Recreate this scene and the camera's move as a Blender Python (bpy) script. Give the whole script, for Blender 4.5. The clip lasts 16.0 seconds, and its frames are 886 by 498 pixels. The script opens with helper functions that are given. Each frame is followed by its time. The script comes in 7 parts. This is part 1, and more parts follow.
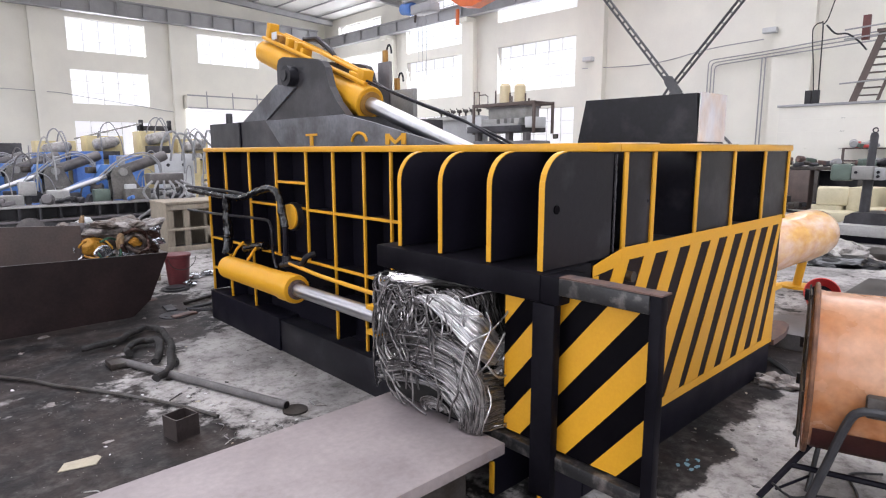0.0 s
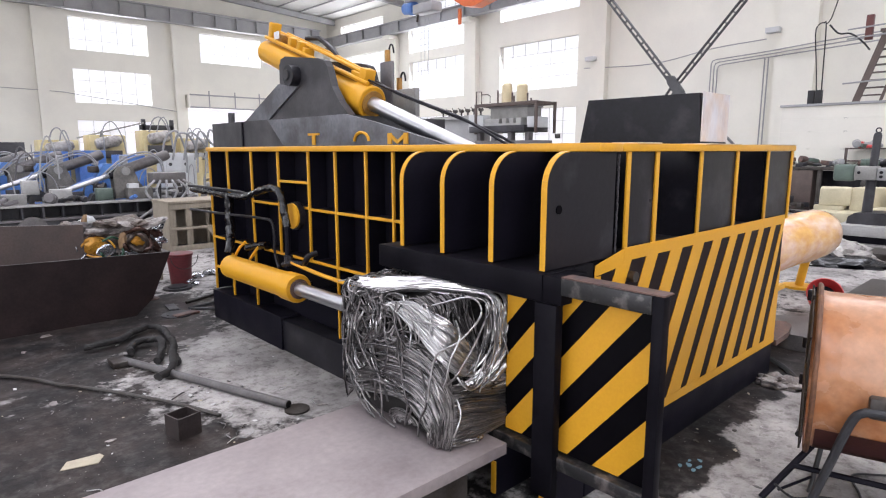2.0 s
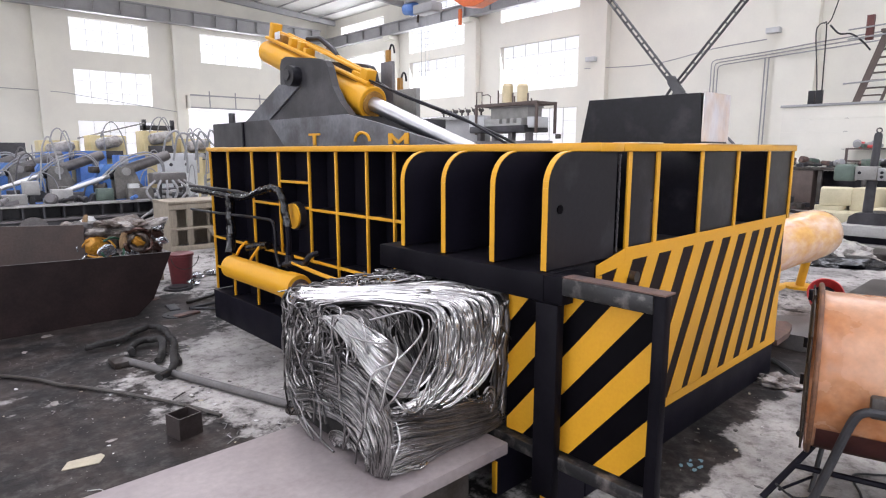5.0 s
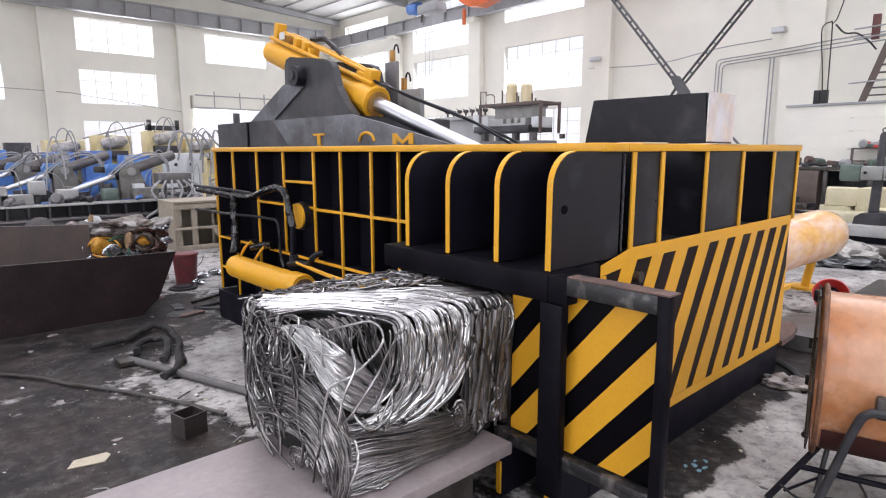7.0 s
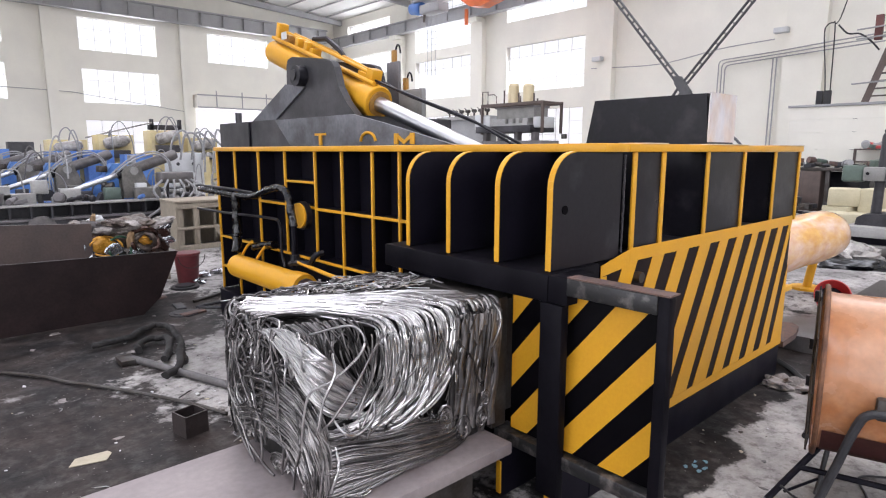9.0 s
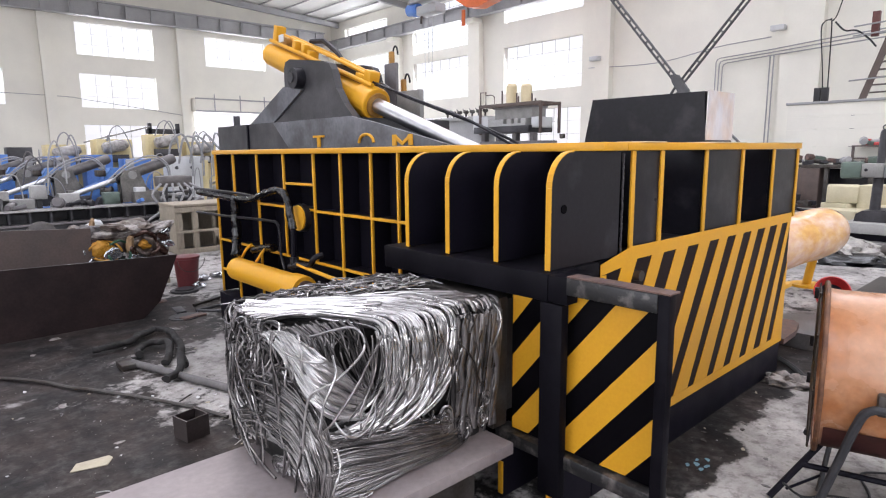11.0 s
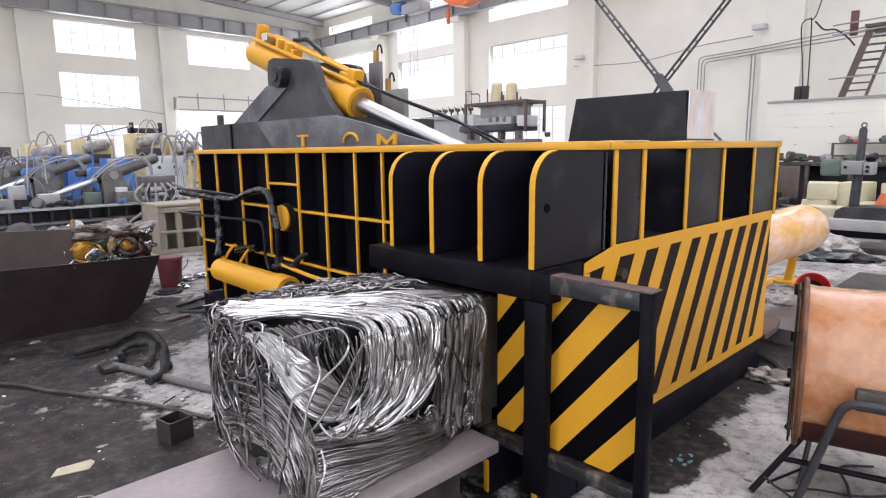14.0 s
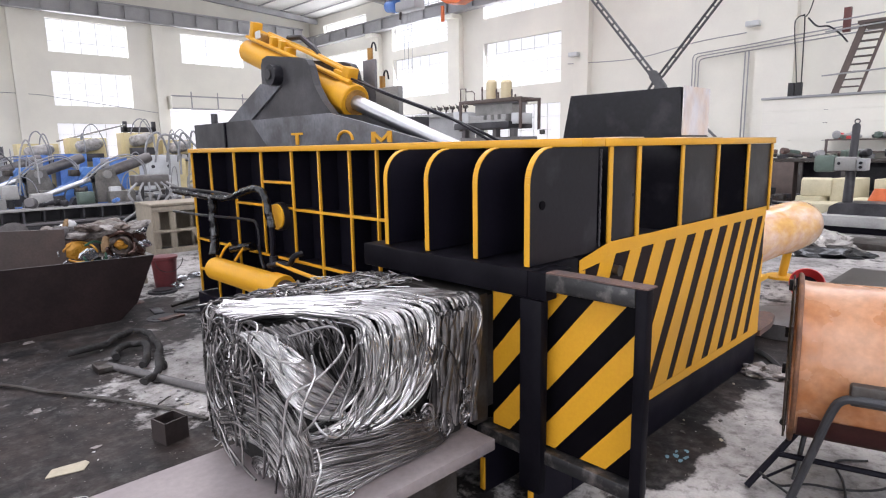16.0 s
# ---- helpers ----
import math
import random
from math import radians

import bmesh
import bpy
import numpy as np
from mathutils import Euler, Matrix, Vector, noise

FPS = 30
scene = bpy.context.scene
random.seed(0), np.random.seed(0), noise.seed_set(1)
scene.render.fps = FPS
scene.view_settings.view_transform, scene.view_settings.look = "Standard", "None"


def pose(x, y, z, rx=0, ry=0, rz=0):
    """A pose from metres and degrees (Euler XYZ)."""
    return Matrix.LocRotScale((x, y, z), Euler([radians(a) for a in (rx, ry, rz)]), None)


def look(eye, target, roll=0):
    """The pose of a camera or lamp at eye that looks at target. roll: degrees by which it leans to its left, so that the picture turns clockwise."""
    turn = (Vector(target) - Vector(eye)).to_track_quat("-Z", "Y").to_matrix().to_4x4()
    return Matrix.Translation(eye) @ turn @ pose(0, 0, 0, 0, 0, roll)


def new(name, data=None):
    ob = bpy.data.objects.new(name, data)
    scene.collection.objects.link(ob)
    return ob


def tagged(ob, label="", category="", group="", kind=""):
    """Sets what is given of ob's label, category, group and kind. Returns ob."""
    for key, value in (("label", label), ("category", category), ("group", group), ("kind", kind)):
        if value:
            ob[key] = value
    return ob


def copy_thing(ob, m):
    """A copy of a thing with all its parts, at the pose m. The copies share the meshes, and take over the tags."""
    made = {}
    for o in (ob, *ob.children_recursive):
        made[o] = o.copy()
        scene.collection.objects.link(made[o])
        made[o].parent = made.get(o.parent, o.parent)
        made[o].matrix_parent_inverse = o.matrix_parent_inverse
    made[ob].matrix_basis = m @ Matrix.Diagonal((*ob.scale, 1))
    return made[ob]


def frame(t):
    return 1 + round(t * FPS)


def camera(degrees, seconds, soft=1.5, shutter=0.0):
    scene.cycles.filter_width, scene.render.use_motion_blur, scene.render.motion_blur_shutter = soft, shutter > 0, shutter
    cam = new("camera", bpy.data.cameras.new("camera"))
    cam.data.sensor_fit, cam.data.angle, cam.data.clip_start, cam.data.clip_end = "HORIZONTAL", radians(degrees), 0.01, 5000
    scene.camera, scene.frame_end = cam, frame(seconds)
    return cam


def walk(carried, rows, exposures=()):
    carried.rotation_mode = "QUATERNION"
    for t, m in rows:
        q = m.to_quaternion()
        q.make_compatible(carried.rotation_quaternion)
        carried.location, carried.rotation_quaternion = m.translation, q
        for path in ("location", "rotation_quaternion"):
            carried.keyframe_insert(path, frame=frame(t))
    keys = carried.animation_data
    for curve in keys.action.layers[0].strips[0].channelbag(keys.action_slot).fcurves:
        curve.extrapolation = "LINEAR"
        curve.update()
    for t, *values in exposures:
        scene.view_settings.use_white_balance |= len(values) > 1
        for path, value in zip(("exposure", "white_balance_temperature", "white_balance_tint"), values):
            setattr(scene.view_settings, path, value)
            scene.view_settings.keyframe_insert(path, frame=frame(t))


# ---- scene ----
cam = camera(73.5, 16.0, soft=1.15)
PATH = [
    (0, (-2.6405, -1.5252, 1.7072), (-1.2971, -0.0796, 1.3812), -0.13),
    (0.5, (-2.6406, -1.5229, 1.7041), (-1.2993, -0.0752, 1.377), -0.1),
    (1, (-2.6415, -1.5213, 1.7046), (-1.301, -0.0726, 1.3772), -0.09),
    (1.5, (-2.6441, -1.524, 1.7072), (-1.3053, -0.0748, 1.3802), -0.06),
    (2, (-2.6408, -1.5234, 1.7075), (-1.3021, -0.0739, 1.3803), -0.06),
    (2.5, (-2.6411, -1.5221, 1.7067), (-1.3025, -0.0728, 1.3797), -0.05),
    (3, (-2.6459, -1.5202, 1.7034), (-1.3067, -0.0715, 1.3762), -0.02),
    (3.5, (-2.6451, -1.5207, 1.7052), (-1.3056, -0.0715, 1.3761), -0.05),
    (4, (-2.6427, -1.5208, 1.7045), (-1.3019, -0.0726, 1.3764), -0.04),
    (6.5, (-2.6478, -1.524, 1.7071), (-1.3176, -0.067, 1.3836), -0.12),
    (7, (-2.6486, -1.5225, 1.7063), (-1.3198, -0.0633, 1.38), -0.08),
    (7.5, (-2.6529, -1.5197, 1.7057), (-1.3248, -0.0599, 1.3787), -0.01),
    (8, (-2.6495, -1.5195, 1.7045), (-1.3236, -0.0582, 1.3772), 0.06),
    (8.5, (-2.6463, -1.5246, 1.7053), (-1.3221, -0.0627, 1.3781), 0.06),
    (9, (-2.6467, -1.5299, 1.7075), (-1.3228, -0.0669, 1.3809), 0.03),
    (11.5, (-2.6451, -1.5296, 1.7052), (-1.3175, -0.0692, 1.383), -0.86),
    (12, (-2.646, -1.5305, 1.714), (-1.3143, -0.073, 1.3929), -1.14),
    (12.5, (-2.6441, -1.5326, 1.7152), (-1.3067, -0.0799, 1.3956), -1.24),
    (13, (-2.6427, -1.5347, 1.7113), (-1.2992, -0.0891, 1.3887), -1.1),
    (13.5, (-2.6383, -1.5333, 1.7129), (-1.2876, -0.0945, 1.3867), -0.91),
    (14, (-2.6369, -1.537, 1.71), (-1.2792, -0.1057, 1.3814), -0.74),
    (14.5, (-2.6331, -1.535, 1.7067), (-1.2729, -0.1071, 1.3741), -0.71),
    (15, (-2.6328, -1.5366, 1.7069), (-1.2696, -0.112, 1.372), -0.81),
    (15.5, (-2.6313, -1.5351, 1.7067), (-1.2658, -0.1127, 1.3707), -0.91),
    (16, (-2.6311, -1.5333, 1.7075), (-1.2633, -0.1129, 1.372), -0.98),
]
walk(cam, [(t, look(eye, target, roll)) for t, eye, target, roll in PATH], [(0.0, 0.0, 6350, 17), (16.0, 0.0, 6350, 17)])


# ---- world and light ----
world = bpy.data.worlds.new("hall_sky")
scene.world = world
world.use_nodes = True
_nt = world.node_tree
_sky = _nt.nodes.new("ShaderNodeTexSky")
_sky.sky_type = "NISHITA"
_sky.sun_disc = False
_sky.sun_elevation = radians(48)
_sky.sun_rotation = radians(200)
_nt.links.new(_sky.outputs[0], _nt.nodes["Background"].inputs[0])
_nt.nodes["Background"].inputs[1].default_value = 0.15
_sun = new("sun", bpy.data.lights.new("sun", "SUN"))
_sun.data.energy, _sun.data.angle, _sun.data.color = 1.2, radians(10), (1.0, 0.95, 0.88)
_sun.matrix_basis = look((0, 0, 30), (-6, -14, 10))


def area(name, eye, target, w, h, power, color=(1, 1, 1)):
    lamp = new(name, bpy.data.lights.new(name, "AREA"))
    lamp.data.shape, lamp.data.size, lamp.data.size_y = "RECTANGLE", w, h
    lamp.data.energy, lamp.data.color = power, color
    lamp.matrix_basis = look(eye, target)
    return lamp




# ---- materials ----
def material(name, base, rough=0.6, metal=0.0, vary=0.25, scale=6.0, fine=60.0, bump=0.15, second=None, patch=0.5, stretch=(1, 1, 1), rough_vary=0.15, random_tint=0.0, coat=0.0, spec=0.5, island=0.0):
    """A surface with variation at two scales: patches of a second colour, grain, and relief."""
    m = bpy.data.materials.new(name)
    m.use_nodes = True
    nt = m.node_tree
    n, l = nt.nodes, nt.links
    b = n["Principled BSDF"]
    b.inputs["Metallic"].default_value = metal
    b.inputs["Coat Weight"].default_value = coat
    b.inputs["Specular IOR Level"].default_value = spec
    tc = n.new("ShaderNodeTexCoord")
    mp = n.new("ShaderNodeMapping")
    mp.inputs["Scale"].default_value = stretch
    l.new(tc.outputs["Object"], mp.inputs["Vector"])
    big, small = n.new("ShaderNodeTexNoise"), n.new("ShaderNodeTexNoise")
    for tex, s, d in ((big, scale, 6), (small, fine, 3)):
        tex.inputs["Scale"].default_value, tex.inputs["Detail"].default_value = s, d
        tex.inputs["Roughness"].default_value = 0.56
        l.new(mp.outputs[0], tex.inputs["Vector"])
    ramp = n.new("ShaderNodeValToRGB")
    ramp.color_ramp.elements[0].position, ramp.color_ramp.elements[1].position = patch - 0.14, patch + 0.16
    sec = second or tuple(c * (1 - vary) for c in base)
    ramp.color_ramp.elements[0].color, ramp.color_ramp.elements[1].color = (*sec, 1), (*base, 1)
    l.new(big.outputs["Fac"], ramp.inputs[0])
    mix = n.new("ShaderNodeMix")
    mix.data_type, mix.blend_type = "RGBA", "OVERLAY"
    mix.inputs["Factor"].default_value = vary
    l.new(ramp.outputs[0], mix.inputs[6])
    l.new(small.outputs["Fac"], mix.inputs[7])
    out = mix.outputs[2]
    if random_tint:
        info, hsv = n.new("ShaderNodeObjectInfo"), n.new("ShaderNodeHueSaturation")
        rng = n.new("ShaderNodeMapRange")
        rng.inputs["To Min"].default_value, rng.inputs["To Max"].default_value = 1 - random_tint, 1 + random_tint
        l.new(info.outputs["Random"], rng.inputs["Value"])
        l.new(rng.outputs[0], hsv.inputs["Value"])
        l.new(out, hsv.inputs["Color"])
        out = hsv.outputs[0]
    if island:
        geo, rng, mul = n.new("ShaderNodeNewGeometry"), n.new("ShaderNodeMapRange"), n.new("ShaderNodeMix")
        rng.inputs["To Min"].default_value, rng.inputs["To Max"].default_value = 1 - island, 1.0
        l.new(geo.outputs["Random Per Island"], rng.inputs["Value"])
        mul.data_type, mul.blend_type = "RGBA", "MULTIPLY"
        mul.inputs["Factor"].default_value = 1.0
        l.new(out, mul.inputs[6])
        l.new(rng.outputs[0], mul.inputs[7])
        out = mul.outputs[2]
    l.new(out, b.inputs["Base Color"])
    rr = n.new("ShaderNodeMapRange")
    rr.inputs["To Min"].default_value, rr.inputs["To Max"].default_value = max(0.03, rough - rough_vary), min(1, rough + rough_vary)
    l.new(big.outputs["Fac"], rr.inputs["Value"])
    l.new(rr.outputs[0], b.inputs["Roughness"])
    if bump:
        bp = n.new("ShaderNodeBump")
        bp.inputs["Strength"].default_value, bp.inputs["Distance"].default_value = bump, 0.004
        l.new(small.outputs["Fac"], bp.inputs["Height"])
        l.new(bp.outputs[0], b.inputs["Normal"])
    return m


YEL = (0.65, 0.322, 0.020)
BLK = (0.0055, 0.0048, 0.0092)
M = {}
M["black"] = material("black_enamel", BLK, 0.45, vary=0.3, scale=3, fine=40, bump=0.06, second=(0.0085, 0.0077, 0.0125), spec=0.11)
M["black_satin"] = material("black_satin_plate", (0.010, 0.0095, 0.0130), 0.33, vary=0.4, scale=3.2, fine=38, bump=0.08, second=(0.050, 0.049, 0.056), spec=0.24, patch=0.31)
M["yellow"] = material("yellow_enamel", YEL, 0.38, vary=0.12, scale=4, fine=70, bump=0.05, second=(0.60, 0.30, 0.018), spec=0.3)
M["panel_dark"] = material("brown_black_panel_paint", (0.020, 0.0125, 0.0125), 0.42, vary=0.25, scale=5, fine=60, bump=0.06, second=(0.013, 0.009, 0.010), spec=0.06)
# blacks of the gate and its frame, set darker than the body enamel
M["black_gate"] = material("gate_black_darker", (0.0038, 0.0034, 0.0052), 0.42, vary=0.3, scale=4, fine=40, bump=0.10, second=(0.0085, 0.0078, 0.0105), spec=0.045)
M["black_deep"] = material("gate_black_darkest", (0.0026, 0.0023, 0.0034), 0.40, vary=0.3, scale=4, fine=40, bump=0.08, second=(0.0045, 0.0040, 0.0052), spec=0.02)
M["slate"] = material("slate_grey_tube", (0.055, 0.056, 0.062), 0.5, 0.3, vary=0.3, scale=8, fine=60, bump=0.1)
M["charcoal"] = material("charcoal_primer", (0.022, 0.0212, 0.0245), 0.44, vary=0.35, scale=2.0, fine=35, bump=0.1, second=(0.06, 0.058, 0.065), spec=0.4, patch=0.44)
M["chrome"] = material("chrome_rod", (0.56, 0.56, 0.58), 0.36, 1.0, vary=0.05, scale=3, fine=80, bump=0.0, rough_vary=0.05)
M["steel_dark"] = material("dark_bare_steel", (0.10, 0.095, 0.09), 0.5, 0.7, vary=0.4, scale=5, fine=60, bump=0.2, second=(0.05, 0.04, 0.035))
M["rust"] = material("rusted_bar_top", (0.17, 0.10, 0.08), 0.6, 0.3, vary=0.4, scale=14, fine=90, bump=0.25, second=(0.07, 0.05, 0.05))
M["plate"] = material("primed_table_plate", (0.29, 0.252, 0.254), 0.55, 0.05, vary=0.22, scale=2.4, fine=30, bump=0.06, second=(0.20, 0.168, 0.174), spec=0.4, patch=0.44)
M["strand"] = material("aluminium_strand", (0.80, 0.79, 0.79), 0.29, 0.9, vary=0.15, scale=4, fine=50, bump=0.04, second=(0.52, 0.50, 0.50), rough_vary=0.08, patch=0.48, island=0.74)
# dull strands; in the deep layers the dark colour stands for shade
M["strand_dark"] = material("dull_shaded_strand", (0.36, 0.34, 0.34), 0.40, 0.85, vary=0.3, scale=6, fine=50, bump=0.06, second=(0.15, 0.14, 0.14), island=0.85)
# near-black that stands for shade in gaps and openings
M["core"] = material("gap_shade_black", (0.016, 0.014, 0.013), 0.8, 0.0, vary=0.5, scale=12, fine=60, bump=0.6)
M["wall"] = material("white_plaster", (0.775, 0.752, 0.675), 0.85, vary=0.06, scale=0.5, fine=12, bump=0.08, second=(0.70, 0.678, 0.615))
M["ceiling"] = material("white_roof_sheet", (0.72, 0.71, 0.69), 0.6, vary=0.1, scale=0.6, fine=9, bump=0.05)
M["beam"] = material("grey_steel_beam", (0.33, 0.33, 0.335), 0.55, vary=0.15, scale=1.5, fine=20, bump=0.05)
M["pane_bar"] = material("pale_window_bar", (0.72, 0.715, 0.70), 0.6, vary=0.1, scale=3, fine=30, bump=0.03)
M["frame"] = material("window_frame_white", (0.62, 0.62, 0.62), 0.6, vary=0.08, scale=3, fine=30, bump=0.03)
M["strand_mid"] = material("worn_strand", (0.58, 0.555, 0.55), 0.31, 0.9, vary=0.25, scale=6, fine=50, bump=0.05, second=(0.26, 0.245, 0.245), island=0.85)
M["strand_bright"] = material("clean_aluminium_strand", (0.85, 0.84, 0.84), 0.29, 0.85, vary=0.12, scale=4, fine=50, bump=0.04, second=(0.66, 0.64, 0.64), rough_vary=0.08, island=0.5)
M["strand_level"] = material("flattened_strand", (0.47, 0.45, 0.45), 0.34, 0.85, vary=0.25, scale=6, fine=50, bump=0.06, second=(0.24, 0.225, 0.225), island=0.6)
M["film"] = material("clear_film", (0.72, 0.62, 0.48), 0.22, vary=0.3, scale=18, fine=40, bump=0.5, second=(0.60, 0.45, 0.28))
M["film_orange"] = material("film_over_stripes", (0.54, 0.53, 0.56), 0.2, vary=0.25, scale=3.4, fine=14, bump=0.8, second=(0.58, 0.36, 0.17), patch=0.42, stretch=(1.0, 1.0, 0.55))
M["film_yellow"] = material("film_over_yellow", (0.66, 0.47, 0.36), 0.16, vary=0.4, scale=3.6, fine=9, bump=1.0, second=(0.64, 0.36, 0.12), patch=0.50, stretch=(0.6, 1.6, 1.6))
M["wrapped"] = material("black_film_wrap", (0.005, 0.005, 0.007), 0.16, vary=0.4, scale=24, fine=34, bump=1.0, rough_vary=0.06, spec=0.5)
M["deck_grey"] = material("scuffed_grey_primer", (0.16, 0.165, 0.185), 0.55, vary=0.35, scale=2.6, fine=30, bump=0.1, second=(0.05, 0.05, 0.055))
M["orange"] = material("orange_paint", (0.62, 0.13, 0.03), 0.5, vary=0.2, scale=3, fine=30, bump=0.05)
M["blue"] = material("blue_paint", (0.085, 0.21, 0.52), 0.42, vary=0.25, scale=3, fine=30, bump=0.05, second=(0.05, 0.13, 0.40))
M["jib"] = material("dark_grey_paint", (0.085, 0.085, 0.09), 0.55, vary=0.25, scale=5, fine=40, bump=0.08)
M["rubber"] = material("black_rubber", (0.02, 0.02, 0.022), 0.6, vary=0.3, scale=8, fine=60, bump=0.1)
M["rust_red"] = material("dark_red_paint", (0.13, 0.04, 0.035), 0.55, vary=0.3, scale=5, fine=50, bump=0.1)
M["green"] = material("dull_green_paint", (0.11, 0.15, 0.125), 0.5, vary=0.25, scale=4, fine=40, bump=0.08)
M["brown"] = material("brown_steel", (0.11, 0.08, 0.07), 0.6, vary=0.3, scale=5, fine=50, bump=0.15)
M["red"] = material("red_plastic", (0.60, 0.06, 0.06), 0.4, vary=0.15, scale=5, fine=50, bump=0.05)
M["red_dark"] = material("maroon_plastic", (0.16, 0.03, 0.035), 0.45, vary=0.25, scale=6, fine=50, bump=0.08)
M["grey_paint"] = material("pale_grey_paint", (0.36, 0.355, 0.345), 0.5, vary=0.2, scale=3, fine=30, bump=0.08)
M["grey_warm"] = material("warm_grey_paint", (0.26, 0.255, 0.245), 0.5, vary=0.25, scale=4, fine=40, bump=0.08)
M["grey_shear"] = material("oily_grey_casting", (0.165, 0.155, 0.14), 0.45, vary=0.35, scale=5, fine=40, bump=0.12, second=(0.085, 0.08, 0.075))
M["grey_pale"] = material("white_grey_cabinet", (0.55, 0.56, 0.57), 0.45, vary=0.12, scale=3, fine=40, bump=0.04)
M["beam_dark"] = material("dark_steel_beam", (0.15, 0.14, 0.145), 0.55, vary=0.25, scale=3, fine=30, bump=0.08)
M["foam"] = material("yellow_foam", (0.56, 0.51, 0.36), 0.9, vary=0.15, scale=4, fine=50, bump=0.3)
M["film_grey"] = material("grey_plastic_sheet", (0.42, 0.40, 0.38), 0.3, vary=0.4, scale=6, fine=25, bump=0.9, second=(0.20, 0.185, 0.175))
M["cream"] = material("cream_paint", (0.62, 0.52, 0.33), 0.45, vary=0.12, scale=4, fine=40, bump=0.05)
M["copper"] = material("scuffed_copper_paint", (0.48, 0.27, 0.165), 0.27, 0.0, vary=0.34, scale=2.4, fine=26, bump=0.12, second=(0.36, 0.135, 0.045), patch=0.52)
M["pipe_grey"] = material("dull_grey_steel", (0.15, 0.14, 0.14), 0.45, 0.5, vary=0.3, scale=8, fine=70, bump=0.15)
M["grimy"] = material("grimy_rubber", (0.030, 0.027, 0.027), 0.85, vary=0.5, scale=10, fine=60, bump=0.6, second=(0.012, 0.011, 0.011))
M["tube_brown"] = material("brown_bare_tube", (0.075, 0.06, 0.058), 0.5, 0.5, vary=0.3, scale=9, fine=70, bump=0.15)
M["card"] = material("pale_card", (0.46, 0.41, 0.31), 0.85, vary=0.15, scale=9, fine=60, bump=0.1)
M["blue_cloth"] = material("pale_blue_cloth", (0.20, 0.36, 0.45), 0.85, vary=0.3, scale=20, fine=90, bump=0.4)
M["rag"] = material("grey_rag", (0.36, 0.33, 0.31), 0.45, vary=0.4, scale=14, fine=60, bump=0.8, second=(0.14, 0.12, 0.115))
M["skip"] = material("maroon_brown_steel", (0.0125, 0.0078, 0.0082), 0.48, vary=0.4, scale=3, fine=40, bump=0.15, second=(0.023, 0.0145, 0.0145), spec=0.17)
# brown lighter than the skip's near side
M["skip_inside"] = material("dull_brown_steel", (0.100, 0.074, 0.066), 0.55, 0.1, vary=0.3, scale=3, fine=40, bump=0.15, second=(0.075, 0.060, 0.056), spec=0.3)
M["crushed"] = material("crushed_metal", (0.16, 0.13, 0.11), 0.4, 0.5, vary=0.5, scale=9, fine=50, bump=0.6, second=(0.05, 0.035, 0.03))
M["amber"] = material("amber_painted_tin", (0.62, 0.30, 0.04), 0.3, 0.3, vary=0.3, scale=8, fine=40, bump=0.3)
M["foil"] = material("crumpled_foil", (0.52, 0.53, 0.56), 0.22, 0.9, vary=0.25, scale=12, fine=50, bump=0.6)
M["brown_gloss"] = material("brown_tin", (0.085, 0.045, 0.035), 0.25, 0.4, vary=0.4, scale=9, fine=40, bump=0.4)
M["green_dark"] = material("green_tin", (0.03, 0.10, 0.06), 0.35, 0.3, vary=0.3, scale=9, fine=40, bump=0.3)
M["tan"] = material("tan_card", (0.30, 0.19, 0.10), 0.7, vary=0.3, scale=9, fine=50, bump=0.3)
M["wood"] = material("pale_timber", (0.29, 0.25, 0.195), 0.8, vary=0.3, scale=5, fine=45, bump=0.3, second=(0.24, 0.205, 0.16), stretch=(1, 1, 0.25))
M["hose_grey"] = material("grey_hose", (0.30, 0.30, 0.31), 0.45, vary=0.2, scale=8, fine=60, bump=0.1)
# yellow paled to put the haze over the far row into it
M["yellow_pale"] = material("hazed_yellow_paint", (0.60, 0.50, 0.27), 0.5, vary=0.2, scale=3, fine=30, bump=0.06)
M["chrome_soft"] = material("bright_rod", (0.62, 0.62, 0.64), 0.34, 0.7, vary=0.05, scale=3, fine=60, bump=0.0)
M["scraped"] = material("scraped_black_bar", (0.02, 0.02, 0.021), 0.4, 0.3, vary=0.4, scale=16, fine=80, bump=0.2, second=(0.20, 0.18, 0.17), patch=0.33)
M["rust_orange"] = material("rusty_rim", (0.22, 0.10, 0.05), 0.6, 0.2, vary=0.4, scale=9, fine=60, bump=0.25, second=(0.09, 0.04, 0.025))
M["yellow_brown"] = material("grimy_yellow", (0.42, 0.22, 0.04), 0.5, vary=0.3, scale=8, fine=60, bump=0.1, second=(0.25, 0.12, 0.03))


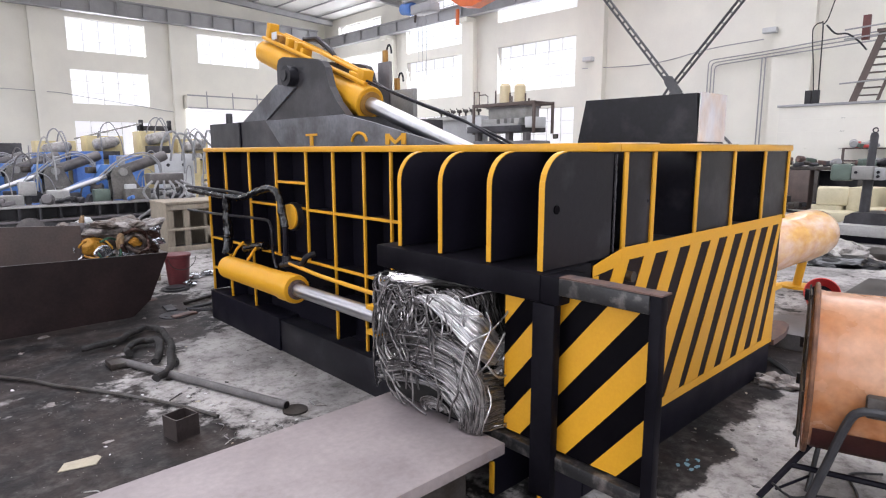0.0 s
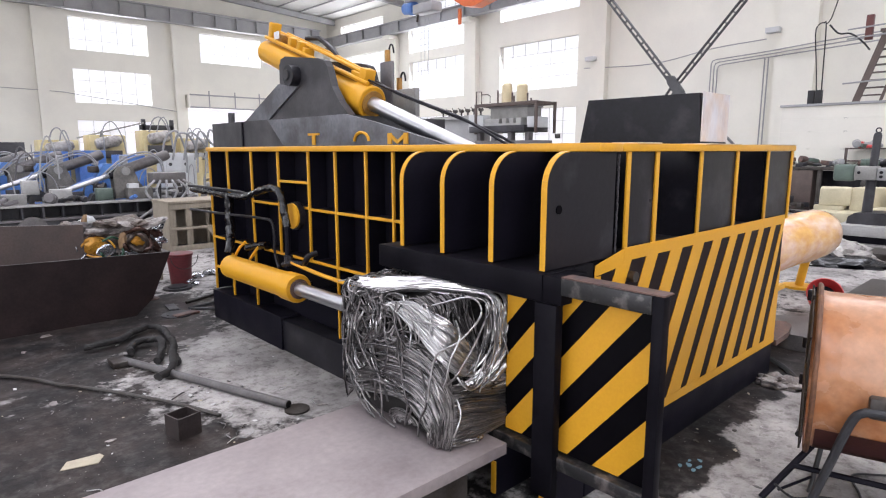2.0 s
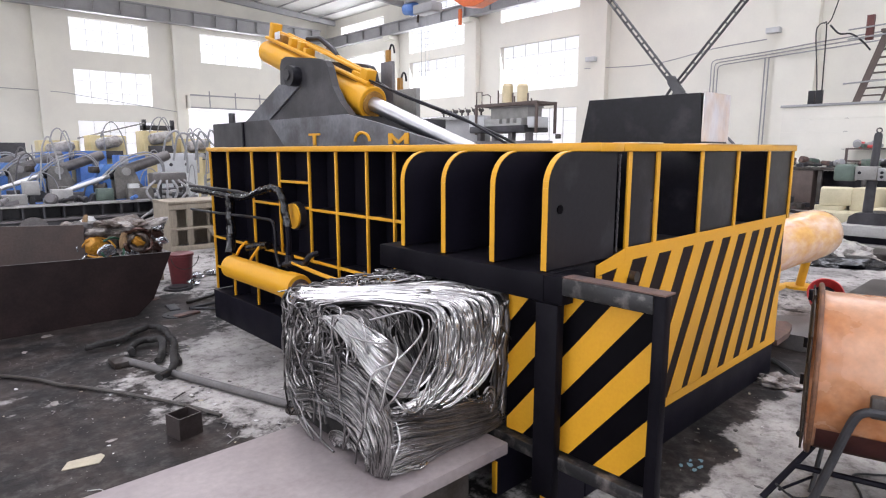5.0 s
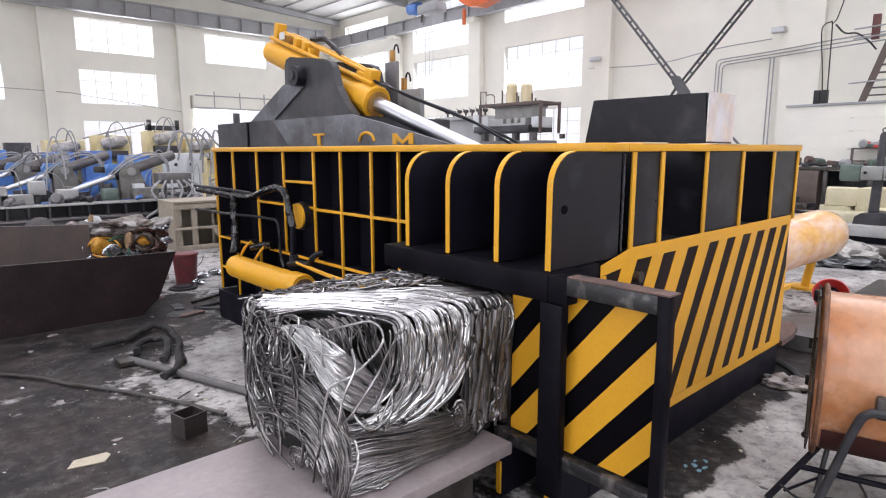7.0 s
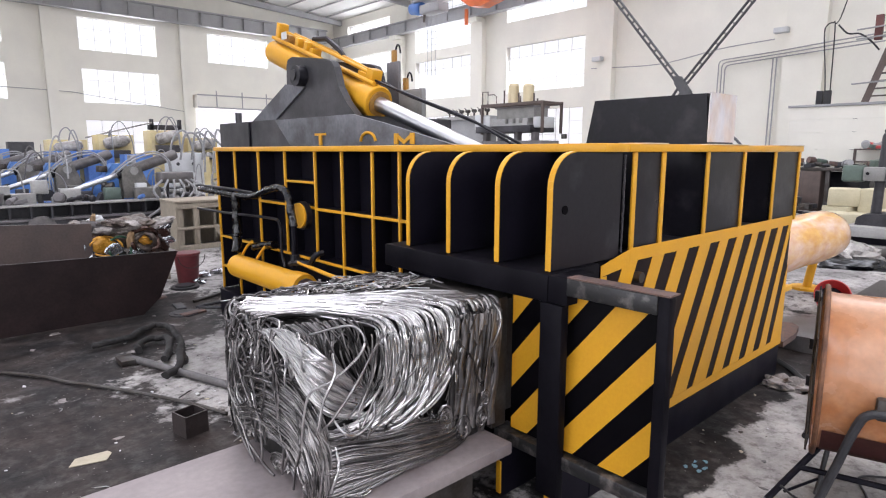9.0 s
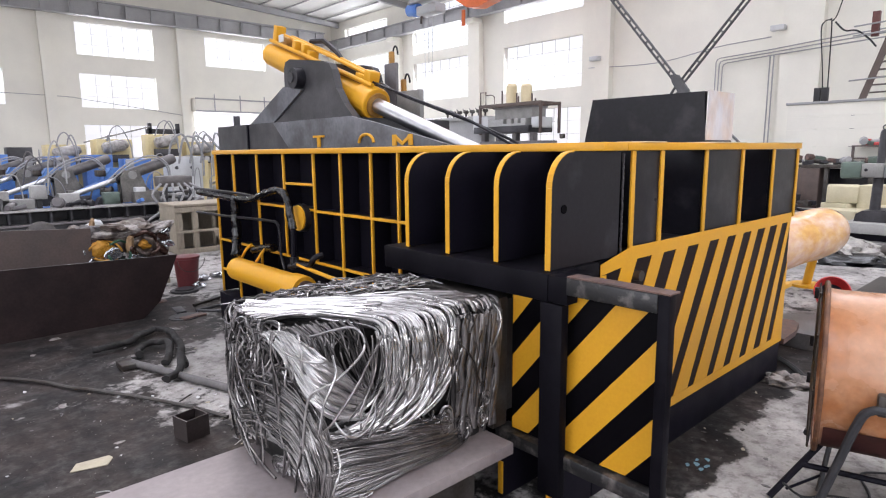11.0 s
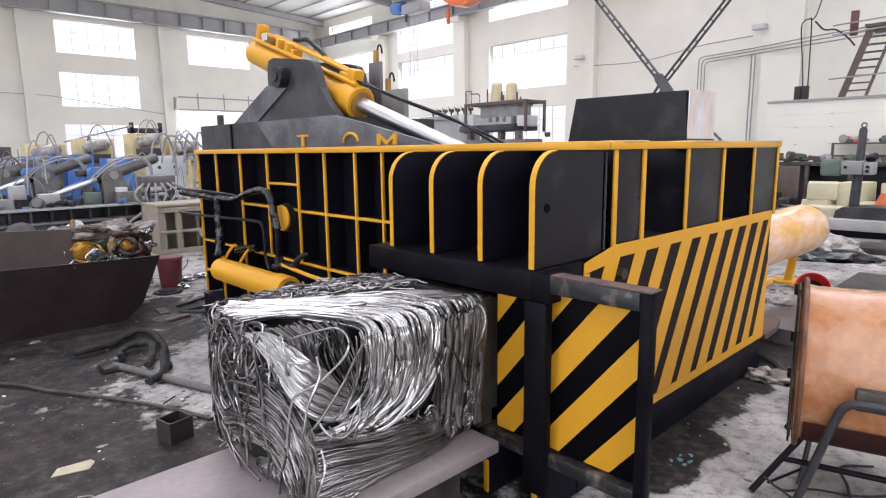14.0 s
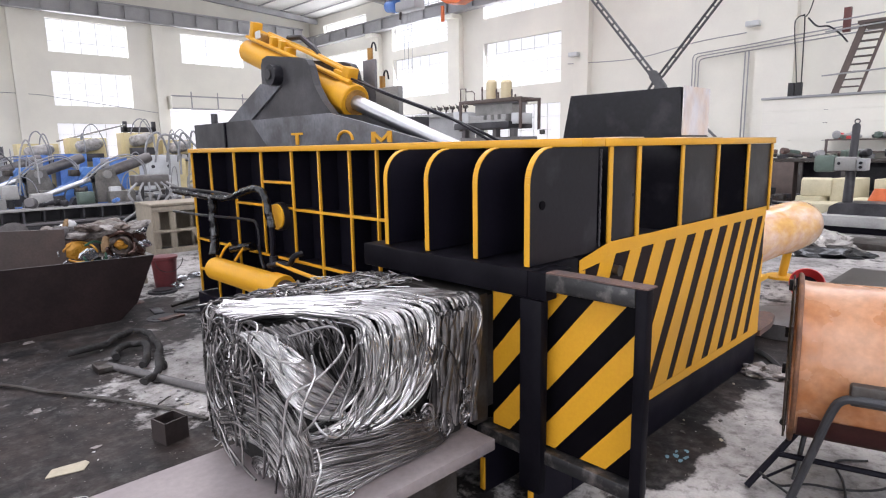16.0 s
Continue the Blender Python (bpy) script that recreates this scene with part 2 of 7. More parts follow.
def concrete():
    """Pale worn concrete under broad oil stains and the skip's painted shadow, with scuffs, dust and swarf specks."""
    m = material("oil_stained_shaded_concrete", (0.46, 0.44, 0.425), 0.55, vary=0.2, scale=1.1, fine=55, bump=0.25, second=(0.20, 0.19, 0.188), patch=0.48, rough_vary=0.2, spec=0.12)
    nt = m.node_tree
    n, l = nt.nodes, nt.links
    b = n["Principled BSDF"]
    tc = n.new("ShaderNodeTexCoord")

    def op(kind, a, c=0.0, clamp=False):
        k = n.new("ShaderNodeMath")
        k.operation, k.use_clamp = kind, clamp
        for i, v in enumerate((a, c)):
            if isinstance(v, (int, float)):
                k.inputs[i].default_value = v
            else:
                l.new(v, k.inputs[i])
        return k.outputs[0]

    def tex(scale, detail=8, rough=0.68):
        t = n.new("ShaderNodeTexNoise")
        t.inputs["Scale"].default_value, t.inputs["Detail"].default_value, t.inputs["Roughness"].default_value = scale, detail, rough
        t.inputs["Distortion"].default_value = 0.15
        l.new(tc.outputs["Object"], t.inputs["Vector"])
        return t.outputs["Fac"]

    def blob(x, y, r):
        v = n.new("ShaderNodeVectorMath")
        v.operation = "DISTANCE"
        l.new(tc.outputs["Object"], v.inputs[0])
        v.inputs[1].default_value = (x, y, 0)
        return op("SUBTRACT", 1.0, op("DIVIDE", v.outputs["Value"], r), True)
    # oil at the near left; the second blob paints the skip's shadow
    oil = op("ADD", op("MULTIPLY", blob(-2.3, 1.9, 2.6), 1.55), op("MULTIPLY", blob(-1.7, 5.2, 2.1), 1.8))
    for x, y, r, w in ((0.25, 0.0, 0.42, 2.6), (0.75, 0.02, 0.42, 2.6), (1.25, 0.05, 0.42, 2.6), (1.75, 0.08, 0.42, 2.6), (0.62, -0.22, 0.26, 2.2), (0.30, -0.25, 0.20, 1.6), (2.6, 0.2, 0.8, 1.6)):
        oil = op("ADD", oil, op("MULTIPLY", blob(x, y, r), w))
    oil = op("ADD", oil, op("MULTIPLY", blob(-2.9, 1.4, 1.7), 1.3))
    oil = op("ADD", oil, op("MULTIPLY", blob(-0.5, -0.6, 1.2), 0.7))
    oil = op("SUBTRACT", oil, op("MULTIPLY", blob(-0.42, 2.65, 1.45), 1.9))
    oil = op("SUBTRACT", oil, op("MULTIPLY", blob(1.15, -0.9, 1.1), 1.9))
    oil = op("SUBTRACT", oil, op("MULTIPLY", blob(0.25, -0.65, 0.6), 1.5))
    big = op("MULTIPLY", op("SUBTRACT", tex(2.4), 0.5), 3.4)
    mask = op("MULTIPLY", op("SUBTRACT", op("ADD", op("MULTIPLY", oil, 1.15), op("ADD", op("ADD", big, op("MULTIPLY", op("SUBTRACT", tex(7.0), 0.5), 2.6)), 0.12)), 0.30), 2.6, True)
    fine = op("MULTIPLY", op("SUBTRACT", tex(9.0, 7, 0.66), 0.47), 5.0, True)
    stain_and_shade = n.new("ShaderNodeMix")
    stain_and_shade.data_type = "RGBA"
    tone = n.new("ShaderNodeMix")
    tone.data_type = "RGBA"
    tone.inputs[6].default_value, tone.inputs[7].default_value = (0.034, 0.0245, 0.0215, 1), (0.0050, 0.0048, 0.0058, 1)
    l.new(op("MULTIPLY", op("SUBTRACT", tex(1.6, 5), 0.40), 5.0, True), tone.inputs["Factor"])
    # long pale scuffs through the oil
    scuff = n.new("ShaderNodeMapping")
    scuff.inputs["Scale"].default_value, scuff.inputs["Rotation"].default_value = (26.0, 2.2, 1.0), (0, 0, 0.5)
    l.new(tc.outputs["Object"], scuff.inputs["Vector"])
    streak = n.new("ShaderNodeTexNoise")
    streak.inputs["Scale"].default_value, streak.inputs["Detail"].default_value, streak.inputs["Distortion"].default_value = 1.0, 4.0, 1.2
    l.new(scuff.outputs[0], streak.inputs["Vector"])
    worn = n.new("ShaderNodeMix")
    worn.data_type = "RGBA"
    worn.inputs[7].default_value = (0.085, 0.078, 0.075, 1)
    l.new(op("MULTIPLY", op("MULTIPLY", op("SUBTRACT", streak.outputs["Fac"], 0.60), 6.0, True), op("MULTIPLY", op("SUBTRACT", tex(3.1, 4), 0.42), 3.0, True)), worn.inputs["Factor"])
    l.new(tone.outputs[2], worn.inputs[6])
    l.new(worn.outputs[2], stain_and_shade.inputs[7])
    l.new(op("MULTIPLY", mask, op("ADD", op("MULTIPLY", fine, -0.13), 0.97), True), stain_and_shade.inputs["Factor"])
    l.new(b.inputs["Base Color"].links[0].from_socket, stain_and_shade.inputs[6])
    dirt = n.new("ShaderNodeMix")
    dirt.data_type, dirt.blend_type = "RGBA", "MULTIPLY"
    dirt.inputs[7].default_value = (0.42, 0.40, 0.40, 1)
    l.new(op("MULTIPLY", op("SUBTRACT", tex(4.0, 8, 0.68), 0.48), 4.0, True), dirt.inputs["Factor"])
    l.new(stain_and_shade.outputs[2], dirt.inputs[6])
    grime = n.new("ShaderNodeMix")
    grime.data_type, grime.blend_type = "RGBA", "MULTIPLY"
    grime.inputs[7].default_value = (0.52, 0.50, 0.50, 1)
    l.new(op("MULTIPLY", op("SUBTRACT", tex(13.0, 8, 0.72), 0.50), 7.0, True), grime.inputs["Factor"])
    l.new(dirt.outputs[2], grime.inputs[6])
    speck = n.new("ShaderNodeTexVoronoi")
    speck.inputs["Scale"].default_value = 28.0
    l.new(tc.outputs["Object"], speck.inputs["Vector"])
    sp = op("MULTIPLY", op("LESS_THAN", speck.outputs["Distance"], 0.085), op("GREATER_THAN", tex(4.0, 3), 0.50))
    dust = n.new("ShaderNodeMix")
    dust.data_type = "RGBA"
    dust.inputs[7].default_value = (0.42, 0.40, 0.38, 1)
    l.new(op("MULTIPLY", sp, 0.7), dust.inputs["Factor"])
    l.new(grime.outputs[2], dust.inputs[6])
    l.new(dust.outputs[2], b.inputs["Base Color"])
    return m


M["floor"] = concrete()


# ---- building helpers ----
def box(bm, x0, x1, y0, y1, z0, z1, bevel=0.0):
    r = bmesh.ops.create_cube(bm, size=1.0)
    vs = r["verts"]
    for v in vs:
        v.co = Vector((x0 + (v.co.x + 0.5) * (x1 - x0), y0 + (v.co.y + 0.5) * (y1 - y0), z0 + (v.co.z + 0.5) * (z1 - z0)))
    if bevel:
        es = {e for v in vs for e in v.link_edges}
        bmesh.ops.bevel(bm, geom=list(es), offset=bevel, segments=2, affect="EDGES", profile=0.5)
    return vs


def rod(bm, p, q, r, r2=None, seg=16, caps=True):
    p, q = Vector(p), Vector(q)
    d = q - p
    res = bmesh.ops.create_cone(bm, cap_ends=caps, segments=seg, radius1=r, radius2=r if r2 is None else r2, depth=d.length)
    mt = Matrix.Translation((p + q) / 2) @ d.to_track_quat("Z", "Y").to_matrix().to_4x4()
    bmesh.ops.transform(bm, matrix=mt, verts=res["verts"])
    return res["verts"]


def lathe(bm, p, q, profile, seg=24):
    """A turned body: profile rows (share of the way from p to q, radius)."""
    p, q = Vector(p), Vector(q)
    mt = Matrix.Translation(p) @ (q - p).to_track_quat("Z", "Y").to_matrix().to_4x4()
    length = (q - p).length
    rings = []
    for f, r in profile:
        rings.append([bm.verts.new(mt @ Vector((r * math.cos(a), r * math.sin(a), f * length))) for a in [2 * math.pi * i / seg for i in range(seg)]])
    for a, b in zip(rings, rings[1:]):
        for i in range(seg):
            bm.faces.new((a[i], a[(i + 1) % seg], b[(i + 1) % seg], b[i]))
    bm.faces.new(list(reversed(rings[0])))
    bm.faces.new(rings[-1])


def sweep(bm, pts, r, seg=6, flat=1.0):
    """A tube along points."""
    pts = [Vector(p) for p in pts]
    up = Vector((0.13, 0.21, 0.97))
    rings = []
    for i, p in enumerate(pts):
        d = (pts[min(i + 1, len(pts) - 1)] - pts[max(i - 1, 0)])
        if d.length < 1e-6:
            d = Vector((1, 0, 0))
        d.normalize()
        a = d.cross(up)
        if a.length < 0.05:
            a = d.cross(Vector((1, 0, 0)))
        a.normalize()
        b = d.cross(a)
        rings.append([bm.verts.new(p + (a * math.cos(2 * math.pi * k / seg) + b * math.sin(2 * math.pi * k / seg) * flat) * r) for k in range(seg)])
    for u, v in zip(rings, rings[1:]):
        for k in range(seg):
            bm.faces.new((u[k], u[(k + 1) % seg], v[(k + 1) % seg], v[k]))
    bm.faces.new(list(reversed(rings[0])))
    bm.faces.new(rings[-1])


def prism(bm, outline, axis, a0, a1):
    """A plate: an outline of (u, v) pushed along an axis 'x', 'y' or 'z'."""
    def at(u, v, w):
        return {"x": (w, u, v), "y": (u, w, v), "z": (u, v, w)}[axis]
    lo = [bm.verts.new(at(u, v, a0)) for u, v in outline]
    hi = [bm.verts.new(at(u, v, a1)) for u, v in outline]
    n = len(lo)
    faces = [bm.faces.new(lo), bm.faces.new(list(reversed(hi)))]
    for i in range(n):
        faces.append(bm.faces.new((lo[i], hi[i], hi[(i + 1) % n], lo[(i + 1) % n])))
    bmesh.ops.recalc_face_normals(bm, faces=faces)


def mesh_of(name, bm, mat, smooth=False, angle=35):
    me = bpy.data.meshes.new(name)
    bm.to_mesh(me)
    bm.free()
    me.materials.append(mat)
    if smooth:
        me.polygons.foreach_set("use_smooth", [True] * len(me.polygons))
        me.set_sharp_from_angle(angle=radians(angle))
    return me


def part(name, bm, mat, parent=None, label="", smooth=True):
    ob = new(name, mesh_of(name, bm, mat, smooth))
    ob.parent = parent
    return tagged(ob, label)


def boxpart(name, dims, mat, parent=None, label="", bevel=0.004):
    bm = bmesh.new()
    box(bm, *dims, bevel=bevel)
    return part(name, bm, mat, parent, label)


def rodpart(name, p, q, r, mat, parent=None, label="", seg=20, r2=None):
    bm = bmesh.new()
    rod(bm, p, q, r, r2, seg)
    return part(name, bm, mat, parent, label)


def thing(name, label, category, group="", m=None, kind=""):
    ob = new(name)
    ob.empty_display_size = 0.1
    if m:
        ob.matrix_basis = m
    return tagged(ob, label, category, group, kind)


def arc_pts(points, n=6):
    """Points smoothed through by a Catmull-Rom spline."""
    ps = [Vector(p) for p in points]
    ps = [ps[0] * 2 - ps[1]] + ps + [ps[-1] * 2 - ps[-2]]
    out = []
    for i in range(1, len(ps) - 2):
        a, b, c, d = ps[i - 1:i + 3]
        for k in range(n):
            t = k / n
            out.append(0.5 * ((2 * b) + (c - a) * t + (2 * a - 5 * b + 4 * c - d) * t * t + (3 * b - a - 3 * c + d) * t ** 3))
    out.append(ps[-2])
    return out


# ---- the hall ----
X0, X1, Y0, Y1 = -14.0, 20.66, -12.0, 35.6
EAVE, RIDGE_X, PITCH = 10.45, 3.3, 0.06


def roof_z(x):
    return EAVE + PITCH * (X1 - RIDGE_X - abs(x - RIDGE_X)) if x > RIDGE_X else EAVE + PITCH * (X1 - RIDGE_X) - PITCH * (RIDGE_X - x)


def wall(name, along, at, thick, u0, u1, z1, holes):
    """A wall along 'x' or 'y' with openings (u0, u1, z0, z1) that go through it."""
    bm = bmesh.new()
    us = sorted({u0, u1, *[h[0] for h in holes], *[h[1] for h in holes]})
    zs = sorted({0.0, z1, *[h[2] for h in holes], *[h[3] for h in holes]})
    for a, b in zip(us, us[1:]):
        run = None
        for c, d in zip(zs, zs[1:]):
            open_ = any(h[0] <= (a + b) / 2 <= h[1] and h[2] <= (c + d) / 2 <= h[3] for h in holes)
            if not open_:
                run = [c, d] if run is None else [run[0], d]
            if (open_ or d == zs[-1]) and run:
                lo, hi = sorted((at, at + thick))
                if along == "x":
                    box(bm, a, b, lo, hi, run[0], run[1])
                else:
                    box(bm, lo, hi, a, b, run[0], run[1])
                run = None
    bmesh.ops.remove_doubles(bm, verts=bm.verts, dist=0.0005)
    return tagged(part(name, bm, M["wall"], smooth=False), "white plastered factory hall wall with window openings", "wall", kind="structure")


LEFT_HOLES = [(5.02, 8.87, 7.0, 8.66), (5.02, 8.87, 4.26, 6.04), (5.02, 8.87, 1.56, 3.35), (11.82, 15.66, 6.96, 8.64), (10.86, 15.62, 0.0, 4.22),
              (-2.16, 1.69, 7.0, 8.66), (-2.16, 1.69, 4.26, 6.04), (-9.3, -5.38, 7.0, 8.66), (-9.3, -5.38, 4.26, 6.04)]
RIGHT_HOLES = [(29.11, 33.79, 8.77, 9.89), (29.11, 33.79, 6.6, 7.86), (22.03, 26.65, 7.37, 8.77), (22.03, 26.65, 4.65, 6.85), (14.75, 19.44, 8.03, 9.26), (14.75, 19.44, 4.6, 6.85),
               (14.75, 19.44, 1.28, 3.7), (22.03, 26.65, 1.28, 3.66), (29.11, 33.79, 3.94, 5.76), (22.03, 26.65, 9.15, 9.9)]
# openings of the unseen south and west walls, added to let light in
ADDED_BACK_HOLES = [(-11.0, -5.0, 0.0, 6.0), (-2.0, 3.0, 4.5, 8.6), (7.0, 12.0, 4.5, 8.6)]
ADDED_SIDE_HOLES = [(-9.0, -4.0, 4.4, 8.6), (0.0, 6.0, 0.0, 6.0), (10.0, 15.0, 4.4, 8.6), (20.0, 25.0, 4.4, 8.6)]
WALL_TOP = 10.45
wall("wall_north", "x", Y1, 0.3, X0 - 0.3, X1 + 0.3, 11.55, LEFT_HOLES)
wall("wall_east", "y", X1, 0.3, Y0, Y1, WALL_TOP, RIGHT_HOLES)
# south and west walls are out of view, added to close the hall
wall("wall_south", "x", Y0, -0.3, X0 - 0.3, X1 + 0.3, 11.55, ADDED_BACK_HOLES)
wall("wall_west", "y", X0, -0.3, Y0, Y1, WALL_TOP, ADDED_SIDE_HOLES)

bm = bmesh.new()
box(bm, X0 - 30, X1 + 30, Y0 - 30, Y1 + 30, -0.3, 0.0)
tagged(part("floor", bm, M["floor"], smooth=False), "grey concrete workshop floor dark with oil stains and painted shadow", "floor", kind="structure")

# roof strips left open out of view, added for light from above
ADDED_ROOF_STRIPS = [(-7.0, -5.2), (0.5, 2.3), (8.0, 9.8), (15.5, 17.3), (23.0, 24.8)]
bm = bmesh.new()
_ys = [Y0 - 0.5] + [v for r in ADDED_ROOF_STRIPS for v in r] + [Y1 + 0.5]
for _a, _b in zip(_ys[::2], _ys[1::2]):
    prism(bm, [(X0 - 0.6, roof_z(X0)), (RIDGE_X, roof_z(RIDGE_X)), (X1 + 0.6, roof_z(X1)), (X1 + 0.6, roof_z(X1) + 0.2), (RIDGE_X, roof_z(RIDGE_X) + 0.2), (X0 - 0.6, roof_z(X0) + 0.2)], "y", _a, _b)
tagged(part("ceiling", bm, M["ceiling"], smooth=False), "white corrugated sheet roof over grey steel", "ceiling", kind="structure")

# pale overcast sky beyond the openings
M["sky"] = bpy.data.materials.new("overcast_sky")
M["sky"].use_nodes = True
_n = M["sky"].node_tree.nodes
_n["Principled BSDF"].inputs["Emission Color"].default_value = (0.97, 0.98, 1.0, 1)
_n["Principled BSDF"].inputs["Emission Strength"].default_value = 0.56
bm = bmesh.new()
box(bm, -30, 34, 43.0, 43.2, -1, 18)
box(bm, 28.0, 28.2, -22, 43, -1, 18)
tagged(part("backdrop", bm, M["sky"], smooth=False), "pale overcast sky seen through windows", "sky", kind="structure")

LIGHT = 1.0
# lamps in the added roof strips brighten upward faces
for _a, _b in ADDED_ROOF_STRIPS:
    area("added_roof_light", (3.3, (_a + _b) / 2, 11.75), (3.3, (_a + _b) / 2 + 0.001, 0), 30.0, _b - _a, 1500 * LIGHT, (0.95, 0.975, 1.0))
# light of the sky in the openings
for (a, b, c, d), e in ((LEFT_HOLES[0], 1), (LEFT_HOLES[1], 1), (LEFT_HOLES[3], 1), (LEFT_HOLES[4], 1.4), (LEFT_HOLES[5], 1), (LEFT_HOLES[6], 1)):
    area("window_light", ((a + b) / 2, Y1 + 0.2, (c + d) / 2), ((a + b) / 2, 0, (c + d) / 2 - 6), b - a, d - c, 170 * e * (b - a) * (d - c) / 6.4 * LIGHT, (0.93, 0.97, 1.0))
for a, b, c, d in RIGHT_HOLES[:6]:
    area("window_light", (X1 + 0.2, (a + b) / 2, (c + d) / 2), (0, (a + b) / 2, (c + d) / 2 - 5), b - a, d - c, 170 * (b - a) * (d - c) / 6.4 * LIGHT, (0.93, 0.97, 1.0))
# lamps in the added, unseen openings light the near side
for a, b, c, d in ADDED_BACK_HOLES:
    area("window_light", ((a + b) / 2, Y0 - 0.2, (c + d) / 2), ((a + b) / 2, 10, 1), b - a, d - c, 320 * (b - a) * (d - c) / 22 * LIGHT, (0.96, 0.98, 1.0))
for a, b, c, d in ADDED_SIDE_HOLES:
    area("window_light", (X0 - 0.2, (a + b) / 2, (c + d) / 2), (10, (a + b) / 2, 1), b - a, d - c, 340 * (b - a) * (d - c) / 22 * LIGHT, (0.96, 0.98, 1.0))


def window(u0, u1, z0, z1, along, at, cols, rows, name):
    w = thing(name, "bright steel-framed factory window with small panes", "window", "hall windows", kind="structure")
    bm = bmesh.new()

    def bar(a, b, c, d, t=0.03):
        if along == "x":
            box(bm, a, b, at + 0.08, at + 0.08 + t, c, d)
        else:
            box(bm, at + 0.08, at + 0.08 + t, a, b, c, d)
    for i in range(cols + 1):
        u = u0 + (u1 - u0) * i / cols
        bar(u - 0.021, u + 0.021, z0, z1)
    for i in range(rows + 1):
        z = z0 + (z1 - z0) * i / rows
        bar(u0, u1, z - 0.016, z + 0.016, 0.034)
    part("window_frame", bm, M["pane_bar"], w, smooth=False)


for i, (a, b, c, d) in enumerate(LEFT_HOLES[:4] + LEFT_HOLES[5:]):
    window(a, b, c, d, "x", Y1, 5, 3, "window_%d" % (i + 1))
for i, (a, b, c, d) in enumerate(RIGHT_HOLES):
    window(a, b, c, d, "y", X1, 6, 4 if d - c > 1.3 else 2, "window_%d" % (i + 20))


# ---- the baler ----
def rib_outline():
    """The rounded rib plate over the gate beam: (x, z)."""
    pts = [(-0.12, 1.2), (-0.645, 1.2), (-0.645, 1.55)]
    for i in range(1, 9):
        a = math.pi / 2 * i / 8
        pts.append((-0.645 + 0.15 * (1 - math.cos(a)), 1.55 + 0.15 * math.sin(a)))
    return pts + [(-0.12, 1.70)]


def rib_edge(bm, y, half=0.0135, lift=0.005):
    """The painted edge that follows the rounded rib."""
    pts = [p for p in rib_outline()[1:-1]]
    for (xa, za), (xb, zb) in zip(pts, pts[1:]):
        dx, dz = xb - xa, zb - za
        n = Vector((-dz, dx)).normalized()
        q = [(xa, za), (xb, zb), (xb + n.x * lift, zb + n.y * lift), (xa + n.x * lift, za + n.y * lift)]
        prism(bm, q, "y", y - half, y + half)


def hazard_band(lo, hi, slope, y0, y1, z0, z1):
    """A slanting band lo < y + slope * z < hi, cut to a rectangle: its corners (y, z)."""
    pts = [(y0, z0), (y1, z0), (y1, z1), (y0, z1)]
    for sign, limit in ((1, hi), (-1, -lo)):
        out = []
        for (ya, za), (yb, zb) in zip(pts, pts[1:] + pts[:1]):
            fa, fb = sign * (ya + slope * za) - limit, sign * (yb + slope * zb) - limit
            if fa <= 0:
                out.append((ya, za))
            if fa * fb < 0:
                out.append((ya + (yb - ya) * fa / (fa - fb), za + (zb - za) * fa / (fa - fb)))
        pts = out
    return pts


